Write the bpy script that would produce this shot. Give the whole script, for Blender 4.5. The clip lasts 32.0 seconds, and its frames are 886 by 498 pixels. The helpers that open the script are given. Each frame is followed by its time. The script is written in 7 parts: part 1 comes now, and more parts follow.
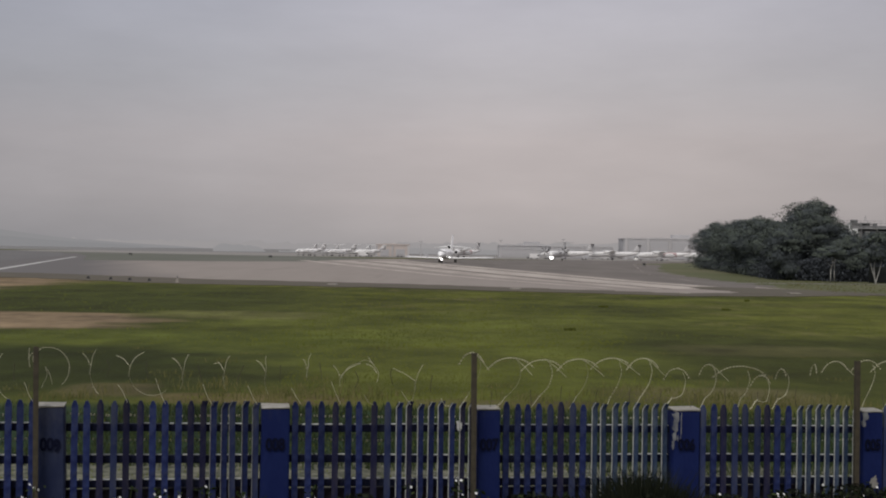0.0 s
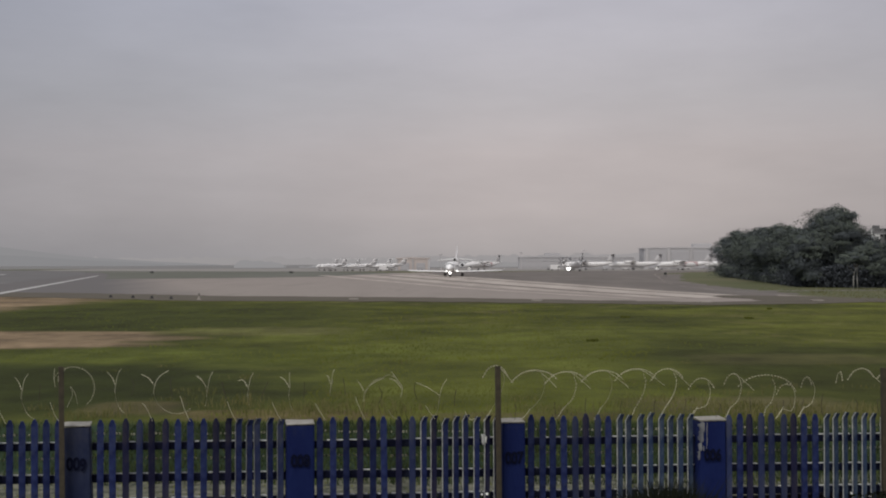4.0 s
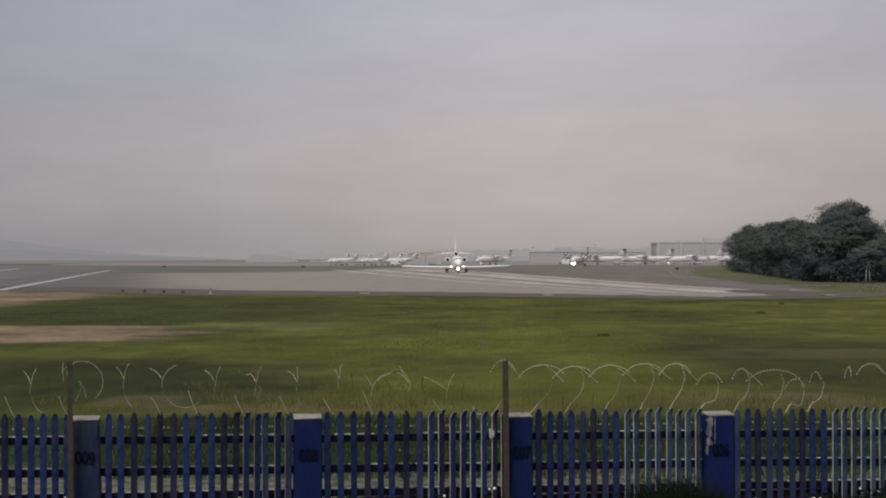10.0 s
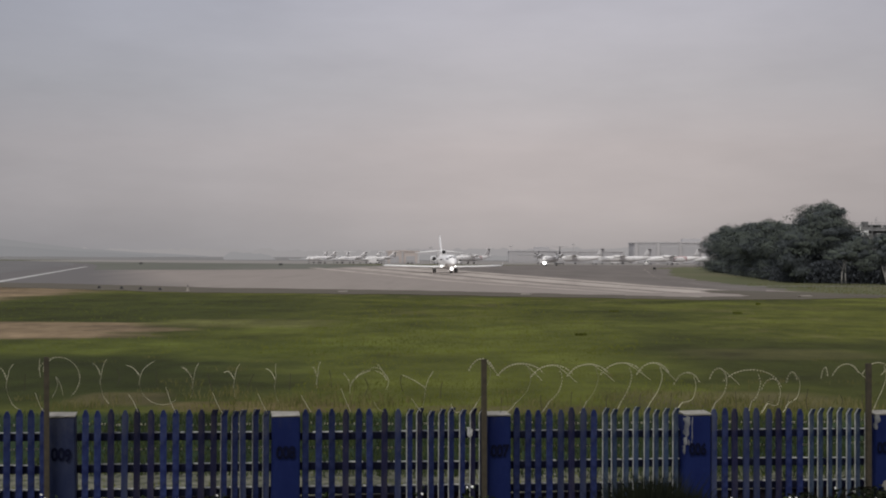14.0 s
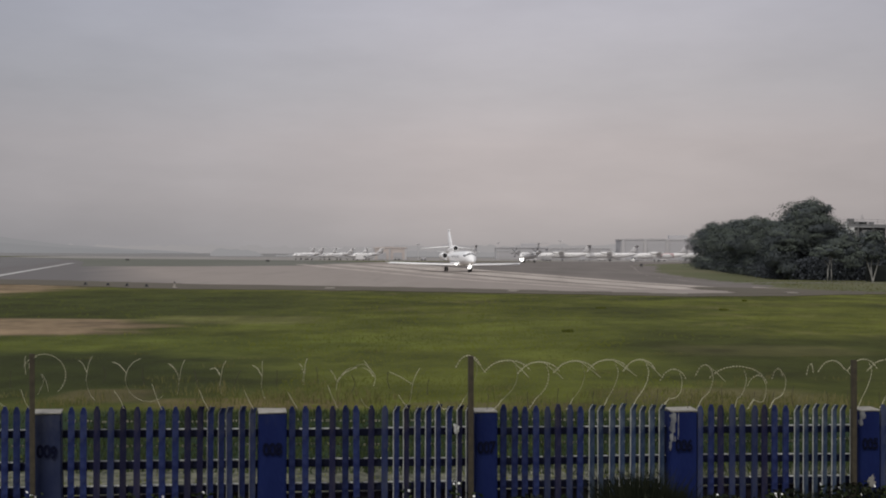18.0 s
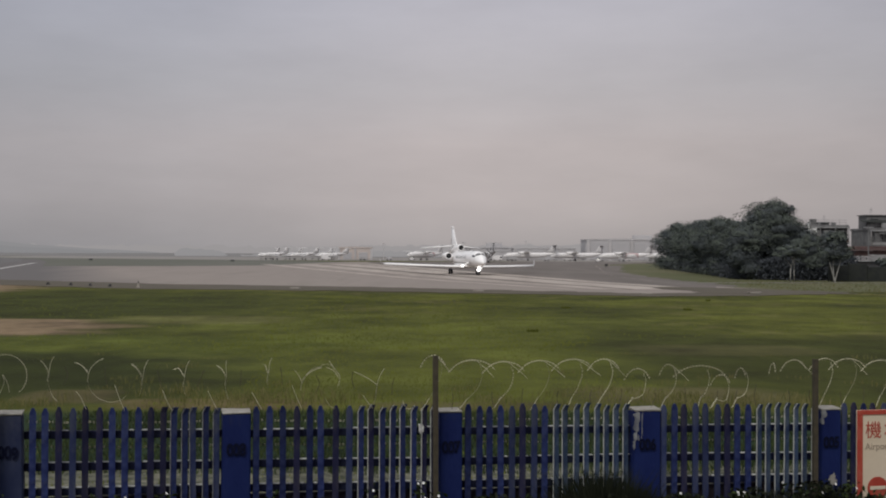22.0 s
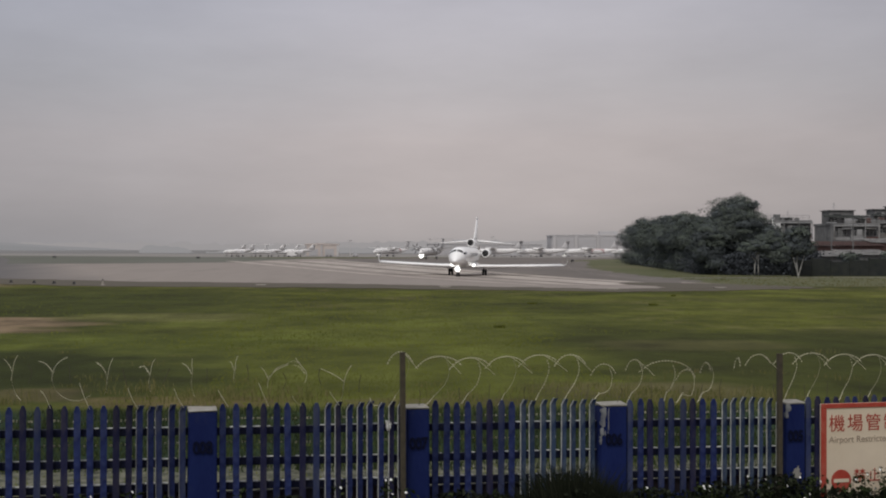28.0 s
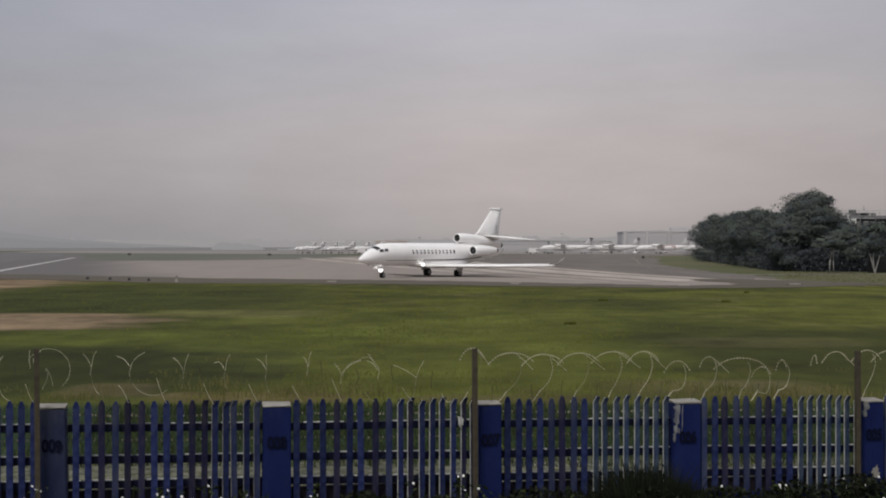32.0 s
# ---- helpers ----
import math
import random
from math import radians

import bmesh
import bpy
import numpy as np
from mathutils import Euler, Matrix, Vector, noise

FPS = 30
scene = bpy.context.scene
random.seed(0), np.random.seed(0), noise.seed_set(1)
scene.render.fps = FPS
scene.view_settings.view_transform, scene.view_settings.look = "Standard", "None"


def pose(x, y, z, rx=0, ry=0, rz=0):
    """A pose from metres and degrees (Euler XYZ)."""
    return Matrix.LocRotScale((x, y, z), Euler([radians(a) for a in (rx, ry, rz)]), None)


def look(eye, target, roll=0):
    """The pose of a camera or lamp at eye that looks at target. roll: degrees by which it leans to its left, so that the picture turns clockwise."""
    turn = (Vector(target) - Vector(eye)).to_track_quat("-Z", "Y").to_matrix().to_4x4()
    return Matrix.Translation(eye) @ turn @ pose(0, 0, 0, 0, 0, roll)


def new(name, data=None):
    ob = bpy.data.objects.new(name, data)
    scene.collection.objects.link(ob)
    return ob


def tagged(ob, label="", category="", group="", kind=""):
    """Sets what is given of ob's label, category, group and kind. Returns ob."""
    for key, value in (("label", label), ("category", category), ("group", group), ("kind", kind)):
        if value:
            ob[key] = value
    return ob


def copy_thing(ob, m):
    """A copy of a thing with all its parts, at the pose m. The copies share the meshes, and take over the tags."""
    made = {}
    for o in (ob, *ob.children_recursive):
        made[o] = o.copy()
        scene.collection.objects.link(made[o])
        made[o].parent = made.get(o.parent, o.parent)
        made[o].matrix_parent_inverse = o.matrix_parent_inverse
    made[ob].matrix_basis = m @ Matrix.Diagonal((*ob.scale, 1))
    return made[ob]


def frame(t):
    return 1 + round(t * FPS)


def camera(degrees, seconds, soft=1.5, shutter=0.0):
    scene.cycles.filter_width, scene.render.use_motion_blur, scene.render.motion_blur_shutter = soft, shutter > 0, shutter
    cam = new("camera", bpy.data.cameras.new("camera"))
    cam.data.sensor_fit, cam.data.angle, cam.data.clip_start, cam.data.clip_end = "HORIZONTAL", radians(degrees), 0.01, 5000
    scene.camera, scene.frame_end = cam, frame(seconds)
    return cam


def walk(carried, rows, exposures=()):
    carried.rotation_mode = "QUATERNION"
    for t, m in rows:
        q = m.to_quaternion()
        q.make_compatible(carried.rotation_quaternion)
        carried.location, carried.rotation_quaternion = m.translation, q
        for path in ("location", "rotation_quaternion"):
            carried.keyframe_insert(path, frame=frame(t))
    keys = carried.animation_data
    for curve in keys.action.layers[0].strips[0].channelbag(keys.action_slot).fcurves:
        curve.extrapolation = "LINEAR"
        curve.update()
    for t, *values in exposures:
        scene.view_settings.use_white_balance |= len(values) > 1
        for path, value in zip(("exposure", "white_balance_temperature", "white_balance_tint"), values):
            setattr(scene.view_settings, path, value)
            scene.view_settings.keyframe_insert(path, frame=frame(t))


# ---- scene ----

# ================= camera =================
PATH = [
    (0, -0.001, 3.398, 0.047, 0.063, 0.810),
    (0.5, -0.012, 3.402, 0.060, 0.316, 0.923),
    (1, -0.010, 3.401, 0.398, 0.502, 0.741),
    (1.5, -0.022, 3.404, 0.575, 0.520, 0.818),
    (2, -0.016, 3.402, 0.628, 0.755, 0.675),
    (2.5, -0.016, 3.400, 0.723, 0.563, 0.648),
    (3, -0.010, 3.399, 0.856, 0.799, 0.626),
    (3.5, -0.018, 3.404, 0.948, 0.619, 0.188),
    (5.5, 0.009, 3.401, 0.942, 0.779, -0.506),
    (6, 0.010, 3.398, 1.038, 0.667, -0.648),
    (6.5, 0.019, 3.401, 1.295, 0.529, -0.851),
    (7, 0.023, 3.401, 1.489, 0.405, -0.510),
    (7.5, 0.023, 3.402, 1.330, 0.586, -0.644),
    (8, 0.022, 3.405, 1.446, 0.781, -0.749),
    (8.5, 0.027, 3.400, 0.921, 0.233, -0.508),
    (9, 0.029, 3.402, 1.520, 0.355, -0.218),
    (9.5, 0.026, 3.403, 1.534, 0.371, -0.178),
    (10, 0.027, 3.404, 1.490, 0.400, -0.166),
    (10.5, 0.027, 3.401, 1.283, 0.596, -0.100),
    (11, 0.020, 3.402, 1.257, 0.393, 0.180),
    (11.5, 0.022, 3.399, 1.274, 0.079, 0.200),
    (12, 0.011, 3.403, 1.027, 0.000, 0.562),
    (12.5, 0.017, 3.399, 0.949, -0.101, 0.498),
    (13, 0.013, 3.398, 0.606, 0.013, 0.422),
    (13.5, 0.015, 3.401, 0.457, 0.132, 0.400),
    (14, 0.014, 3.400, 0.502, 0.340, 0.223),
    (14.5, 0.013, 3.399, 0.468, 0.356, 0.341),
    (16.5, 0.019, 3.403, -0.025, 0.215, 0.390),
    (17, 0.023, 3.397, -0.058, 0.197, 0.202),
    (17.5, 0.020, 3.399, 0.089, 0.065, 0.528),
    (18, 0.018, 3.402, -0.074, 0.187, 0.253),
    (18.5, 0.020, 3.399, -0.321, 0.188, 0.441),
    (19, 0.015, 3.401, -0.570, 0.166, 0.374),
    (19.5, 0.016, 3.401, -0.750, 0.340, 0.374),
    (20, 0.015, 3.400, -0.942, 0.395, 0.393),
    (20.5, 0.017, 3.400, -1.178, 0.141, 0.470),
    (21, 0.020, 3.397, -1.319, 0.242, 0.441),
    (21.5, 0.023, 3.403, -1.445, 0.055, 0.373),
    (22, 0.026, 3.401, -1.627, 0.190, 0.295),
    (22.5, 0.024, 3.397, -2.025, 0.431, 0.313),
    (23, 0.023, 3.398, -2.395, 0.394, 0.342),
    (23.5, 0.019, 3.401, -2.571, 0.381, 0.461),
    (24, 0.009, 3.401, -2.938, 0.103, 0.423),
    (24.5, 0.015, 3.401, -2.688, 0.188, 0.353),
    (25, 0.012, 3.399, -2.688, 0.343, 0.066),
    (25.5, 0.007, 3.398, -2.973, 0.269, 0.351),
    (27.5, 0.014, 3.397, -3.393, 0.280, 0.253),
    (28, 0.024, 3.403, -3.142, 0.025, 0.105),
    (28.5, 0.026, 3.403, -3.158, 0.117, 0.176),
    (29, 0.027, 3.399, -3.094, 0.074, 0.219),
    (29.5, 0.019, 3.400, -2.834, -0.097, 0.280),
    (30, 0.015, 3.403, -2.464, 0.240, 0.052),
    (30.5, 0.011, 3.401, -1.819, 0.222, 0.142),
    (31, 0.008, 3.400, -1.348, 0.206, 0.019),
    (31.5, 0.004, 3.399, -0.697, -0.052, -0.030),
    (32, 0.000, 3.400, 0.000, -0.128, 0.000),
]
cam = camera(38.5, 32.0, soft=2.0)
walk(cam, [(t, pose(x, 0, z, 90, 0, yaw) @ pose(0, 0, 0, pitch) @ pose(0, 0, 0, 0, 0, roll))
           for t, x, z, yaw, pitch, roll in PATH], exposures=[(0, 0.0), (32, 0.0)])

# ================= sky and sun =================
world = bpy.data.worlds.new("overcast_sky")
scene.world = world
world.use_nodes = True
wn, wl = world.node_tree.nodes, world.node_tree.links
wn.clear()
w_out = wn.new("ShaderNodeOutputWorld")
w_bg = wn.new("ShaderNodeBackground")
w_bg.inputs["Strength"].default_value = 1.0
w_sky = wn.new("ShaderNodeTexSky")
w_sky.sky_type = "NISHITA"
w_sky.sun_disc = False
w_sky.sun_elevation, w_sky.sun_rotation = radians(53), radians(206)
w_sky.dust_density = 4.0
w_dim = wn.new("ShaderNodeVectorMath")
w_dim.operation = "SCALE"
w_dim.inputs["Scale"].default_value = 0.06
wl.new(w_sky.outputs["Color"], w_dim.inputs[0])
w_co = wn.new("ShaderNodeTexCoord")
w_sep = wn.new("ShaderNodeSeparateXYZ")
wl.new(w_co.outputs["Generated"], w_sep.inputs[0])
w_ramp = wn.new("ShaderNodeValToRGB")
cr = w_ramp.color_ramp
cr.elements[0].position, cr.elements[0].color = 0.0, (0.372, 0.352, 0.354, 1)
cr.elements[1].position, cr.elements[1].color = 1.0, (0.80, 0.80, 0.83, 1)
for p, c in ((0.012, (0.405, 0.377, 0.377)), (0.040, (0.470, 0.430, 0.428)), (0.085, (0.505, 0.462, 0.464)),
             (0.13, (0.480, 0.463, 0.485)), (0.20, (0.480, 0.478, 0.535)), (0.45, (0.60, 0.60, 0.64))):
    e = cr.elements.new(p)
    e.color = (*c, 1)
wl.new(w_sep.outputs["Z"], w_ramp.inputs["Fac"])
w_map = wn.new("ShaderNodeMapping")
w_map.inputs["Scale"].default_value = (2.0, 2.0, 7.5)
w_map.inputs["Rotation"].default_value = (0.0, radians(1.5), 0.0)
wl.new(w_co.outputs["Generated"], w_map.inputs["Vector"])
w_noise = wn.new("ShaderNodeTexNoise")
w_noise.inputs["Scale"].default_value, w_noise.inputs["Detail"].default_value = 2.6, 5.0
w_noise.inputs["Roughness"].default_value = 0.58
wl.new(w_map.outputs["Vector"], w_noise.inputs["Vector"])
w_cl = wn.new("ShaderNodeMapRange")
w_cl.inputs["From Min"].default_value, w_cl.inputs["From Max"].default_value = 0.28, 0.72
w_cl.inputs["To Min"].default_value, w_cl.inputs["To Max"].default_value = 0.925, 1.06
wl.new(w_noise.outputs["Fac"], w_cl.inputs["Value"])
w_side = wn.new("ShaderNodeMapRange")          # sky tint from cool to warm, dimmed at both sides for lens falloff
w_side.inputs["From Min"].default_value, w_side.inputs["From Max"].default_value = -0.40, 0.40
wl.new(w_sep.outputs["X"], w_side.inputs["Value"])
w_tint = wn.new("ShaderNodeValToRGB")
ct = w_tint.color_ramp
ct.elements[0].position, ct.elements[0].color = 0.0, (0.715, 0.745, 0.78, 1)
ct.elements[1].position, ct.elements[1].color = 1.0, (0.84, 0.835, 0.835, 1)
for p, c in ((0.28, (0.89, 0.905, 0.925)), (0.52, (1.06, 1.04, 1.03)), (0.74, (1.02, 1.0, 0.985))):
    e = ct.elements.new(p)
    e.color = (*c, 1)
wl.new(w_side.outputs["Result"], w_tint.inputs["Fac"])
w_mul = wn.new("ShaderNodeVectorMath")
w_mul.operation = "MULTIPLY"
wl.new(w_ramp.outputs["Color"], w_mul.inputs[0])
wl.new(w_tint.outputs["Color"], w_mul.inputs[1])
w_cloud = wn.new("ShaderNodeVectorMath")
w_cloud.operation = "SCALE"
wl.new(w_mul.outputs["Vector"], w_cloud.inputs[0])
wl.new(w_cl.outputs["Result"], w_cloud.inputs["Scale"])
w_mix = wn.new("ShaderNodeMix")
w_mix.data_type = "RGBA"
w_mix.inputs["Factor"].default_value = 0.94
wl.new(w_dim.outputs["Vector"], w_mix.inputs["A"])
wl.new(w_cloud.outputs["Vector"], w_mix.inputs["B"])
wl.new(w_mix.outputs["Result"], w_bg.inputs["Color"])
wl.new(w_bg.outputs["Background"], w_out.inputs["Surface"])

sun = new("sun", bpy.data.lights.new("sun", "SUN"))
sun.data.energy, sun.data.angle, sun.data.color = 1.6, radians(25), (1.0, 0.96, 0.90)
sun.matrix_world = look((-40, -80, 118), (0, 0, 0))

# ================= materials =================
def mat(name, a, b=None, scale=4.0, rough=0.6, metal=0.0, bump=0.0, bump_scale=None, stain=None, stain_scale=0.6,
        stain_amount=0.5, vary=0.0, stretch=(1, 1, 1), detail=6.0, spec=0.4, glow=0.0, darker_side=None):
    """A surface that varies between the colours a and b at one scale and is stained at a larger one."""
    m = bpy.data.materials.new(name)
    m.use_nodes = True
    n, l = m.node_tree.nodes, m.node_tree.links
    p = n["Principled BSDF"]
    co = n.new("ShaderNodeTexCoord")
    mp = n.new("ShaderNodeMapping")
    mp.inputs["Scale"].default_value = stretch
    l.new(co.outputs["Object"], mp.inputs["Vector"])
    t = n.new("ShaderNodeTexNoise")
    t.inputs["Scale"].default_value, t.inputs["Detail"].default_value = scale, detail
    l.new(mp.outputs["Vector"], t.inputs["Vector"])
    r = n.new("ShaderNodeValToRGB")
    r.color_ramp.elements[0].position, r.color_ramp.elements[0].color = 0.32, (*a, 1)
    r.color_ramp.elements[1].position, r.color_ramp.elements[1].color = 0.68, (*(b or a), 1)
    l.new(t.outputs["Fac"], r.inputs["Fac"])
    out = r.outputs["Color"]
    if stain:
        s = n.new("ShaderNodeTexNoise")
        s.inputs["Scale"].default_value, s.inputs["Detail"].default_value = stain_scale, 7.0
        s.inputs["Roughness"].default_value = 0.65
        l.new(mp.outputs["Vector"], s.inputs["Vector"])
        k = n.new("ShaderNodeMapRange")
        k.inputs["From Min"].default_value, k.inputs["From Max"].default_value = 0.50, 0.68
        k.inputs["To Max"].default_value = stain_amount
        l.new(s.outputs["Fac"], k.inputs["Value"])
        x = n.new("ShaderNodeMix")
        x.data_type = "RGBA"
        l.new(k.outputs["Result"], x.inputs["Factor"])
        l.new(out, x.inputs["A"])
        x.inputs["B"].default_value = (*stain, 1)
        out = x.outputs["Result"]
    if darker_side:
        # a darker tone to one side of a slanting line, with a ragged change
        dt = n.new("ShaderNodeVectorMath")
        dt.operation = "DOT_PRODUCT"
        l.new(co.outputs["Object"], dt.inputs[0])
        dt.inputs[1].default_value = (1.0, 0.27, 0.0)
        ns = n.new("ShaderNodeMath")
        ns.operation = "MULTIPLY_ADD"
        l.new(t.outputs["Fac"], ns.inputs[0])
        ns.inputs[1].default_value = 12.0
        l.new(dt.outputs["Value"], ns.inputs[2])
        k = n.new("ShaderNodeMapRange")
        k.inputs["From Min"].default_value, k.inputs["From Max"].default_value = darker_side[1], darker_side[0]
        l.new(ns.outputs["Value"], k.inputs["Value"])
        x = n.new("ShaderNodeMix")
        x.data_type = "RGBA"
        l.new(k.outputs["Result"], x.inputs["Factor"])
        l.new(out, x.inputs["A"])
        x.inputs["B"].default_value = (*darker_side[2], 1)
        out = x.outputs["Result"]
    if vary:
        o = n.new("ShaderNodeObjectInfo")
        v = n.new("ShaderNodeMapRange")
        v.inputs["To Min"].default_value, v.inputs["To Max"].default_value = 1 - vary, 1 + vary
        l.new(o.outputs["Random"], v.inputs["Value"])
        h = n.new("ShaderNodeVectorMath")
        h.operation = "SCALE"
        l.new(out, h.inputs[0])
        l.new(v.outputs["Result"], h.inputs["Scale"])
        out = h.outputs["Vector"]
    l.new(out, p.inputs["Base Color"])
    p.inputs["Roughness"].default_value, p.inputs["Metallic"].default_value = rough, metal
    p.inputs["Specular IOR Level"].default_value = spec
    if bump:
        t2 = n.new("ShaderNodeTexNoise")
        t2.inputs["Scale"].default_value, t2.inputs["Detail"].default_value = bump_scale or scale * 4, 5.0
        l.new(mp.outputs["Vector"], t2.inputs["Vector"])
        bp = n.new("ShaderNodeBump")
        bp.inputs["Strength"].default_value, bp.inputs["Distance"].default_value = bump, 0.02
        l.new(t2.outputs["Fac"], bp.inputs["Height"])
        l.new(bp.outputs["Normal"], p.inputs["Normal"])
    if glow:
        p.inputs["Emission Color"].default_value = (1.0, 0.97, 0.90, 1)
        p.inputs["Emission Strength"].default_value = glow
    return m


def leaf_mat(name, a, b, c, rough=0.7, patchy=0.27, patch=0.5):
    """Leaves: the colour changes from leaf to leaf and from patch to patch."""
    m = bpy.data.materials.new(name)
    m.use_nodes = True
    n, l = m.node_tree.nodes, m.node_tree.links
    p = n["Principled BSDF"]
    g = n.new("ShaderNodeNewGeometry")
    r = n.new("ShaderNodeValToRGB")
    r.color_ramp.elements[0].color = (*a, 1)
    r.color_ramp.elements[1].color = (*c, 1)
    e = r.color_ramp.elements.new(0.5)
    e.color = (*b, 1)
    l.new(g.outputs["Random Per Island"], r.inputs["Fac"])
    co = n.new("ShaderNodeTexCoord")
    t = n.new("ShaderNodeTexNoise")
    t.inputs["Scale"].default_value, t.inputs["Detail"].default_value = patch, 6.0
    t.inputs["Roughness"].default_value = 0.62
    l.new(co.outputs["Object"], t.inputs["Vector"])
    k = n.new("ShaderNodeMapRange")
    k.inputs["From Min"].default_value, k.inputs["From Max"].default_value = 0.3, 0.7
    k.inputs["To Min"].default_value, k.inputs["To Max"].default_value = 1 - patchy, 1 + patchy * 0.9
    l.new(t.outputs["Fac"], k.inputs["Value"])
    h = n.new("ShaderNodeVectorMath")
    h.operation = "SCALE"
    l.new(r.outputs["Color"], h.inputs[0])
    l.new(k.outputs["Result"], h.inputs["Scale"])
    l.new(h.outputs["Vector"], p.inputs["Base Color"])
    p.inputs["Roughness"].default_value = rough
    p.inputs["Specular IOR Level"].default_value = 0.08
    return m


def glow_mat(name, colour, strength):
    m = bpy.data.materials.new(name)
    m.use_nodes = True
    n, l = m.node_tree.nodes, m.node_tree.links
    n.remove(n["Principled BSDF"])
    e = n.new("ShaderNodeEmission")
    e.inputs["Color"].default_value, e.inputs["Strength"].default_value = (*colour, 1), strength
    l.new(e.outputs["Emission"], n["Material Output"].inputs["Surface"])
    return m


def field_mat():
    """Mown airfield grass with drier streaks and two bare patches of soil."""
    m = bpy.data.materials.new("airfield_grass")
    m.use_nodes = True
    n, l = m.node_tree.nodes, m.node_tree.links
    p = n["Principled BSDF"]
    co = n.new("ShaderNodeTexCoord")

    def fac(scale, stretch, lo, hi, detail=6.0, rough=0.55):
        mp = n.new("ShaderNodeMapping")
        mp.inputs["Scale"].default_value = stretch
        l.new(co.outputs["Object"], mp.inputs["Vector"])
        t = n.new("ShaderNodeTexNoise")
        t.inputs["Scale"].default_value, t.inputs["Detail"].default_value = scale, detail
        t.inputs["Roughness"].default_value = rough
        l.new(mp.outputs["Vector"], t.inputs["Vector"])
        k = n.new("ShaderNodeMapRange")
        k.inputs["From Min"].default_value, k.inputs["From Max"].default_value = lo, hi
        l.new(t.outputs["Fac"], k.inputs["Value"])
        return k.outputs["Result"]

    def mix(f, a, b):
        x = n.new("ShaderNodeMix")
        x.data_type = "RGBA"
        l.new(f, x.inputs["Factor"])
        for s, v in (("A", a), ("B", b)):
            if isinstance(v, tuple):
                x.inputs[s].default_value = (*v, 1)
            else:
                l.new(v, x.inputs[s])
        return x.outputs["Result"]

    def patch(x, y, rx, ry, soft):
        """1 inside an uneven ellipse, 0 outside it."""
        s = n.new("ShaderNodeMapping")
        s.inputs["Location"].default_value = (-x / rx, -y / ry, 0)
        s.inputs["Scale"].default_value = (1 / rx, 1 / ry, 0)
        l.new(co.outputs["Object"], s.inputs["Vector"])
        sq = n.new("ShaderNodeVectorMath")
        sq.operation = "MULTIPLY"
        l.new(s.outputs["Vector"], sq.inputs[0])
        l.new(s.outputs["Vector"], sq.inputs[1])
        d = n.new("ShaderNodeVectorMath")
        d.operation = "LENGTH"
        l.new(sq.outputs["Vector"], d.inputs[0])
        ad = n.new("ShaderNodeMath")
        ad.operation = "ADD"
        l.new(d.outputs["Value"], ad.inputs[0])
        l.new(fac(0.22, (0.7, 1.6, 1), 0.0, 1.0), ad.inputs[1])
        rag = n.new("ShaderNodeMath")
        rag.operation = "MULTIPLY_ADD"
        l.new(fac(1.1, (0.8, 0.8, 1), 0.0, 1.0, 5.0, 0.68), rag.inputs[0])
        rag.inputs[1].default_value = 1.6 * soft
        l.new(ad.outputs["Value"], rag.inputs[2])
        k = n.new("ShaderNodeMapRange")
        k.inputs["From Min"].default_value, k.inputs["From Max"].default_value = 1.5 + 1.8 * soft, 1.5 - 0.2 * soft
        l.new(rag.outputs["Value"], k.inputs["Value"])
        return k.outputs["Result"]

    green = mix(fac(0.07, (1.0, 0.7, 1), 0.42, 0.58, 6.0, 0.6), GRASS_DARK, GRASS_LIGHT)
    half = n.new("ShaderNodeMath")
    half.operation = "MULTIPLY"
    l.new(fac(0.55, (1.0, 0.6, 1), 0.40, 0.66, 9.0, 0.7), half.inputs[0])
    half.inputs[1].default_value = 0.5
    green = mix(half.outputs["Value"], green, GRASS_MID)
    dry = n.new("ShaderNodeMath")
    dry.operation = "MULTIPLY"
    l.new(fac(0.16, (1.0, 0.55, 1), 0.54, 0.64, 6.0, 0.66), dry.inputs[0])
    dry.inputs[1].default_value = 0.50
    green = mix(dry.outputs["Value"], green, GRASS_DRY)
    soil = mix(fac(1.6, (1, 1, 1), 0.3, 0.7), (0.150, 0.108, 0.066), (0.196, 0.145, 0.090))
    gravel = mix(fac(5.0, (1, 1, 1), 0.35, 0.65), (0.036, 0.042, 0.030), (0.150, 0.147, 0.112))
    out = green
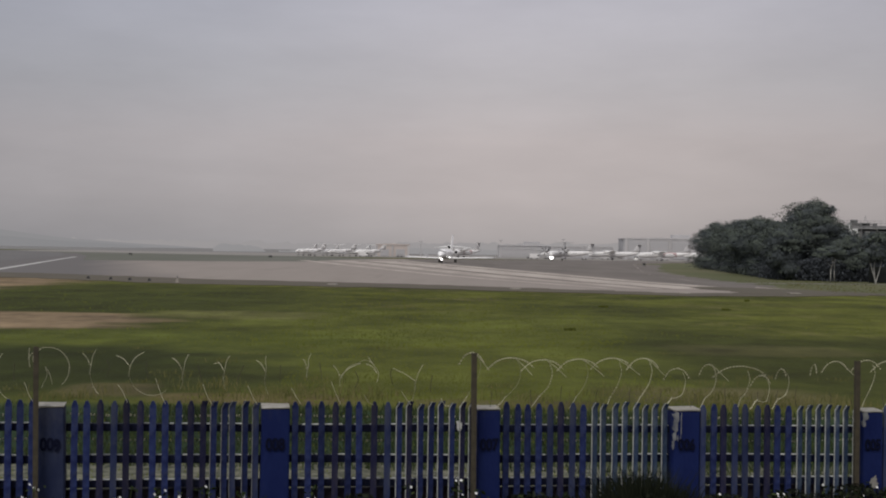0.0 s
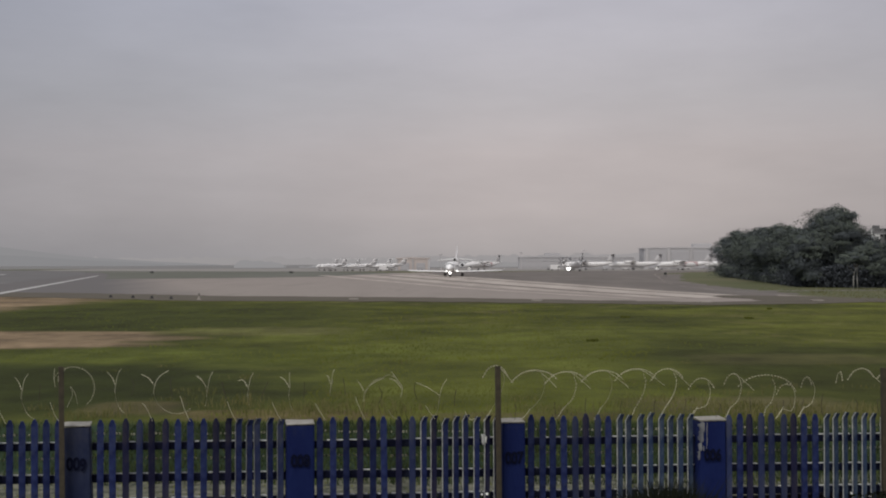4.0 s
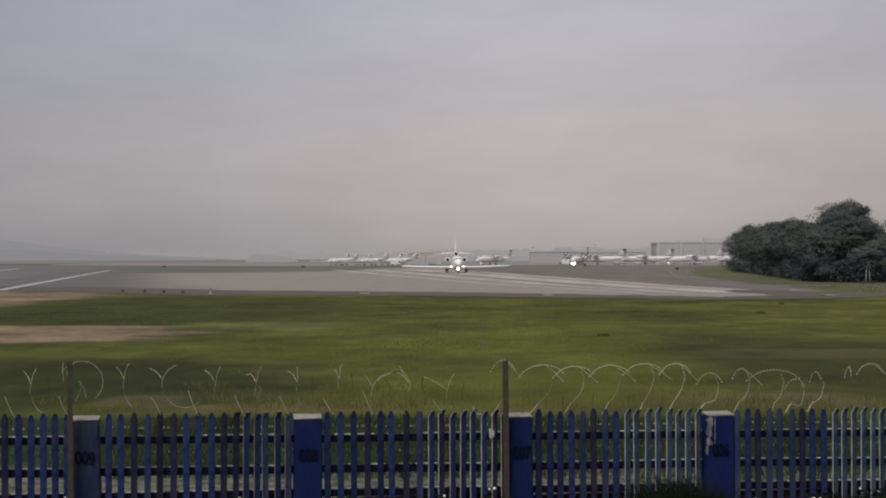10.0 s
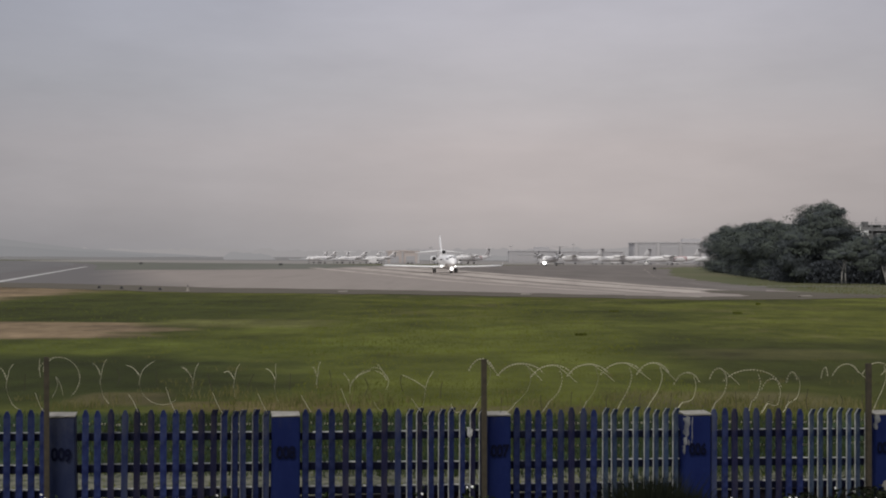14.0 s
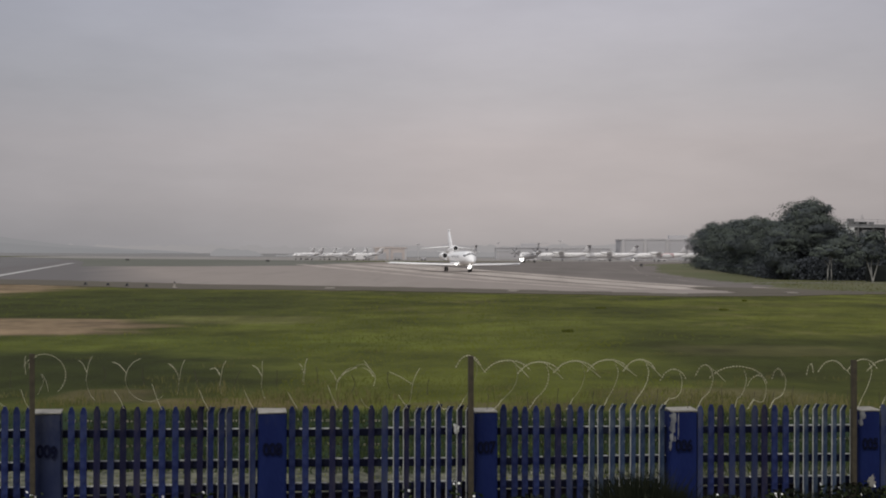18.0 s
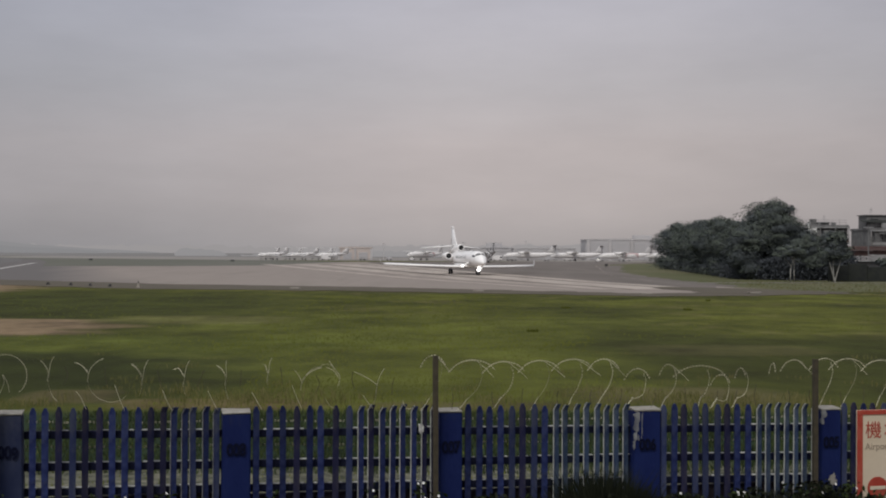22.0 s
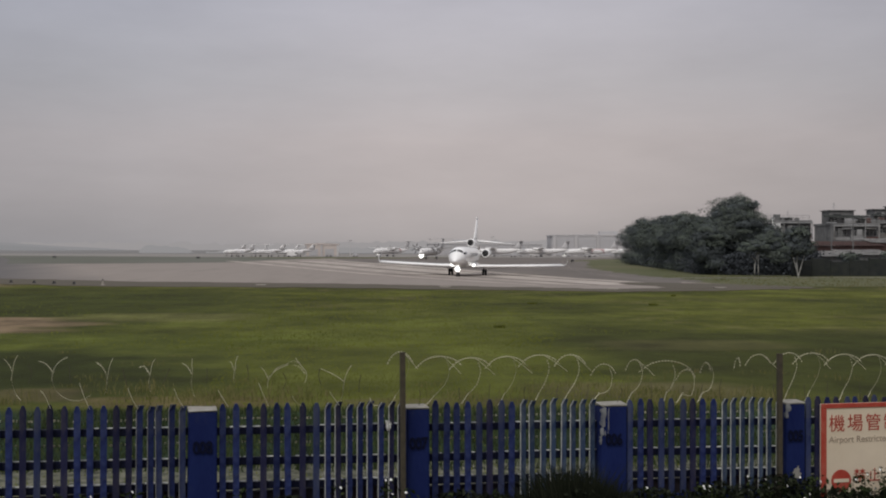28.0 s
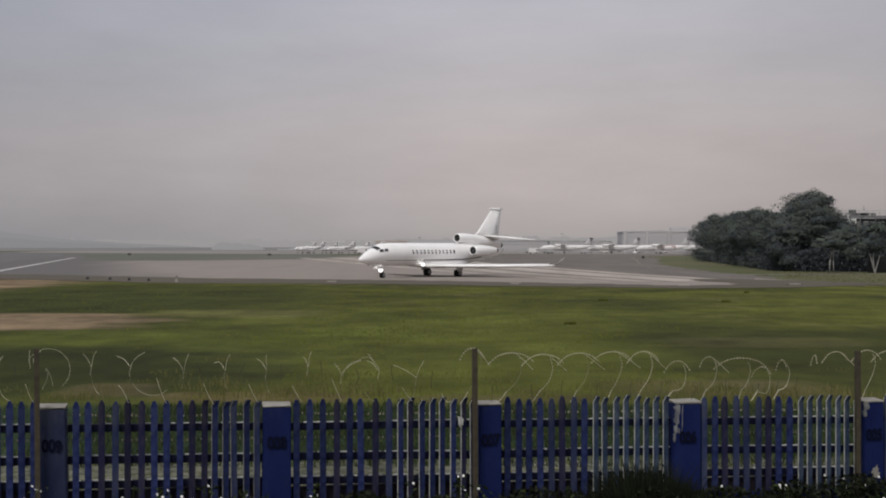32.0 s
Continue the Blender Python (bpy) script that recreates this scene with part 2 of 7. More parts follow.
    # lens falloff is painted into the grass: lighter centre patch, darker sides
    for px, py, rx, ry, c in ((-27, 62, 24, 46, (0.046, 0.051, 0.0098)), (0, 46, 12, 22, (0.076, 0.085, 0.0155)), (0, 23.6, 60, 3.6, (0.017, 0.031, 0.015)), (-15, 47, 13, 4.6, (0.066, 0.077, 0.0138)), (-18, 35.2, 13.5, 8.0, (0.028, 0.034, 0.0072)), (17.5, 40, 11, 13.5, (0.034, 0.039, 0.0074)), (0, 18.4, 60, 2.0, gravel),
                              (-29, 74, 18, 27, (0.037, 0.043, 0.0085)), (-28.5, 57.5, 15.0, 7.0, soil), (-54.0, 107.0, 19.5, 30.0, soil), (-10.5, 64, 4.6, 4.0, (0.090, 0.091, 0.028)), (11.5, 45, 3.4, 2.4, (0.060, 0.059, 0.019)), (6.6, 30.5, 2.6, 1.8, (0.080, 0.073, 0.030)), (-4.2, 28.5, 2.3, 1.0, (0.090, 0.072, 0.032)), (-7.9, 30.0, 1.1, 1.4, (0.075, 0.066, 0.028)), (1.5, 28.2, 2.4, 0.8, (0.078, 0.070, 0.028))):
        out = mix(patch(px, py, rx, ry, 0.22 if c is soil else 0.36 if py == 35.2 else 0.6 if py == 40 else 0.4), out, c)
    fine = n.new("ShaderNodeVectorMath")
    fine.operation = "SCALE"
    l.new(out, fine.inputs[0])
    sp = n.new("ShaderNodeMapRange")
    sp.inputs["To Min"].default_value, sp.inputs["To Max"].default_value = 0.62, 1.40
    l.new(fac(0.17, (1, 0.8, 1), 0.34, 0.66, 6.0, 0.62), sp.inputs["Value"])
    sq = n.new("ShaderNodeMapRange")
    sq.inputs["To Min"].default_value, sq.inputs["To Max"].default_value = 0.83, 1.18
    l.new(fac(0.85, (1, 0.55, 1), 0.34, 0.66, 4.0, 0.62), sq.inputs["Value"])
    both = n.new("ShaderNodeMath")
    both.operation = "MULTIPLY"
    l.new(sp.outputs["Result"], both.inputs[0])
    l.new(sq.outputs["Result"], both.inputs[1])
    l.new(both.outputs["Value"], fine.inputs["Scale"])
    l.new(fine.outputs["Vector"], p.inputs["Base Color"])
    p.inputs["Roughness"].default_value = 0.95
    p.inputs["Specular IOR Level"].default_value = 0.1
    bt = n.new("ShaderNodeTexNoise")
    bt.inputs["Scale"].default_value, bt.inputs["Detail"].default_value = 6.0, 6.0
    l.new(co.outputs["Object"], bt.inputs["Vector"])
    bp = n.new("ShaderNodeBump")
    bp.inputs["Strength"].default_value, bp.inputs["Distance"].default_value = 0.6, 0.08
    l.new(bt.outputs["Fac"], bp.inputs["Height"])
    l.new(bp.outputs["Normal"], p.inputs["Normal"])
    return m


GRASS_DARK, GRASS_MID = (0.039, 0.044, 0.0080), (0.065, 0.071, 0.0122)
GRASS_LIGHT, GRASS_DRY = (0.083, 0.090, 0.0145), (0.136, 0.120, 0.050)
FIELD = field_mat()
SWARD = leaf_mat("grass_blades", (0.086, 0.099, 0.0168), (0.097, 0.110, 0.0195), (0.113, 0.119, 0.0270), 0.8, 0.40, 0.17)
STRAW = leaf_mat("straw_grass", (0.054, 0.060, 0.015), (0.088, 0.086, 0.030), (0.140, 0.122, 0.056), 0.85)
PAVING = mat("worn_taxiway_concrete", (0.205, 0.175, 0.155), (0.270, 0.232, 0.206), 0.05, 0.85, stain=(0.150, 0.128, 0.113),
             stain_scale=0.05, stain_amount=0.65, stretch=(3.2, 0.32, 1), bump=0.1, bump_scale=2.0, darker_side=(3.0, 16.0, (0.104, 0.095, 0.092)))
PAVING_LIGHT = mat("pale_concrete_strip", (0.40, 0.352, 0.312), (0.31, 0.27, 0.238), 0.12, 0.85, stretch=(2.0, 0.25, 1),
                   stain=(0.24, 0.207, 0.18), stain_scale=0.12, stain_amount=0.7)
TARMAC = mat("old_runway_asphalt", (0.098, 0.094, 0.093), (0.128, 0.121, 0.118), 0.08, 0.9, stretch=(1, 0.3, 1), stain=(0.17, 0.162, 0.157),
             stain_scale=0.05, stain_amount=0.6)
APRON = mat("apron_concrete", (0.19, 0.176, 0.163), (0.235, 0.217, 0.202), 0.03, 0.9, stain=(0.19, 0.175, 0.165), stain_scale=0.04)
ROADWAY = mat("service_road", (0.12, 0.115, 0.10), (0.16, 0.152, 0.135), 0.2, 0.9)
WHITE_LINE = mat("worn_white_marking", (0.36, 0.353, 0.345), (0.50, 0.49, 0.475), 0.6, 0.8, stain=(0.20, 0.192, 0.186), stain_scale=0.12, stain_amount=0.8)
PAD = mat("pale_concrete_pad", (0.25, 0.225, 0.195), (0.32, 0.29, 0.255), 2.0, 0.85, stain=(0.3, 0.28, 0.25))
BLUE = mat("faded_blue_paint", (0.009, 0.013, 0.056), (0.023, 0.034, 0.106), 11.0, 0.62, bump=0.3, bump_scale=30, stain=(0.045, 0.052, 0.088),
           stain_scale=5.0, stain_amount=0.8, vary=0.3, detail=9, spec=0.12)
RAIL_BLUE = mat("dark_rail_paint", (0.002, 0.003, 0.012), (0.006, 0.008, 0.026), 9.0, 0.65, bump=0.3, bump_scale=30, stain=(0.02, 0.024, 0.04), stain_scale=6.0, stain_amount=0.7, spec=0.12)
BLUE_POST = mat("chalky_blue_post_paint", (0.005, 0.010, 0.062), (0.010, 0.019, 0.088), 4.0, 0.65, bump=0.3, bump_scale=22, stain=(0.034, 0.040, 0.072),
                stain_scale=2.2, stain_amount=0.8, vary=0.12, stretch=(1, 1, 0.45), spec=0.12)
BLUE_WORN = mat("weathered_grey_blue_paint", (0.018, 0.025, 0.072), (0.036, 0.047, 0.110), 9.0, 0.7, bump=0.3, bump_scale=30, stain=(0.085, 0.09, 0.10),
                stain_scale=4.0, stain_amount=0.7, vary=0.25, stretch=(1, 1, 0.5), spec=0.12)
EDGE_DULL = mat("dull_worn_lit_edge", (0.14, 0.145, 0.16), (0.24, 0.245, 0.25), 9.0, 0.6, stain=(0.05, 0.055, 0.09), stain_scale=5.0, stain_amount=0.9)
BARE = mat("bare_lit_edge", (0.34, 0.35, 0.345), (0.56, 0.56, 0.53), 9.0, 0.5, stain=(0.10, 0.11, 0.15), stain_scale=5.0, stain_amount=0.8)
CAP = mat("bare_concrete_cap", (0.20, 0.19, 0.17), (0.31, 0.295, 0.265), 14.0, 0.9, bump=0.4, bump_scale=50, stain=(0.16, 0.15, 0.14), stain_scale=7.0)
GAP_BOARD = mat("dark_gap_board", (0.007, 0.006, 0.012), (0.026, 0.020, 0.026), 5.0, 0.9, bump=0.4, bump_scale=25, stain=(0.040, 0.022, 0.020), stain_scale=3.0, stain_amount=0.6)
STENCIL = mat("black_stencil_paint", (0.004, 0.005, 0.014), (0.011, 0.013, 0.034), 30.0, 0.7, spec=0.02)
# glints on the wire are painted: bright strands beside a dull copy
WIRE = mat("galvanised_wire_glint", (0.38, 0.36, 0.265), (0.58, 0.55, 0.42), 8.0, 0.45, metal=0.35)
BARB = mat("bright_barb_steel", (0.50, 0.47, 0.36), (0.66, 0.62, 0.49), 8.0, 0.45, metal=0.2)
WIRE_DULL = mat("dull_unlit_wire", (0.21, 0.20, 0.14), (0.32, 0.30, 0.21), 6.0, 0.6, metal=0.2)
STAKE = mat("rusty_angle_iron", (0.040, 0.034, 0.023), (0.070, 0.057, 0.038), 12.0, 0.85, bump=0.3, bump_scale=60, stain=(0.05, 0.04, 0.035), stain_scale=5.0)
SIGN_RED = mat("faded_red_paint", (0.33, 0.038, 0.024), (0.40, 0.060, 0.038), 6.0, 0.55, stain=(0.36, 0.14, 0.10), stain_scale=3.0, stain_amount=0.5)
SIGN_CREAM = mat("cream_sign_paint", (0.60, 0.505, 0.39), (0.67, 0.57, 0.445), 3.0, 0.5, stain=(0.48, 0.39, 0.28), stain_scale=1.5, stain_amount=0.5)
SIGN_GREY = mat("faded_sign_lettering", (0.28, 0.22, 0.17), (0.34, 0.27, 0.21), 10.0, 0.6)
SIGN_BACK = mat("sign_back_steel", (0.25, 0.25, 0.25), (0.35, 0.35, 0.34), 5.0, 0.5, metal=0.6)
JET_WHITE = mat("glossy_white_aircraft_paint", (0.90, 0.89, 0.885), (0.94, 0.93, 0.925), 0.8, 0.22, spec=0.5, stain=(0.80, 0.79, 0.78), stain_scale=0.7, stain_amount=0.4)
JET_LINE = mat("dark_trim_line", (0.035, 0.033, 0.034), (0.06, 0.057, 0.057), 3.0, 0.4)
HOT_METAL = mat("heat_darkened_metal", (0.07, 0.066, 0.062), (0.13, 0.122, 0.115), 5.0, 0.45, metal=0.6)
JET_GREY = mat("aircraft_grey_trim", (0.22, 0.21, 0.21), (0.30, 0.29, 0.28), 3.0, 0.4)
DARK_GLASS = mat("dark_cabin_glass", (0.010, 0.011, 0.013), (0.022, 0.022, 0.025), 4.0, 0.08, spec=0.6)
INTAKE = mat("dark_engine_intake", (0.008, 0.008, 0.009), (0.02, 0.02, 0.02), 6.0, 0.5)
RUBBER = mat("tyre_rubber", (0.012, 0.012, 0.012), (0.025, 0.024, 0.023), 20.0, 0.85)
WINGLET = mat("pale_grey_winglet_paint", (0.42, 0.41, 0.41), (0.50, 0.49, 0.485), 2.0, 0.35)
STEEL = mat("gear_steel", (0.30, 0.30, 0.31), (0.42, 0.42, 0.43), 8.0, 0.4, metal=0.5)
LAMP = glow_mat("lit_landing_light", (1.0, 0.98, 0.94), 3.2)
LAMP_SMALL = glow_mat("lit_small_lamp", (1.0, 0.97, 0.90), 1.6)
LINER_WHITE = mat("airliner_white_paint", (0.72, 0.70, 0.695), (0.78, 0.765, 0.755), 0.3, 0.4, stain=(0.66, 0.64, 0.63), stain_scale=0.4)
# tail colour lightened to carry the haze
LINER_DARK = mat("airliner_hazed_tail", (0.34, 0.338, 0.34), (0.38, 0.376, 0.377), 0.5, 0.5)
LINER_RED = mat("airliner_rose_band", (0.42, 0.30, 0.30), (0.48, 0.36, 0.35), 0.5, 0.5)
LINER_GREY = mat("airliner_grey_wing", (0.36, 0.352, 0.354), (0.42, 0.41, 0.41), 0.5, 0.5)
# distant haze is put into these greys, lifted towards the sky's tone
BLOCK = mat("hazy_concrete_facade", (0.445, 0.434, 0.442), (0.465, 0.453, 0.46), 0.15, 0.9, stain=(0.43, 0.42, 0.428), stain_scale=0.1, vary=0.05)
BLOCK_PALE = mat("haze_pale_tone", (0.475, 0.461, 0.465), (0.495, 0.48, 0.483), 0.15, 0.9, stain=(0.455, 0.443, 0.448), stain_scale=0.12, vary=0.06)
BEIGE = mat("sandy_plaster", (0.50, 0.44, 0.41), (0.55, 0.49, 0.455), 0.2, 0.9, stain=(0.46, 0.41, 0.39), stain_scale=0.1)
BLOCK_DARK = mat("haze_shade_tone", (0.430, 0.422, 0.432), (0.448, 0.438, 0.448), 0.2, 0.9)
HOUSE = mat("stained_tile_facade", (0.135, 0.136, 0.138), (0.195, 0.193, 0.19), 0.8, 0.85, stain=(0.06, 0.06, 0.06), stain_scale=0.5, stain_amount=0.7, vary=0.1)
HOUSE_PALE = mat("pale_rooftop_metal", (0.22, 0.22, 0.225), (0.32, 0.318, 0.315), 0.7, 0.6, stain=(0.14, 0.135, 0.13), stain_scale=0.6)
HOUSE_DARK = mat("dark_window_glass", (0.035, 0.038, 0.042), (0.06, 0.062, 0.066), 2.0, 0.25)
HOUSE_FRAME = mat("aluminium_window_frame", (0.18, 0.18, 0.18), (0.25, 0.25, 0.245), 3.0, 0.5)
BRICK_RED = mat("red_brown_shed_wall", (0.085, 0.050, 0.046), (0.13, 0.076, 0.068), 1.5, 0.85, stain=(0.10, 0.06, 0.05), stain_scale=0.8)
TIN = mat("pale_corrugated_roof", (0.17, 0.165, 0.16), (0.40, 0.39, 0.378), 0.9, 0.55, stain=(0.085, 0.07, 0.06), stain_scale=0.5, stain_amount=0.9)
DARK_WALL = mat("mossy_dark_wall", (0.018, 0.021, 0.021), (0.031, 0.034, 0.031), 1.2, 0.95, stain=(0.025, 0.03, 0.022), stain_scale=0.6, bump=0.3)
# leaf tones carry bluish haze; crown tops are painted lighter, as if lit
LEAF_DARK = leaf_mat("shaded_hazy_leaves", (0.077, 0.088, 0.096), (0.082, 0.094, 0.099), (0.088, 0.101, 0.102))
# darker copy of the leaf colour: shade under the crowns is painted in
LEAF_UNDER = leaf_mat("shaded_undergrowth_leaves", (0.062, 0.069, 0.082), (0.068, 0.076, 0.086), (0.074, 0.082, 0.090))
LEAF_TOP = leaf_mat("lit_green_leaves", (0.092, 0.107, 0.094), (0.097, 0.113, 0.096), (0.102, 0.119, 0.098))
BARK = mat("grey_brown_bark", (0.055, 0.050, 0.044), (0.09, 0.08, 0.07), 3.0, 0.95, bump=0.5)
BARK_PALE = mat("pale_smooth_bark", (0.24, 0.235, 0.22), (0.36, 0.35, 0.325), 3.0, 0.9, stain=(0.14, 0.13, 0.12), stain_scale=2.0)
WEED = leaf_mat("weed_leaves", (0.010, 0.016, 0.006), (0.018, 0.028, 0.009), (0.042, 0.055, 0.019))
WEED_DARK = leaf_mat("dark_reed_leaves", (0.007, 0.009, 0.006), (0.012, 0.015, 0.009), (0.026, 0.030, 0.018))
PETAL = mat("white_petals", (0.66, 0.66, 0.64), (0.80, 0.80, 0.78), 20.0, 0.7)
DARK_SIGN = mat("dark_sign_board", (0.03, 0.03, 0.032), (0.05, 0.05, 0.05), 3.0, 0.6)
# backdrop ridges emit their grey; the mist is put into that colour
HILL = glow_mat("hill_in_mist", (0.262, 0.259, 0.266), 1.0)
HILL_NEAR = glow_mat("near_hill_mist_glow", (0.244, 0.243, 0.250), 1.0)
# the far field's grey has the distance haze mixed into its base colour
FAR_GROUND = mat("hazed_distant_field", (0.185, 0.181, 0.178), (0.208, 0.203, 0.199), 0.01, 0.95, spec=0.04, stretch=(1, 0.3, 1), stain=(0.19, 0.187, 0.183), stain_scale=0.008)
SKYLINE = glow_mat("skyline_mist_glow", (0.322, 0.307, 0.309), 1.0)
ASPHALT = mat("brown_asphalt_shoulder", (0.100, 0.086, 0.076), (0.136, 0.117, 0.104), 0.06, 0.9, stretch=(2.5, 0.4, 1), stain=(0.15, 0.130, 0.113), stain_scale=0.06, stain_amount=0.6)
EDGE_SOIL = mat("dark_shoulder_soil", (0.064, 0.054, 0.039), (0.092, 0.077, 0.056), 0.5, 0.95, stretch=(0.4, 1.2, 1), stain=(0.078, 0.068, 0.042), stain_scale=0.3, stain_amount=0.8)
VERGE = mat("dull_dry_grass", (0.088, 0.086, 0.036), (0.060, 0.068, 0.020), 0.09, 0.95, stretch=(1, 0.3, 1), stain=(0.112, 0.098, 0.058), stain_scale=0.06, stain_amount=0.6, detail=10)
# far island grass, greyed to carry the haze
ISLAND = mat("hazed_far_grass", (0.088, 0.091, 0.070), (0.107, 0.108, 0.087), 0.03, 0.95, stretch=(1, 0.3, 1), stain=(0.14, 0.136, 0.12), stain_scale=0.03)
COPSE = glow_mat("copse_mist_glow", (0.282, 0.276, 0.281), 1.0)
TREELINE = glow_mat("treeline_mist_glow", (0.292, 0.284, 0.288), 1.0)
BLUE_POST_WORN = mat("washed_out_blue_post_paint", (0.013, 0.019, 0.054), (0.030, 0.038, 0.078), 5.0, 0.7, bump=0.3, bump_scale=22, stain=(0.060, 0.064, 0.090), stain_scale=2.6, stain_amount=0.85, stretch=(1, 1, 0.5), spec=0.12)
BLUE_BROWN = mat("grimy_purple_brown_paint", (0.009, 0.010, 0.034), (0.021, 0.021, 0.052), 8.0, 0.75, bump=0.3, bump_scale=30, stain=(0.05, 0.045, 0.045), stain_scale=4.0, stain_amount=0.7, vary=0.3, stretch=(1, 1, 0.5), spec=0.12)
TEAL_WORN = mat("weathered_teal_blue_paint", (0.018, 0.030, 0.072), (0.046, 0.070, 0.115), 8.0, 0.7, bump=0.3, bump_scale=30, stain=(0.11, 0.13, 0.15), stain_scale=4.0, stain_amount=0.8, vary=0.25, stretch=(1, 1, 0.5), spec=0.12)

# ================= mesh helpers =================
rnd = random.Random(7)


def part(name, bm, material, parent=None, label="", at=None, smooth=False):
    """Links a bmesh as one mesh object, under a thing or a part if one is given."""
    me = bpy.data.meshes.new(name)
    bm.normal_update()
    bm.to_mesh(me)
    bm.free()
    if smooth:
        for f in me.polygons:
            f.use_smooth = True
    me.materials.append(material)
    ob = new(name, me)
    if at is not None:
        ob.matrix_basis = at
    if parent:
        ob.parent = parent
    if label:
        ob["label"] = label
    return ob


def same(name, ob, parent, m, label=""):
    """Another piece on the mesh of ob."""
    o = new(name, ob.data)
    o.matrix_basis = m
    o.parent = parent
    if label:
        o["label"] = label
    return o


def thing(name, m, label, category, group=""):
    """An empty at a thing's base, which carries its parts."""
    e = new(name)
    e.empty_display_size = 0.2
    e.matrix_basis = m
    return tagged(e, label, category, group)


def mesh_part(name, verts, faces, material, parent=None, label="", smooth=False):
    me = bpy.data.meshes.new(name)
    me.from_pydata(verts, [], faces)
    me.update()
    me.materials.append(material)
    if smooth:
        for f in me.polygons:
            f.use_smooth = True
    ob = new(name, me)
    if parent:
        ob.parent = parent
    if label:
        ob["label"] = label
    return ob


def box(bm, c, s, bevel=0.0, m=None):
    """A box of the size s round c, with its edges rounded off by bevel."""
    r = bmesh.ops.create_cube(bm, size=1.0)
    vs = r["verts"]
    bmesh.ops.scale(bm, vec=s, verts=vs)
    if bevel:
        es = list({e for v in vs for e in v.link_edges})
        out = bmesh.ops.bevel(bm, geom=es, offset=bevel, segments=1, affect="EDGES", profile=0.5)
        vs = list({v for f in out["faces"] for v in f.verts} | {v for v in vs if v.is_valid})
    bmesh.ops.translate(bm, vec=c, verts=vs)
    if m is not None:
        bmesh.ops.transform(bm, matrix=m, verts=vs)
    return vs


def rod(bm, p, q, r0, r1=None, seg=8, cap=True):
    """A round bar from p to q, which may taper."""
    p, q = Vector(p), Vector(q)
    d = q - p
    a = d.to_track_quat("Z", "Y").to_matrix()
    r1 = r0 if r1 is None else r1
    rings = []
    for c, r in ((p, r0), (q, r1)):
        rings.append([bm.verts.new(c + a @ Vector((r * math.cos(2 * math.pi * i / seg), r * math.sin(2 * math.pi * i / seg), 0)))
                      for i in range(seg)])
    for i in range(seg):
        j = (i + 1) % seg
        bm.faces.new((rings[0][i], rings[0][j], rings[1][j], rings[1][i]))
    if cap:
        bm.faces.new(rings[0][::-1])
        bm.faces.new(rings[1])


def loft(bm, rings, close=True, cap=True):
    """A skin over rings of points."""
    rs = [[bm.verts.new(p) for p in r] for r in rings]
    n = len(rs[0])
    for a, b in zip(rs, rs[1:]):
        for i in range(n if close else n - 1):
            j = (i + 1) % n
            bm.faces.new((a[i], a[j], b[j], b[i]))
    if cap:
        bm.faces.new(rs[0][::-1])
        bm.faces.new(rs[-1])
    bmesh.ops.recalc_face_normals(bm, faces=bm.faces)


def oval(x, cy, cz, ry, rz, n=20, power=1.0):
    """A ring in the plane of one x."""
    out = []
    for i in range(n):
        a = 2 * math.pi * i / n
        c, s = math.cos(a), math.sin(a)
        out.append((x, cy + ry * math.copysign(abs(c) ** power, c), cz + rz * math.copysign(abs(s) ** power, s)))
    return out


def foil(le, te, thick, n=5):
    """A wing section between a leading and a trailing point; thick is the share of its chord, along 'up'."""
    le, te, up = Vector(le), Vector(te), Vector(thick)
    pts = []
    prof = ((0.0, 0.0), (0.06, 0.55), (0.3, 1.0), (0.65, 0.7), (1.0, 0.06))
    for f, h in prof:
        pts.append(le.lerp(te, f) + up * h)
    for f, h in prof[:0:-1]:
        pts.append(le.lerp(te, f) - up * h * 0.6)
    return pts


def tube(points, r, seg=5):
    """Vertices and faces of a thin wire along points."""
    vs, fs = [], []
    for i, p in enumerate(points):
        d = (points[min(i + 1, len(points) - 1)] - points[max(i - 1, 0)]).normalized()
        q = d.to_track_quat("Z", "Y").to_matrix()
        for k in range(seg):
            a = 2 * math.pi * k / seg
            vs.append(p + q @ Vector((r * math.cos(a), r * math.sin(a), 0)))
        if i:
            o = (i - 1) * seg
            for k in range(seg):
                j = (k + 1) % seg
                fs.append((o + k, o + j, o + seg + j, o + seg + k))
    return vs, fs


def sheet(name, pts, z, material, label, depth=0.0):
    """A flat piece of ground with the given outline."""
    bm = bmesh.new()
    f = bm.faces.new([bm.verts.new((x, y, z)) for x, y in pts])
    if f.normal.z < 0:
        f.normal_flip()
    f.normal_update()
    if depth:
        ext = bmesh.ops.extrude_face_region(bm, geom=[f])
        bmesh.ops.translate(bm, vec=(0, 0, -depth), verts=[v for v in ext["geom"] if isinstance(v, bmesh.types.BMVert)])
        bmesh.ops.recalc_face_normals(bm, faces=bm.faces)
    return tagged(part(name, bm, material), label, "", "", "structure")


# ================= ground =================
bm = bmesh.new()
bmesh.ops.create_grid(bm, x_segments=60, y_segments=60, size=4600)
tagged(part("ground", bm, FIELD), "flat mown airfield grass with dry streaks and bare soil", "ground", "", "structure")


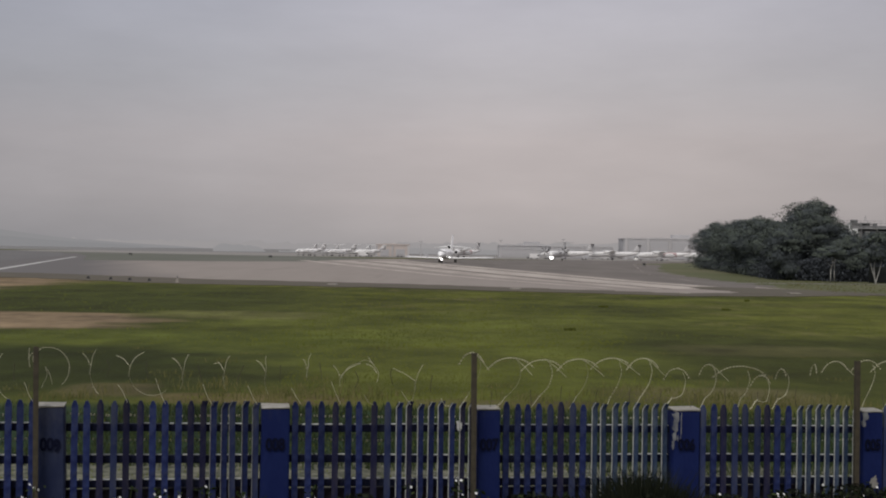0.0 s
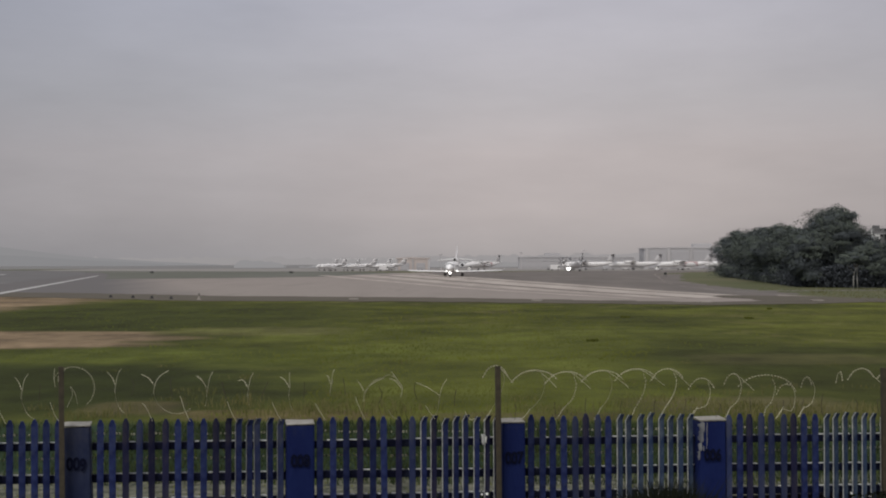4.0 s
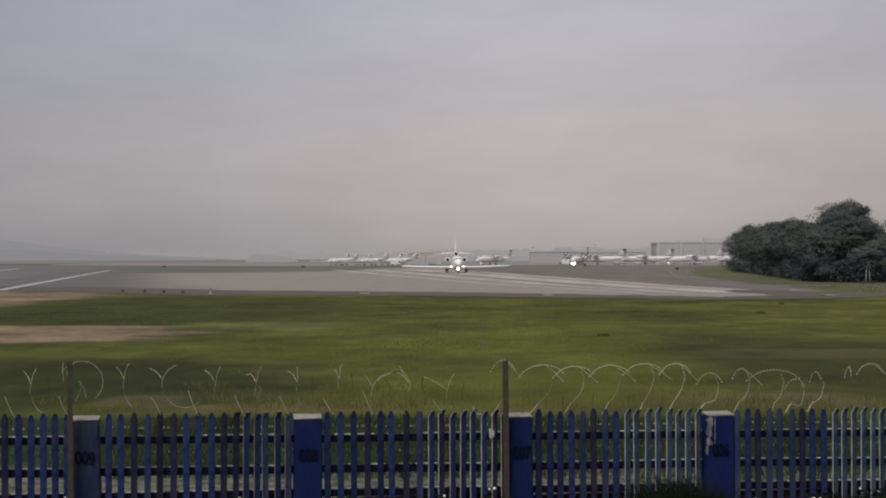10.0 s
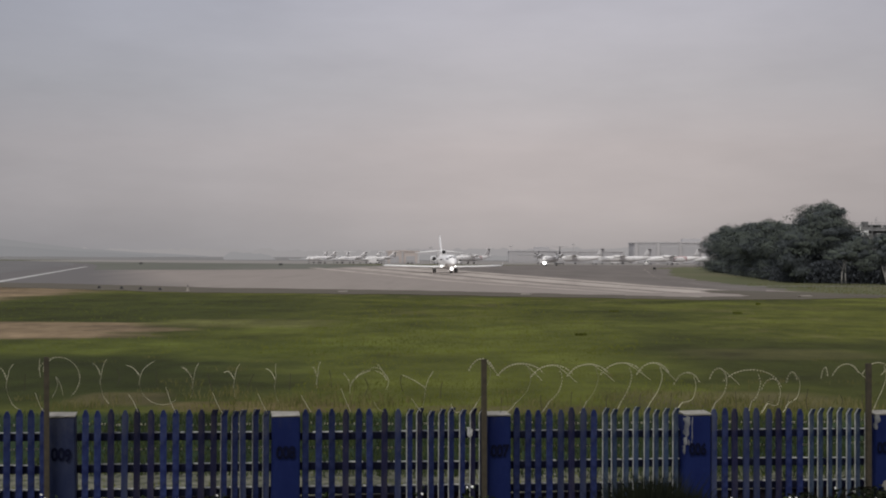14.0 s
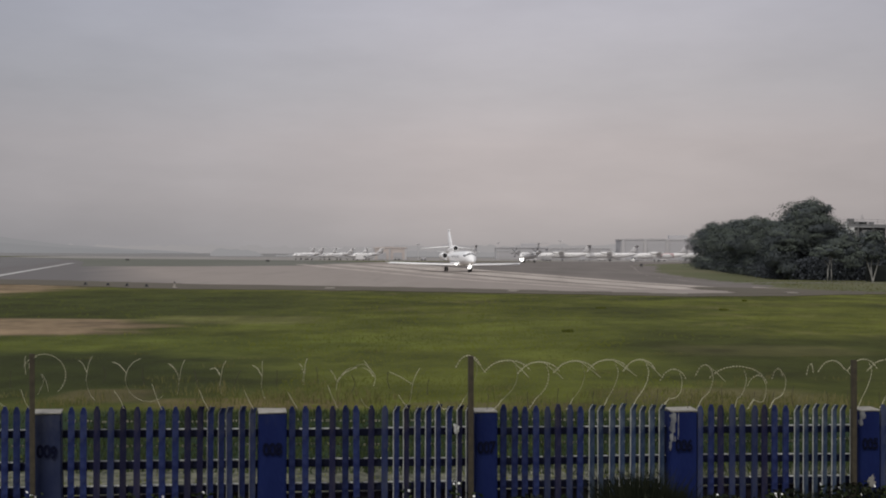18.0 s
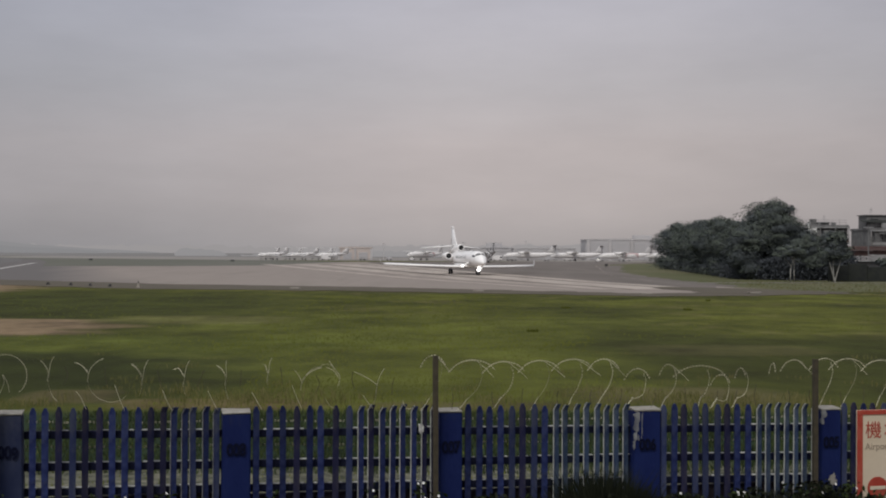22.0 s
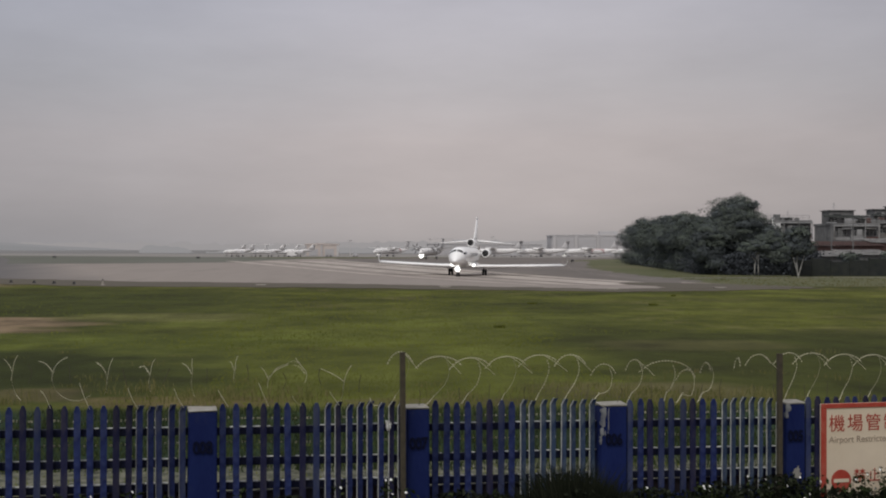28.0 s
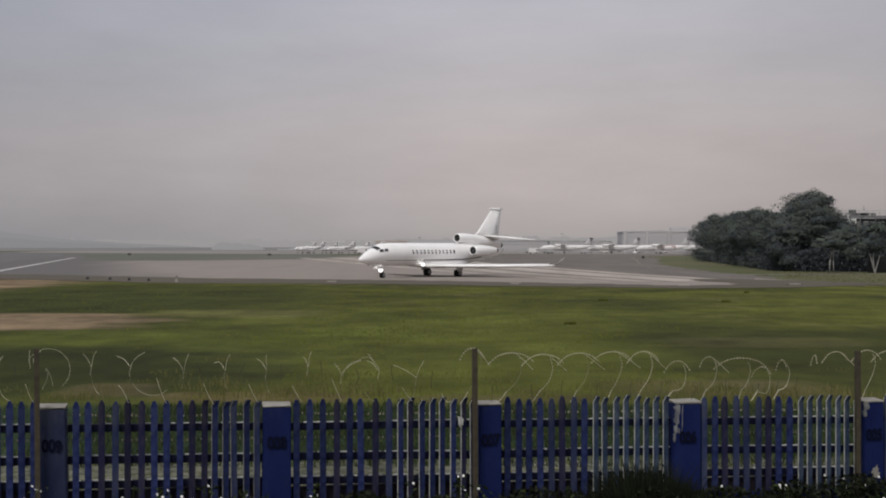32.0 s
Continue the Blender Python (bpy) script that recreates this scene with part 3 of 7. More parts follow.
def wavy(pts, step=4.0, amp=0.35, seed=1):
    """An outline with uneven edges."""
    r = random.Random(seed)
    out = []
    for (x0, y0), (x1, y1) in zip(pts, pts[1:] + pts[:1]):
        k = max(1, min(70, int(math.hypot(x1 - x0, y1 - y0) / step)))
        for i in range(k):
            f = i / k
            a = amp if 0 < i else 0
            out.append((x0 + (x1 - x0) * f + r.uniform(-a, a), y0 + (y1 - y0) * f + r.uniform(-a, a)))
    return out


# the taxiway and its junction, from the near grass edge to the apron
sheet("taxiway", wavy([(-150, 181), (-47, 136), (-25, 121), (-4.4, 117), (6.3, 112), (20, 106), (31, 110), (35, 114), (36, 121), (33, 133), (31, 158), (31.5, 190), (35, 222), (43, 280), (56, 375), (82, 455), (140, 470), (200, 540),
                       (60, 541), (-20, 470), (-34, 372), (-36, 328), (-56, 300), (-82, 288), (-114, 405), (-150, 520), (-300, 760), (-420, 760), (-330, 420)]),
      0.03, PAVING, "worn brown-grey concrete taxiway with streaks", 0.2)
sheet("apron", [(-260, 700), (-60, 541.2), (60, 541.2), (200, 540.2), (330, 500), (420, 900), (-260, 900)], 0.034, APRON, "pale grey concrete aircraft apron", 0.15)
sheet("runway", wavy([(-200, 215), (-72, 180), (-122, 405), (-168, 560), (-260, 760), (-420, 760), (-330, 420)], 12, 0.5, 3), 0.046, TARMAC,
      "old dark runway asphalt", 0.01)
sheet("far_ground", [(-4000, 4590), (-2600, 745), (-430, 765), (-260, 905), (425, 905), (335, 640), (2600, 640), (4000, 4590)], 0.010, FAR_GROUND, "flat distant field with haze in its grey", 0.004)
# the curve along which the pale taxiway meets the darker asphalt
SEAM = [(-22, 365), (-9, 290), (0, 238), (9.4, 182), (14.7, 153), (22.5, 121)]


def along_seam(off, n=20, wob=0.0, seed=0):
    r = random.Random(seed)
    out = []
    for i in range(n + 1):
        f = i / n * (len(SEAM) - 1)
        k = min(int(f), len(SEAM) - 2)
        p, q = Vector(SEAM[k]), Vector(SEAM[k + 1])
        d = (q - p).normalized()
        o = off[0] + (off[1] - off[0]) * i / n
        c = p.lerp(q, f - k) + Vector((d.y, -d.x)) * -o
        out.append((c.x + r.uniform(-wob, wob), c.y))
    return out


sheet("asphalt_shoulder", along_seam((14.5, 7.5), 24, .25, 4) + [(32.8, 133.2), (30.8, 158), (31.3, 190), (34.8, 222), (42.8, 280), (55.8, 375), (81.8, 455), (110, 463), (130, 540), (60, 540.8), (-15, 470)],
      0.038, ASPHALT, "darker brown asphalt beside the pale taxiway", 0.006)
# pale strips worn by wheels, with darker ones between
for k, (a, b, mt, z) in enumerate((((14.2, 7.3), (9.6, 5.2), PAVING_LIGHT, .046), ((9.6, 5.2), (8.0, 4.4), ASPHALT, .050), ((8.0, 4.4), (-1.0, -.3), PAVING_LIGHT, .046),
                                   ((-1.6, -.6), (-2.9, -1.1), ASPHALT, .050), ((-4.5, -1.6), (-11.0, -4.2), PAVING_LIGHT, .048), ((-17, -6.5), (-20, -7.4), PAVING_LIGHT, .048))):
    sheet("taxiway_strip_%d" % (k + 1), along_seam(a, 24, .22, k) + along_seam(b, 24, .22, 9 + k)[::-1], z, mt, "wheel-worn strip along the taxiway concrete", 0.004)
# dark shoulder between the taxiway and the near grass, dull grass beyond
near = [(-150, 181), (-47, 136), (-25, 121), (-4.4, 117), (6.3, 112), (20, 106), (31, 110), (40, 113)]
sheet("shoulder_soil", wavy([(x, y + d) for (x, y), d in zip(near, (16, 14, 12, 9, 6, 3.0, 2.0, .8))] + [(x, y - d) for (x, y), d in zip(near[::-1], (2.5, 4.5, 5, 4.5, 4.5, 4.5, 4.5, 6))], 1.6, .95, 8), 0.040, EDGE_SOIL,
      "dark worn asphalt and soil along the taxiway edge", 0.06)
sheet("verge_grass", wavy([(33.3, 133.4), (36.4, 121.4), (35.4, 114.3), (60, 119), (140, 146), (240, 190), (240, 470), (140, 469), (82.3, 454.5), (56.3, 374.5), (43.3, 279.5), (35.3, 221.5), (31.9, 190), (31.4, 158)], 5, .4, 9), 0.016, VERGE,
      "dull brownish grass between taxiway and trees", 0.01)
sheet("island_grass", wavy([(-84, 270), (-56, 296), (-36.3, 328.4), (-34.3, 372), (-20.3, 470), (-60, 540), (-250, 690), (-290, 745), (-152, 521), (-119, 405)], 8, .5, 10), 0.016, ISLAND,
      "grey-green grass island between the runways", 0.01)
# brown soil where the paving breaks up in the east
sheet("broken_edge", wavy([(25, 108.5), (31, 110.4), (40, 113.4), (38, 119), (35, 123.5), (29, 129), (26, 131), (24.6, 124), (26.5, 117)], 2.0, .7, 22), 0.053, EDGE_SOIL, "brown soil over the broken edge of the taxiway", 0.01)
sheet("worn_verge", wavy([(32, 133.8), (30.3, 158), (30.8, 190), (34, 222), (42, 281), (54, 372), (64, 372), (51, 300), (41, 240), (36.5, 192), (35, 160), (36.5, 140), (35, 133)], 4, 1.0, 23), 0.026, ASPHALT, "bare brown ground along the taxiway", 0.004)
# painted lines on the runway
for k, (a, b, w) in enumerate((((-51.5, 136), (-108, 372), 0.55), ((-128, 330), (-160, 440), 0.7))):
    nrm = Vector((b[1] - a[1], a[0] - b[0])).normalized() * w
    sheet("runway_line_%d" % (k + 1), [tuple(Vector(a) + nrm), tuple(Vector(b) + nrm), tuple(Vector(b) - nrm), tuple(Vector(a) - nrm)], 0.058 + 0.003 * k,
          WHITE_LINE, "worn white runway line", 0.004)
sheet("service_road", [(33, 147.5), (40, 150), (70, 154), (120, 158), (120, 161), (70, 157), (40, 153), (30, 150)], 0.04, ROADWAY, "narrow pale service road", 0.03)

# grass: many blades, thickest near the fence
def blades(name, count, y0, y1, h0, h1, w, label, seed, power=1.6):
    r = random.Random(seed)
    vs, fs = [], []
    for i in range(count):
        f = r.random() ** power
        if name == "grass" and (r.random() < .85 and y0 + (y1 - y0) * f < 27 or r.random() < (y0 + (y1 - y0) * f - 30) / 28):
            continue
        y = y0 + (y1 - y0) * f
        x = r.uniform(-0.42, 0.46) * y
        if (x < -7 or x > 7.5) and r.random() < .75 or ((x + 18) / 13.5) ** 4 + ((y - 35.2) / 8) ** 4 < 1.1 or ((x - 17) / 11) ** 4 + ((y - 39) / 12.5) ** 4 < .9:
            continue
        if y < 13.25 + 0.19 * x or ((x + 28.5) / 15) ** 4 + ((y - 57.5) / 7) ** 4 < 1.2 or ((x + 54) / 19.5) ** 4 + ((y - 107) / 30) ** 4 < 1.2 or y > 103 and x < 36:
            continue
        h = r.uniform(h0, h1) * (1 + 0.6 * noise.noise(Vector((x * 0.35, y * 0.35, seed))))
        ww = w * (0.7 + 0.012 * y)
        a = r.uniform(0, math.pi)
        lx, ly = r.uniform(-0.5, 0.5) * h, r.uniform(-0.5, 0.5) * h
        k = len(vs)
        vs += [(x - ww * math.cos(a), y - ww * math.sin(a), 0), (x + ww * math.cos(a), y + ww * math.sin(a), 0), (x + lx, y + ly, h)]
        fs.append((k, k + 1, k + 2) if math.cos(a) > 0 else (k + 1, k, k + 2))
    ob = mesh_part(name, vs, fs, SWARD, None, "", True)
    ob.data.normals_split_custom_set_from_vertices([(0, -.25, .97)] * len(vs))
    return tagged(ob, label, "grass", "", "stuff")


blades("grass", 100000, 12.5, 60, 0.02, 0.06, 0.014, "short mown airfield grass with dry blades", 3)
blades("field_sward", 26000, 44, 110, 0.04, 0.10, 0.020, "short uneven grass across the open field", 4, 1.15)
blades("verge_grass_blades", 42000, 113, 162, 0.06, 0.18, 0.026, "dull uneven grass before the trees", 11, 1.0).data.materials[0] = STRAW
blades("tall_grass", 4000, 12.5, 17.5, 0.10, 0.28, 0.009, "longer dry grass along the fence", 5)
blades("dark_grass", 26000, 19.5, 27, 0.05, 0.16, 0.014, "lush darker grass behind the fence", 6, 1.0).data.materials[0] = WEED


def straw(seed):
    """Seeding stalks in loose bunches on the rough ground behind the fence."""
    r = random.Random(seed)
    vs, fs = [], []
    for i in range(116):
        cx, cy = ((r.gauss(6.4, 1.3), r.gauss(29.6, 1.2)), (r.gauss(-3.6, 1.8), r.gauss(29.2, .9)), (r.uniform(-9, 13), r.gauss(28.6, 1.4)), (r.uniform(-13, 15), r.uniform(29, 44)))[i % 4]
        h0 = r.uniform(.10, .34) * (.55 if i % 4 == 3 else 1)
        for j in range(26):
            x, y = cx + r.gauss(0, .30), cy + r.gauss(0, .14)
            h, a, lean = h0 * r.uniform(.5, 1.15), r.uniform(-1.2, 1.2), Vector((r.gauss(0, .4), r.gauss(0, .3), 0))
            w = Vector((math.cos(a), math.sin(a), 0)) * .008
            b, m, e = Vector((x, y, 0)), Vector((x, y, h * .6)) + lean * h * .35, Vector((x, y, h)) + lean * h
            k = len(vs)
            vs += [b - w, b + w, m + w, m - w, e]
            fs += [(k, k + 1, k + 2, k + 3), (k + 3, k + 2, k + 4)]
    ob = mesh_part("straw_grass", vs, fs, STRAW)
    ob.data.normals_split_custom_set_from_vertices([(0, -.3, .95)] * len(vs))
    return tagged(ob, "loose straw-coloured stalks in rough grass", "grass", "", "stuff")


straw(8)


def tuft(x, y, r0, h, seed):
    r = random.Random(seed)
    vs, fs = [], []
    for i in range(120):
        a, d = r.uniform(0, 6.283), r0 * math.sqrt(r.random())
        px, py = x + d * math.cos(a) * 1.8, y + d * math.sin(a)
        hh = h * r.uniform(0.5, 1.0)
        b = r.uniform(0, 3.14)
        k = len(vs)
        w = 0.022
        vs += [(px - w * math.cos(b), py - w * math.sin(b), 0), (px + w * math.cos(b), py + w * math.sin(b), 0),
               (px + r.uniform(-.4, .4) * hh, py + r.uniform(-.4, .4) * hh, hh)]
        fs.append((k, k + 1, k + 2))
    return tagged(mesh_part("grass_tuft", vs, fs, SWARD), "dark green tuft standing in the mown grass", "grass tuft", "tufts in the field")


for k, (x, y) in enumerate(((5.5, 55), (10.0, 79), (17.2, 77), (22, 92))):
    tuft(x, y, rnd.uniform(0.10, 0.22), rnd.uniform(0.14, 0.22), k)

# ================= the fence =================
E_DIR = Vector((1, 0.19, 0)).normalized()
TURN = math.degrees(math.atan2(0.19, 1))


def on_fence(x, z=0.0, out=0.0):
    """A pose on the fence line at x; out: metres towards the road."""
    p = Vector((x, 13 + 0.19 * x, z)) + Vector((E_DIR.y, -E_DIR.x, 0)) * out
    return pose(p.x, p.y, p.z, 0, 0, TURN)


def top_at(x):
    return 1.790 - 0.0155 * x


def stencil(text, parent, y, z):
    """Black numerals stencilled on a post, one by one."""
    for k, ch in enumerate(text):
        cu = bpy.data.curves.new("numeral", "FONT")
        cu.body, cu.size, cu.extrude, cu.offset = "6" if ch == "9" else ch, 0.165, 0.001, 0.006
        cu.align_x, cu.align_y = "CENTER", "CENTER"
        tmp = new("numeral", cu)
        me = bpy.data.meshes.new_from_object(tmp.evaluated_get(bpy.context.evaluated_depsgraph_get()))
        bpy.data.objects.remove(tmp)
        me.materials.clear()
        me.materials.append(STENCIL)
        ob = new("numeral", me)
        ob.matrix_basis = pose(0.062 * (k - 1), y, z, 90, 180 if ch == "9" else 0) @ Matrix.Diagonal((0.80, 1, 1, 1))
        ob.parent = parent
        ob["label"] = "black stencilled numeral"


def fence_post(x, w, chipped, number, seed, lean=0.0):
    r = random.Random(seed)
    t = thing("fence_post", on_fence(x) @ pose(0, 0, 0, 0, lean), "thick blue-painted concrete fence post with a bare worn top" if not chipped else
              "blue-painted concrete fence post with badly chipped edges", "fence post", "posts of the blue fence")
    h = top_at(x)
    bm = bmesh.new()
    d = 0.20
    rings = []
    for z, f in ((-0.1, 1.12), (0.5, 1.08), (1.2, 1.02), (h - 0.02, 1.0)):
        rings.append([(sx * w * f / 2 + r.uniform(-.004, .004), sy * d / 2 + r.uniform(-.004, .004), z) for sx, sy in ((-1, -1), (1, -1), (1, 1), (-1, 1))])
    loft(bm, rings)
    bmesh.ops.bevel(bm, geom=[e for e in bm.edges if abs(e.verts[0].co.z - e.verts[1].co.z) > 0.1], offset=0.012, segments=2, affect="EDGES")
    part("shaft", bm, BLUE_POST_WORN if number == 1 else BLUE_POST, t)
    bm = bmesh.new()
    vs = box(bm, (0, 0, h - .002), (w * 1.02, d * 1.03, 0.014), 0.004)
    for v in vs:
        v.co.z += r.uniform(-.006, .006) + (0.02 if v.co.y > 0 else -0.004) * 0.6
    part("cap", bm, CAP, t, "bare pale concrete top")
    if chipped:
        # flakes along a broken edge that show the pale concrete
        for fx, fz, fw, fh in (((.002, .07, .075, .11), (.0, .17, .062, .13), (.085, .10, .014, .15), (.0, .28, .045, .10), (.088, .22, .009, .10), (.05, .30, .012, .06), (.084, .31, .007, .07), (.0, .37, .02, .09)) if number == 4 else ((.0, .05, .075, .09), (.0, .13, .04, .09))):
            bm = bmesh.new()
            ring = [(-w / 2 - .004 + fx + fw * (.5 + .5 * math.copysign(abs(math.cos(q)) ** .5, math.cos(q)) * r.uniform(.55, 1.1)), h - fz + fh * .5 * math.copysign(abs(math.sin(q)) ** .6, math.sin(q)) * r.uniform(.6, 1.15)) for q in [2 * math.pi * k / 15 for k in range(15)]]
            loft(bm, [[(x, y, z) for x, z in ring] for y in (-d / 2 - .007, -d / 2 + .03)])
            part("chipped_edge", bm, EDGE_DULL, t, "bare concrete where the paint broke off")
    if number < 6:
        stencil("%03d" % (10 - number), t, -d / 2 * 1.06 - 0.008, h - 0.37)
    return t


POSTS = [(-5.86, 0.25, False), (-3.76, 0.255, False), (-1.675, 0.275, False), (0.475, 0.235, False), (2.55, 0.30, True), (4.66, 0.24, True), (6.78, 0.25, False)]
for k, (x, w, ch) in enumerate(POSTS):
    fence_post(x, w, ch, k, 20 + k, (0.4, -0.6, 0.3, -0.3, 0.6, 0.2, 0)[k])
# a pale scuffed patch on one post
bm = bmesh.new()
ring = [(0.055 * rnd.uniform(.55, 1.15) * math.cos(a), 0, 0.075 * rnd.uniform(.55, 1.15) * math.sin(a)) for a in [2 * math.pi * i / 22 for i in range(22)]]
loft(bm, [ring, [(x, -0.002, z) for x, y, z in ring]])
ob = part("torn_notice", bm, CAP, None, "", on_fence(4.68, top_at(4.66) - 0.77, 0.1085))
tagged(ob, "torn remains of a pale paper notice on a blue post", "paper notice")

pale_mesh, steel_mesh, edge_mesh = None, None, None


def paling_shapes():
    """The flat pointed pale, the bent steel pale and its bright edge."""
    bm = bmesh.new()
    w, d, h = 0.062, 0.026, 1.9
    loft(bm, [[(-w / 2, -d / 2, z), (w / 2, -d / 2, z), (w / 2, d / 2, z), (-w / 2, d / 2, z)] for z in (0, h - 0.05)] +
         [[(-0.012, -d / 2, h), (0.012, -d / 2, h), (0.012, d / 2, h), (-0.012, d / 2, h)]])
    flat = bm
    bm = bmesh.new()
    w, d = 0.060, 0.008
    loft(bm, [[(-w / 2 + o, -d / 2 - y, z), (w / 2 + o, -d / 2 - y, z), (w / 2 + o, d / 2 - y, z), (-w / 2 + o, d / 2 - y, z)]
              for z, o, y in ((0, 0, 0), (h - 0.055, 0, 0), (h, 0.016, 0.012))])
    steel = bm
    bm = bmesh.new()
    e = 0.003
    loft(bm, [[(-w / 2 - 0.004 + o, -0.015 - y, z), (-w / 2 + e + o, -0.015 - y, z), (-w / 2 + e + o, -0.0045 - y, z), (-w / 2 - 0.004 + o, -0.0045 - y, z)]
              for z, o, y in ((0, 0, 0), (h - 0.055, 0, 0), (h + 0.006, 0.034, 0.012))])
    return flat, steel, bm


def fence_panel(k):
    global pale_mesh, steel_mesh, edge_mesh
    x0, x1 = POSTS[k][0] + POSTS[k][1] / 2, POSTS[k + 1][0] - POSTS[k + 1][1] / 2
    xm = (x0 + x1) / 2
    r = random.Random(40 + k)
    t = thing("fence", on_fence(xm), "blue-painted fence panel of pointed palings, paint worn and uneven", "fence", "panels of the blue fence")
    span = (x1 - x0) / E_DIR.x
    n = 16
    h = top_at(xm)
    slope = math.degrees(math.atan(0.0155))
    steel_from = {0: 99, 1: 10, 2: 8, 3: 8, 4: 9, 5: 99}[k]
    # the flat palings stand wider apart than the steel ones
    gap = [(1.0 if i < steel_from else (0.9, 0.86, 0.85, 0.97, 0.92, 1)[k]) * (1 - .004 * i) for i in range(n)]
    run = 0.0
    for i in range(n):
        s = ((run + gap[i] / 2) / sum(gap) - 0.5) * span
        run += gap[i]
        steel = i >= steel_from
        z = h - 0.0155 * s + 0.055 - 1.9 + r.gauss(0, 0.008)
        m = pose(s + r.gauss(0, 0.004), -0.045 - (0.006 if steel else 0), z, 0, r.gauss(0, 0.22), r.gauss(0, 3))
        worn = r.random() < (0.30 if k in (1, 4) else 0.12) or steel and (k == 3 or k == 4 and i % 3)
        if pale_mesh is None:
            a, b, c = paling_shapes()
            pale_mesh, steel_mesh, edge_mesh = bpy.data.meshes.new("paling"), bpy.data.meshes.new("paling"), bpy.data.meshes.new("paling_edge")
            for bmx, me, mt in ((a, pale_mesh, BLUE), (b, steel_mesh, BLUE), (c, edge_mesh, BARE)):
                bmx.normal_update()
                bmx.to_mesh(me)
                bmx.free()
                me.materials.append(mt)
        o = new("paling", steel_mesh if steel else pale_mesh)
        if worn:
            o.material_slots[0].link = "OBJECT"
            o.material_slots[0].material = TEAL_WORN if steel and k in (3, 4) else BLUE_WORN
            o["label"] = "paling with weathered grey-blue paint"
        elif r.random() < (0.35 if k == 4 and not steel else 0.2):
            o.material_slots[0].link = "OBJECT"
            o.material_slots[0].material = BLUE_BROWN
            o["label"] = "paling with grimy purple-brown paint"
        o.matrix_basis = m
        o.parent = t
        # the pale edge strip is bare steel with its light painted in
        if steel and not (k == 1 and i < 11):
            e = new("paling_edge", edge_mesh)
            e.parent = o
            if k < 2:
                e.material_slots[0].link = "OBJECT"
                e.material_slots[0].material = EDGE_DULL
            e["label"] = "bare edge of a steel paling with light painted in"
    # dark board added behind the palings to darken the gaps below
    bm = bmesh.new()
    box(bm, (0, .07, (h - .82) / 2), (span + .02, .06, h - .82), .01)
    part("plinth", bm, GAP_BOARD, t, "dark board added behind the foot of the palings")
    # dark strips added for the shade in the gap before the post
    if k in (1, 3):
        for zc, hh in ((-.37, .24), (-.68, .20)):
            bm = bmesh.new()
            box(bm, (span / 2 - .035, .03, h + zc), (.05, .05, hh), .006)
            part("end_bracket", bm, RAIL_BLUE, t, "dark strip standing for shade beside the post")
    if k == 4:
        bm = bmesh.new()
        box(bm, (-span * .06, 0, 0), (span * .86, 0.03, .55), 0.006)
        part("base_board", bm, BLUE_POST, t, "faded blue board along the foot of the panel", pose(0, -.075, h - 1.235, 0, slope))
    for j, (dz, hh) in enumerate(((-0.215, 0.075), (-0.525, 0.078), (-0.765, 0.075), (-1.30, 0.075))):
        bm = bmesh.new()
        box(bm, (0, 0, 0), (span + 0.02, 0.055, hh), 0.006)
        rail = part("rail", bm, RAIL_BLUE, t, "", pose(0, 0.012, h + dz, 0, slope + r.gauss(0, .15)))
        # pale rail tops: worn paint, plus the sunlit edge put into the colour
        a, end = -span / 2 + r.uniform(0.02, .25), span / 2
        while a < end - .05:
            long = r.uniform(.02, .06) if a < span * .05 and r.random() < .7 else r.uniform(.10, .45)
            b = min(a + long, end)
            bm = bmesh.new()
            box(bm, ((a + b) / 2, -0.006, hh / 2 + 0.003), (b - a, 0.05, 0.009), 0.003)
            part("worn_top", bm, BARE if r.random() < (.85 if a > 0 else .2) else EDGE_DULL, rail, "pale rail top, worn and painted as lit")
            a = b + r.uniform(.03, .16)


def barbed_strand(k, dz, seed):
    """A slack strand of barbed wire stretched behind one panel."""
    x0, x1 = POSTS[k][0], POSTS[k + 1][0]
    r = random.Random(seed)
    t = thing("barbed_wire", on_fence((x0 + x1) / 2, 0, -.16), "thin barbed wire stretched behind the fence palings", "barbed wire", "barbed wire behind the fence")
    half = (x1 - x0) / 2 / E_DIR.x
    pts = [Vector((half * (2 * i / 30 - 1), r.gauss(0, .006), top_at((x0 + x1) / 2) + dz - .0155 * half * (2 * i / 30 - 1) - .02 * (1 - (2 * i / 30 - 1) ** 2) + r.gauss(0, .003))) for i in range(31)]
    vs, fs = tube(pts, .0016, 4)
    strand = mesh_part("strand", vs, fs, STAKE, t)
    bv, bf = [], []
    for p, q in zip(pts, pts[1:]):
        for f in (.1, .22, .7, .82):
            if r.random() < .4:
                c = p.lerp(q, f)
                o = len(bv)
                bv += [c + Vector(v) for v in ((-.006, 0, -.008), (.006, 0, -.008), (.005, 0, .012), (-.005, 0, .012))]
                bf.append((o, o + 1, o + 2, o + 3))
    mesh_part("barbed_edge", bv, bf, WIRE, strand)["kind"] = "stuff"


for k in range(6):
    fence_panel(k)
    barbed_strand(k, -.105, 60 + k)
    barbed_strand(k, -.345, 80 + k)

# a white rag caught on a paling
bm = bmesh.new()
cols = [[bm.verts.new((-.035 + .014 * i + rnd.gauss(0, .004), rnd.gauss(0, .008), -.03 * j + rnd.gauss(0, .005))) for i in range(6)] for j in range(6)]
for j in range(5):
    for i in range(5):
        if (i, j) not in ((0, 4), (4, 0), (4, 4)):
            bm.faces.new((cols[j][i], cols[j][i + 1], cols[j + 1][i + 1], cols[j + 1][i]))
bmesh.ops.solidify(bm, geom=list(bm.faces), thickness=.003)
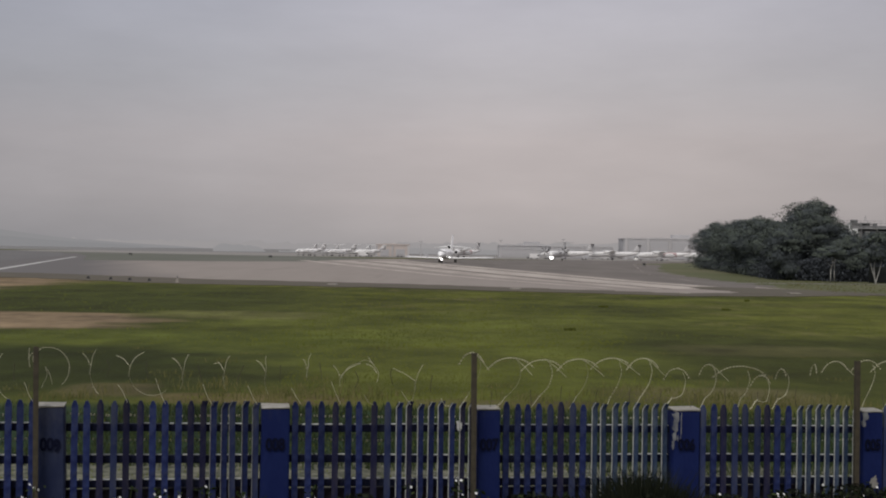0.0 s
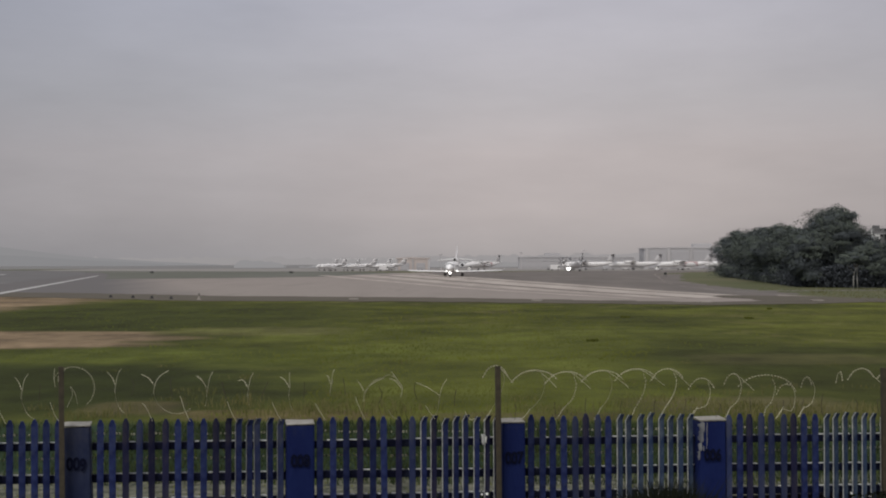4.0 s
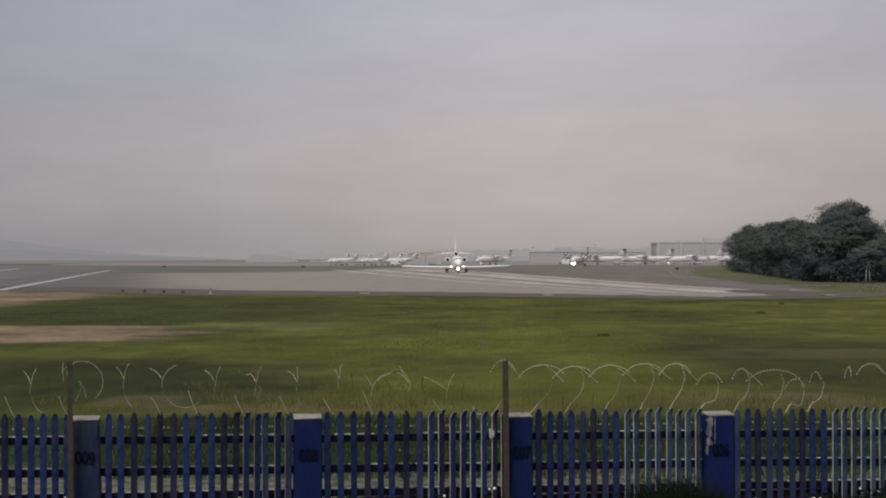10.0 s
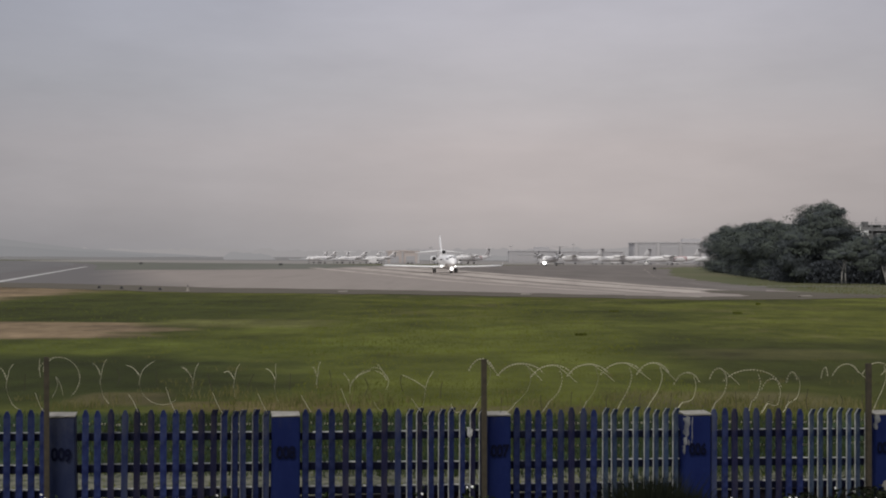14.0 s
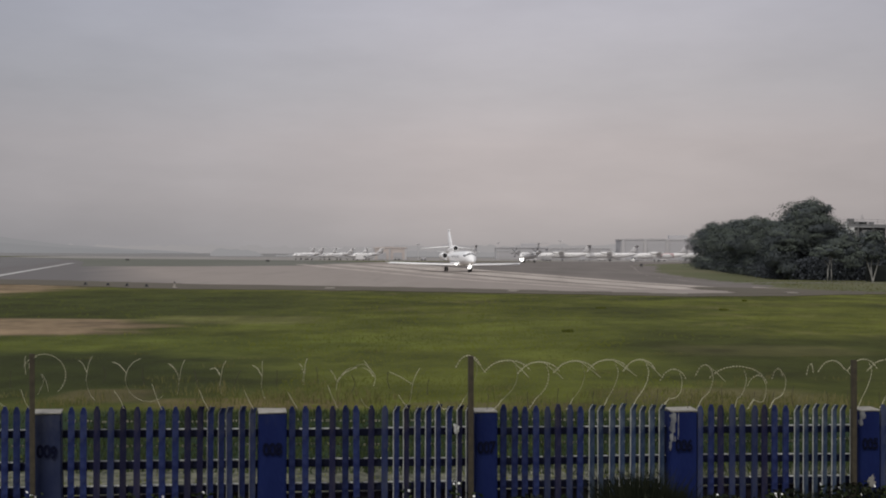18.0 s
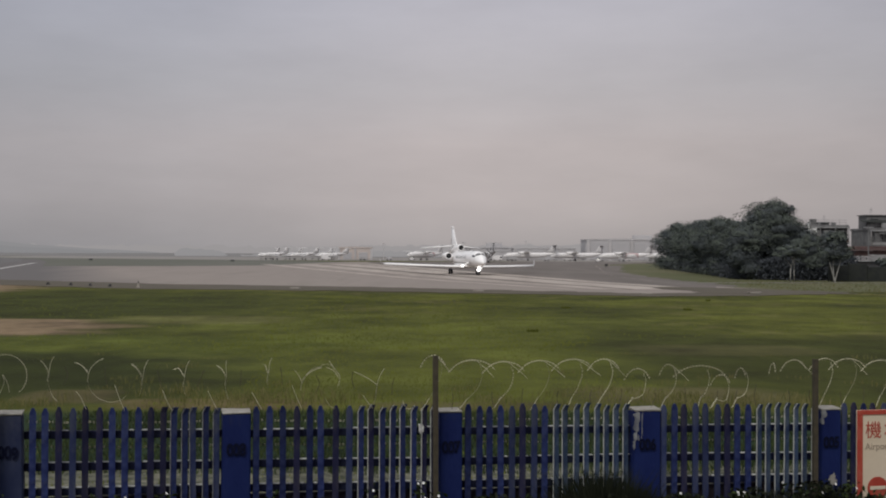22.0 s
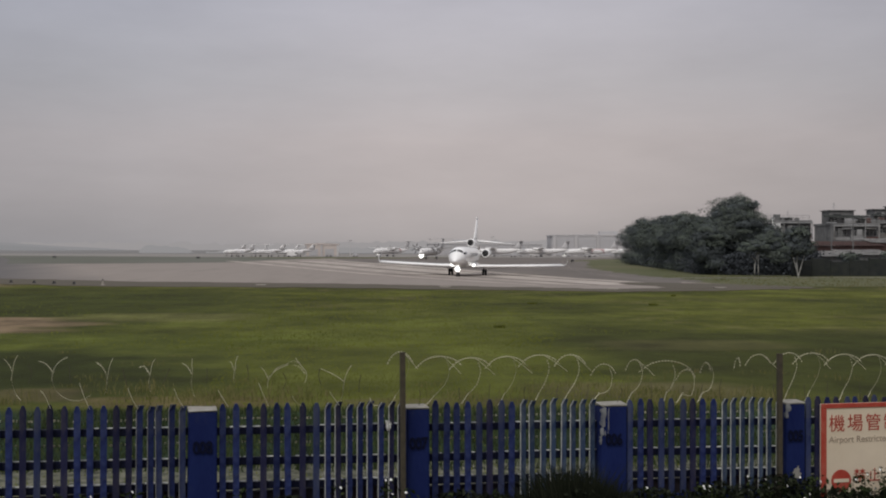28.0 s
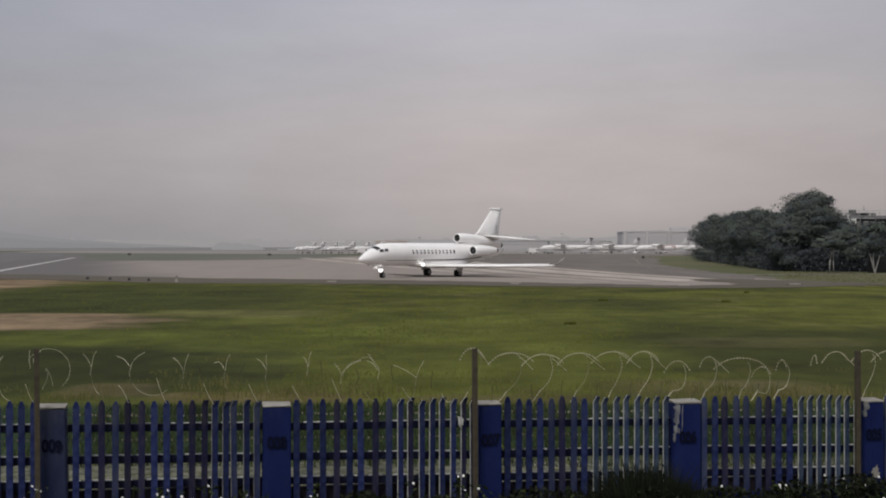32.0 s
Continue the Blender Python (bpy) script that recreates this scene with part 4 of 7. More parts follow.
tagged(part("rag", bm, PETAL, None, "", on_fence(0.165, top_at(.165) - .13, .075) @ Matrix.Diagonal((.75, 1, .7, 1))), "torn white rag caught on the fence palings", "rag")

# stakes that carry the razor wire
for x, h in ((-3.885, 2.43), (0.30, 2.365), (4.44, 2.275)):
    bm = bmesh.new()
    box(bm, (0, 0, h / 2), (0.05, 0.008, h), 0.002)
    box(bm, (-0.021, 0.025, h / 2), (0.008, 0.05, h), 0.002)
    tagged(part("wire_stake", bm, STAKE, None, "", on_fence(x, 0.0, 0.20) @ pose(0, 0, 0, 0.5, -0.4)), "rusty angle-iron stake standing before the fence", "stake",
           "stakes of the razor wire")


def smooth(pts, n=10):
    """A soft curve through points."""
    out = []
    q = [pts[0]] + list(pts) + [pts[-1]]
    for i in range(len(pts) - 1):
        p0, p1, p2, p3 = (Vector(v) for v in q[i:i + 4])
        for j in range(n):
            f = j / n
            out.append(.5 * (2 * p1 + (p2 - p0) * f + (2 * p0 - 5 * p1 + 4 * p2 - p3) * f * f + (3 * p1 - p0 - 3 * p2 + p3) * f ** 3))
    return out + [Vector(pts[-1])]


def barbs(name, pts, size, material, parent):
    """Small flat blades at even steps along a strand."""
    bv, bf = [], []
    run = 0.0
    for p, q in zip(pts, pts[1:]):
        run += (q - p).length
        if run < 0.026:
            continue
        run = 0.0
        d = (q - p).normalized()
        up = Vector((-d.z, 0, d.x)) * size * .8
        o = len(bv)
        bv += [p - d * size, p + up, p + d * size, p - up]
        bf.append((o, o + 1, o + 2, o + 3))
    if bf:
        ob = mesh_part(name, bv, bf, material, parent)
        ob["kind"] = "stuff"


def razor_wire(x0, x1, seed):
    """Loose loops between two stakes, clipped together where they touch."""
    r = random.Random(seed)
    t = thing("razor_wire", on_fence((x0 + x1) / 2), "loose coil of galvanised razor wire above the fence", "razor wire", "razor wire along the fence")
    xm = (x0 + x1) / 2
    span = (x1 - x0) / E_DIR.x

    def strand(pts, rad, material, thorns=0.0):
        sm = smooth(pts)
        vs, fs = tube(sm, rad, 4)
        loop = mesh_part("wire_loop", vs, fs, material, t)
        if thorns:
            barbs("barbed_edge", sm, thorns, BARB, loop)

    if seed == 2:
        # the end of the coil, wound round its stake
        c, top = -span / 2 + .07, top_at(x0) + .555
        strand([(c + .205 * math.cos(a), -.06 + .03 * math.sin(a), top - .20 + .205 * math.sin(a)) for a in [-.9 + 3.6 * k / 16 for k in range(17)]], .0019, WIRE_DULL, .0075)
        strand([(c - .06, -.10, top - .01), (c - .12, -.10, top - .06), (c - .125, -.10, top - .13), (c - .09, -.10, top - .21)], .0028, WIRE)
        strand([(c - .16, -.12, top), (c - .165, -.12, top - .08), (c - .155, -.12, top - .18)], .0024, WIRE)
        strand([(c - .02, -.08, top - .18), (c + .0, -.08, top - .26), (c - .05, -.08, top - .38)], .0022, WIRE)
        strand([(c - .01, -.09, top - .18), (c + .03, -.09, top - .26), (c + .05, -.09, top - .35)], .0022, WIRE)
    at = (lambda x: (x - xm) / E_DIR.x)
    g = lambda a: r.gauss(0, a)
    for cx, c, la, ra, ring in (c for c in CLIPS if x0 < c[0] < x1):
        # loops clipped together: two arms rise from the clip, one bright and one dull, and a ring hangs below
        s, top, y = at(cx), top_at(cx), r.uniform(-.10, .02)
        strand([(s + ra, y, top + c + .135 + g(.01)), (s + ra * .45, y, top + c + .08), (s + .01, y, top + c), (s - .006, y, top + c - .10)], .0024, WIRE)
        strand([(s + la, y + .04, top + c + .105 + g(.015)), (s + la * .45, y + .03, top + c + .06), (s, y, top + c - .01)], .0020, WIRE_DULL if r.random() < .6 else WIRE, .0075)
        a0, a1, rx = ring
        pts = [(s + rx + rx * math.cos(a), y + .06 * math.sin(2 * a), top + c - .085 + .21 * math.sin(a)) for a in [math.pi * (a0 + (a1 - a0) * k / 14) for k in range(15)]]
        strand(pts, .0018, WIRE_DULL, .0075)
        e = s + .30 + g(.03)
        strand([(e - .06, y - .06, top + c - .17 + g(.02)), (e - .015, y - .07, top + c - .255), (e + .035, y - .08, top + .03)], .0024, WIRE if r.random() < .8 else WIRE_DULL)
        strand([(s + .16 + g(.02), y + .05, top + c + .04), (s + .165 + g(.01), y + .05, top + c - .04), (s + .17 + g(.02), y + .04, top + c - .13)], .0032, STAKE)
    for cx, w, hi, tail, stem in (ARCS if seed == 3 else ARCS_EAST if seed == 4 else ()):
        # a barbed hump, a straight bright tail from its top and a stem that curves down into the fence
        s, top, y = at(cx), top_at(cx), r.uniform(-.10, .02)
        strand([(s - w, y + .05, top + hi - .13), (s - w * .6, y + .03, top + hi - .035), (s - w * .1, y, top + hi), (s + w * .45, y, top + hi - .03), (s + w * .8, y, top + hi - .10)], .0019, WIRE if hi > .48 else WIRE_DULL, .0115)
        if tail:
            strand([(s + .01, y - .02, top + hi), (s + tail * .5, y - .03, top + hi - .075), (s + tail, y - .05, top + hi - .175)], .0027, WIRE)
        if stem:
            b = stem > 0
            strand([(s + .05, y, top + hi - .04), (s + .08, y, top + hi - .14), (s + .04, y, top + hi - .28), (s - abs(stem) * .6, y, top + .10), (s - abs(stem), y, top + .02)], .0022, WIRE_DULL if b else WIRE, .009 if r.random() < .5 else 0)
            strand([(s - abs(stem) * .5, y - .01, top + .13), (s - abs(stem) * .75, y - .01, top + .075), (s - abs(stem) * 1.2, y - .01, top + .01)], .0024, WIRE)
        strand([(s + .20, y + .05, top + .20 + g(.03)), (s + .20 + g(.01), y + .05, top + .12), (s + .20 + g(.02), y + .04, top + .01)], .0034, STAKE)

# clips of the loose loops: x, height over the fence, arm to the west, arm to the east, hanging ring (from, to in half turns, half-width)
CLIPS = ((-5.62, .38, -.10, .06, (.9, 1.5, .12)), (-5.20, .37, -.08, .10, (.8, 1.6, .18)), (-4.74, .38, -.10, .06, (.9, 1.4, .12)), (-4.28, .36, -.07, .06, (.9, 1.5, .12)), (-3.43, .40, -.08, .055, (1.0, 1.45, .10)), (-3.06, .40, -.13, .14, (.85, 1.75, .21)), (-2.56, .37, -.11, .055, (.6, 1.2, -.14)),
         (-2.17, .37, -.10, .055, (.9, 1.2, .10)), (-1.77, .365, -.09, .008, (.9, 1.3, .10)), (-1.36, .395, -.05, .04, (.8, 1.1, .12)), (-1.03, .31, -.07, .20, (.4, .9, .16)), (-.66, .35, -.12, -.10, (.3, .8, -.12)), (-.28, .28, -.23, .08, (.9, 1.35, -.10)))
# humps of the tight coil: x, half-width, height, straight tail, stem
ARCS = ((.30, .14, .57, .16, .12), (.71, .27, .525, .19, .16), (1.07, .25, .50, .22, .12), (1.44, .25, .515, .24, .10), (1.80, .25, .53, .27, .08), (2.14, .19, .53, .20, -.10), (2.50, .15, .43, .0, -.14),
        (2.85, .10, .475, .20, .09), (3.23, .33, .46, .0, .05), (3.42, .12, .37, .0, -.12), (3.66, .06, .44, .0, -.10), (4.04, .03, .49, .0, .0), (4.28, .16, .53, .20, .0))
ARCS_EAST = ((4.62, .18, .55, .0, -.08), (4.95, .24, .54, .18, .10), (5.32, .25, .53, .22, .08), (5.70, .25, .52, .20, .10), (6.06, .25, .53, .22, .08), (6.42, .22, .52, .20, .10))
razor_wire(-6.1, -3.885, 1)
razor_wire(-3.885, 0.30, 2)
razor_wire(0.30, 4.44, 3)
razor_wire(4.44, 6.6, 4)

# ================= the warning sign =================
SIGN_X0, SIGN_W, SIGN_H = 4.962, 1.30, 1.15
sign = thing("warning_sign", on_fence(SIGN_X0 + SIGN_W / 2, 0, 0.10), "cream warning sign with red border, lettering and a no-entry disc", "sign")
sz = 1.694
bm = bmesh.new()
box(bm, (0, 0.012, sz - SIGN_H / 2), (SIGN_W, 0.02, SIGN_H), 0.004)
part("panel", bm, SIGN_CREAM, sign)
for nm, c, s in (("border", (0, 0, sz - 0.026), (SIGN_W, 0.008, 0.052)), ("border", (-SIGN_W / 2 + 0.035, 0, sz - SIGN_H / 2 - 0.026), (0.070, 0.008, SIGN_H - 0.054)),
                 ("border", (SIGN_W / 2 - 0.035, 0, sz - SIGN_H / 2 - 0.026), (0.070, 0.008, SIGN_H - 0.054))):
    bm = bmesh.new()
    box(bm, (c[0], -0.003, c[2]), s, 0.002)
    part(nm, bm, SIGN_RED, sign, "faded red border")
for sx in (-1, 1):
    bm = bmesh.new()
    box(bm, (sx * 0.45, 0.045, (sz + 0.02) / 2 - 0.03), (0.05, 0.04, sz - 0.02), 0.004)
    part("post", bm, SIGN_BACK, sign, "steel post behind the panel")
bm = bmesh.new()
bmesh.ops.create_circle(bm, cap_ends=True, segments=36, radius=0.122)
bmesh.ops.extrude_face_region(bm, geom=list(bm.faces))
bm.verts.ensure_lookup_table()
for v in bm.verts[36:]:
    v.co.z += 0.006
bmesh.ops.recalc_face_normals(bm, faces=bm.faces)
disc = part("no_entry_disc", bm, SIGN_RED, sign, "red no-entry disc", pose(-SIGN_W / 2 + 0.252, -0.0015, sz - 0.86, 90))
bm = bmesh.new()
box(bm, (0, 0, 0.0085), (0.19, 0.040, 0.004), 0.001)
part("bar", bm, SIGN_CREAM, disc, "cream bar")


def text_mesh(text, size, space):
    cu = bpy.data.curves.new("lettering", "FONT")
    cu.body, cu.size, cu.extrude = text, size, 0.0015
    cu.space_character = space
    cu.align_x, cu.align_y = "LEFT", "CENTER"
    tmp = new("lettering", cu)
    me = bpy.data.meshes.new_from_object(tmp.evaluated_get(bpy.context.evaluated_depsgraph_get()))
    bpy.data.objects.remove(tmp)
    return me


def lettering(text, x, z, size, material, label, space=1.0):
    """Each character is a part of its own, set where the whole line would put it."""
    for k, ch in enumerate(text):
        if ch == " ":
            continue
        me, line = text_mesh(ch, size, space), text_mesh(text[:k + 1], size, space)
        off = max(v.co.x for v in line.vertices) - max(v.co.x for v in me.vertices)
        bpy.data.meshes.remove(line)
        me.materials.clear()
        me.materials.append(material)
        ob = new("letter", me)
        ob.matrix_basis = pose(x + off, -0.001, z, 90)
        ob.parent = sign
        ob["label"] = label


lettering("機場管制", -SIGN_W / 2 + 0.098, sz - 0.235, 0.205, SIGN_RED, "large red lettering", 1.22)
lettering("Airport Restricted", -SIGN_W / 2 + 0.100, sz - 0.405, 0.102, SIGN_GREY, "faded grey lettering")
lettering("禁止", -SIGN_W / 2 + 0.405, sz - 0.825, 0.165, SIGN_RED, "red lettering", 1.2)


# ================= weeds along the fence =================
def weed(x, out, w, h, flowers, seed, dark=False):
    r = random.Random(seed)
    t = thing("weed_clump", on_fence(x, 0.0, out), "dark reedy grass clump growing against the fence" if dark else
              ("leafy weed with small white flowers at the fence" if flowers else "low leafy weed growing at the fence"), "weed", "weeds along the fence")
    vs, fs = [], []
    if dark:
        for i in range(1500):
            px, py = r.gauss(0, w * 0.42), r.uniform(-0.15, 0.1)
            hh = h * r.uniform(0.72, 1.03) * (1 - 0.45 * min(1, abs(px) / w) ** 2)
            lean = r.gauss(0, 0.22)
            k = len(vs)
            q = 0.008
            vs += [(px - q, py, 0), (px + q, py, 0), (px + lean * hh * .4 + q, py - .02, hh * .6), (px + lean * hh * .4 - q, py - .02, hh * .6),
                   (px + lean * hh, py + r.uniform(-.1, .1), hh)]
            fs += [(k, k + 1, k + 2, k + 3), (k + 3, k + 2, k + 4)]
        mesh_part("leaves", vs, fs, WEED_DARK, t)
        return
    stems = max(6, int(w * 46))
    sv, sf = [], []
    heads = []
    for i in range(stems):
        px, py = r.uniform(-w, w), r.uniform(-0.16, 0.12)
        hh = h * r.uniform(0.7, 1.05) * (1 - 0.35 * (px / w) ** 2)
        tx, ty = px + r.gauss(0, 0.07), py + r.gauss(0, 0.05)
        a, b = tube([Vector((px, py, 0)), Vector(((px + tx) / 2 + r.gauss(0, .02), (py + ty) / 2, hh * .55)), Vector((tx, ty, hh))], 0.004, 3)
        o = len(sv)
        sv += a
        sf += [tuple(o + q for q in f) for f in b]
        heads.append((tx, ty, hh))
        for j in range(46):
            f = r.uniform(0.45, 1.0)
            c = Vector((px + (tx - px) * f + r.gauss(0, .05), py + (ty - py) * f + r.gauss(0, .05), hh * f))
            q = Euler((r.uniform(-.9, .9), r.uniform(-.9, .9), r.uniform(0, 6.28))).to_matrix()
            s = r.uniform(0.018, 0.042)
            k = len(vs)
            vs += [c + q @ Vector(v) for v in ((-s, 0, 0), (0, -s * .5, 0.006), (s, 0, 0), (0, s * .5, 0.006))]
            fs.append((k, k + 1, k + 2, k + 3))
    mesh_part("stems", sv, sf, WEED, t)
    mesh_part("leaves", vs, fs, WEED, t)
    for i in range(flowers + (flowers > 2) * 3):
        hx, hy, hz = heads[r.randrange(len(heads))]
        bm = bmesh.new()
        for p in range(5):
            a = p * 1.2566
            c, s = math.cos(a), math.sin(a)
            l, w2 = 0.016, 0.007
            bm.faces.new([bm.verts.new(v) for v in ((0, 0, 0), (c * l * .6 - s * w2, s * l * .6 + c * w2, .004), (c * l, s * l, 0), (c * l * .6 + s * w2, s * l * .6 - c * w2, .004))])
        part("flower", bm, PETAL, t, "small white flower", pose(hx + r.gauss(0, .03), hy - 0.05 + r.gauss(0, .02), hz + r.uniform(-.06, .04), r.uniform(20, 75), r.uniform(-30, 30), r.uniform(0, 70)))


# x, distance before the fence, half-width, height, flowers
for k, (x, o, w, h, fl) in enumerate(((-4.35, .35, .30, 1.10, 5), (-3.95, .40, .22, 1.12, 7), (-3.1, .35, .25, 1.04, 3), (-2.75, .38, .25, 1.08, 6), (-2.4, .38, .26, 1.10, 7),
                                      (-1.85, .4, .2, 1.05, 3), (-1.4, .36, .2, 1.06, 3), (-0.9, .36, .24, 0.98, 3), (-.25, .4, .22, 1.06, 5), (.22, .42, .34, 1.12, 12),
                                      (.75, .36, .22, 1.0, 2), (1.2, .36, .24, .96, 1), (2.9, .36, .3, .94, 2), (3.5, .36, .24, .96, 3), (4.15, .34, .2, 1.02, 4), (4.62, .42, .14, 1.0, 3),
                                      (5.30, .30, .20, .90, 2), (5.66, .34, .26, .98, 4), (6.1, .3, .3, .95, 2))):
    weed(x, o, w, h + .055, fl, 300 + k)


def low_weeds(x0, x1, n, h, seed):
    """The dense low growth at the foot of the fence."""
    r = random.Random(seed)
    vs, fs = [], []
    for i in range(n):
        x = r.uniform(x0, x1)
        o = r.uniform(.10, .55)
        p = on_fence(x, 0, o).translation
        hh = h * (1.06 if x < -3.2 else 1.0 if x < 4.8 else .84) * (0.92 + 0.22 * noise.noise(Vector((x * 1.7, seed, 0)))) * (1 - .25 * abs(o - .3))
        c = p + Vector((0, 0, hh * r.random() ** .5))
        s = r.uniform(.02, .05)
        q = Euler((r.gauss(0, .8), r.gauss(0, .8), r.uniform(0, 6.28))).to_matrix()
        k = len(vs)
        vs += [c + q @ Vector(v) for v in ((-s, 0, 0), (0, -s * .5, .01), (s, 0, 0), (0, s * .5, .01))]
        fs.append((k, k + 1, k + 2, k + 3))
    return tagged(mesh_part("low_weeds", vs, fs, WEED_DARK), "dense dark low weeds at the foot of the fence", "weeds", "", "stuff")


low_weeds(-5.6, 6.6, 18000, .985, 77)
weed(1.98, .30, .52, 1.22, 0, 350, True)
weed(2.30, .26, .22, 1.02, 0, 351, True)

# ================= the business jet =================
def wheel_pair(parent, x, y, r, w, gap, name="wheel"):
    for s in (-1, 1):
        bm = bmesh.new()
        loft(bm, [[(r * f * math.cos(a), yy, r * f * math.sin(a)) for a in [2 * math.pi * i / 20 for i in range(20)]]
                  for yy, f in ((-w / 2, .72), (-w / 2 + .02, .92), (-w / 5, 1), (w / 5, 1), (w / 2 - .02, .92), (w / 2, .72))])
        tyre = part(name, bm, RUBBER, parent, "", pose(x, y + s * gap, r), True)
        bm = bmesh.new()
        rod(bm, (0, -w / 2 - .008, 0), (0, w / 2 + .008, 0), r * .5, None, 14)
        part("rim", bm, STEEL, tyre, "bare metal rim")


def business_jet():
    t = thing("business_jet", pose(0, 0, 0), "glossy white three-engined business jet taxiing with lights on", "aircraft")
    # fuselage
    bm = bmesh.new()
    R = []
    for x, cz, ry, rz in ((13.62, 1.98, .03, .03), (13.5, 2.0, .17, .16), (13.2, 2.05, .36, .34), (12.6, 2.16, .62, .60), (11.9, 2.30, .86, .84),
                          (11.2, 2.45, 1.04, 1.06), (10.4, 2.54, 1.16, 1.21), (9.4, 2.57, 1.23, 1.26), (8.0, 2.57, 1.25, 1.27), (4.0, 2.57, 1.25, 1.27), (0, 2.57, 1.25, 1.27),
                          (-2.5, 2.60, 1.22, 1.24), (-4.5, 2.64, 1.10, 1.15), (-6.5, 2.74, .88, 1.0), (-8.5, 2.86, .60, .82), (-10.2, 2.98, .34, .56), (-11.2, 3.05, .16, .32)):
        R.append(oval(x, 0, cz, ry, rz, 28))
    loft(bm, R)
    part("fuselage", bm, JET_WHITE, t, "", None, True)
    # belly fairing
    bm = bmesh.new()
    loft(bm, [oval(x, 0, z, ry, rz, 20) for x, z, ry, rz in ((5.6, 1.55, .1, .1), (4.8, 1.52, .9, .34), (3.0, 1.48, 1.35, .42), (-1.5, 1.48, 1.35, .42), (-3.6, 1.58, .8, .32), (-4.6, 1.7, .1, .1))])
    part("belly_fairing", bm, JET_WHITE, t, "", None, True)
    # wings
    for s in (1, -1):
        bm = bmesh.new()
        secs = [foil((4.4, s * 1.0, 1.25), (-2.4, s * 1.0, 1.19), (0, 0, .34)), foil((2.1, s * 3.6, 1.27), (-2.6, s * 3.6, 1.21), (0, 0, .28)),
                foil((-.2, s * 8.0, 1.36), (-3.2, s * 8.0, 1.32), (0, 0, .23)), foil((-3.0, s * 12.25, 1.48), (-4.5, s * 12.25, 1.46), (0, 0, .17)),
                foil((-3.6, s * 12.6, 1.58), (-4.75, s * 12.6, 1.56), (0, s * -.03, .07))]
        loft(bm, secs)
        wing = part("wing", bm, JET_WHITE, t, "swept white wing", None, True)
        bm = bmesh.new()
        loft(bm, [foil((-3.6, s * 12.59, 1.58), (-4.75, s * 12.59, 1.56), (0, s * -.04, .05)), foil((-4.15, s * 12.79, 1.82), (-4.88, s * 12.79, 1.82), (0, s * -.03, .0)),
                  foil((-4.95, s * 12.98, 2.44), (-5.20, s * 12.98, 2.44), (0, s * -.012, .0))])
        part("winglet", bm, WINGLET, wing, "pale grey upturned winglet", None, True)
        bm = bmesh.new()
        pts = [(4.4, 1.0, 1.25), (2.1, 3.6, 1.27), (-.2, 8.0, 1.36), (-3.0, 12.25, 1.48)]
        loft(bm, [[Vector((x + .03, s * y, z)) + Vector((c * .13, 0, h * .19)) for c, h in ((-3.0, 1.45), (-.6, 1.1), (.45, .5), (.8, .0), (.3, -.35), (-1.4, -.7))] for x, y, z in pts])
        part("leading_edge", bm, JET_WHITE, wing, "rounded white leading edge slat", None, True)
        bm = bmesh.new()
        loft(bm, [[(x + dx, s * y, z + dz) for dx, dz in ((0, 0), (-.5, .02), (-.5, -.05), (0, -.05))] for x, y, z in ((-2.25, 1.4, 1.22), (-2.55, 3.6, 1.25), (-3.2, 7.0, 1.35))])
        part("flap", bm, JET_GREY, wing, "grey flap along the trailing edge")
        bm = bmesh.new()
        bmesh.ops.create_uvsphere(bm, u_segments=14, v_segments=10, radius=1.0, matrix=pose(4.95, s * 1.34, 1.44, 0, 0, s * -62) @ Matrix.Diagonal((.16, .44, .16, 1)))
        part("landing_light", bm, LAMP, wing, "lit landing light in the wing root", None, True)
        # stabiliser
        bm = bmesh.new()
        loft(bm, [foil((-7.2, s * .12, 4.72), (-10.1, s * .12, 4.66), (0, 0, .20)), foil((-9.8, s * 5.25, 4.30), (-11.1, s * 5.25, 4.27), (0, 0, .09))])
        part("stabiliser", bm, JET_WHITE, t, "", None, True)
        # side engine
        bm = bmesh.new()
        n = 22
        cy, cz = s * 1.95, 3.0
        loft(bm, [oval(x, cy, cz, r, r, n) for x, r in ((-3.5, .40), (-3.0, .44), (-2.92, .50), (-3.05, .56), (-3.9, .62), (-5.4, .60), (-6.6, .46), (-7.0, .40))], True, False)
        eng = part("side_engine", bm, JET_WHITE, t, "white engine nacelle on the rear fuselage", None, True)
        bm = bmesh.new()
        loft(bm, [oval(-3.03, cy, cz, .445, .445, n), oval(-3.4, cy, cz, .40, .40, n)])
        part("intake", bm, INTAKE, eng, "dark intake")
        bm = bmesh.new()
        rod(bm, (-3.25, cy, cz), (-2.98, cy, cz), .13, .02, 10)
        part("spinner", bm, STEEL, eng, "metal spinner")
        bm = bmesh.new()
        loft(bm, [foil((-3.8, s * .9, cz - .05), (-6.6, s * .9, cz - .02), (0, 0, .14)), foil((-3.9, s * 1.6, cz), (-6.4, s * 1.6, cz), (0, 0, .12))])
        part("pylon", bm, JET_WHITE, eng)
        bm = bmesh.new()
        loft(bm, [oval(-6.95, cy, cz, .39, .39, n), oval(-7.5, cy, cz, .22, .22, n)])
        part("exhaust", bm, HOT_METAL, eng, "grey metal exhaust")
        # main gear
        bm = bmesh.new()
        rod(bm, (.05, s * 2.15, 1.3), (0, s * 2.23, .42), .095, .08, 10)
        rod(bm, (-.6, s * 1.9, 1.35), (0, s * 2.2, .62), .05, .05, 8)
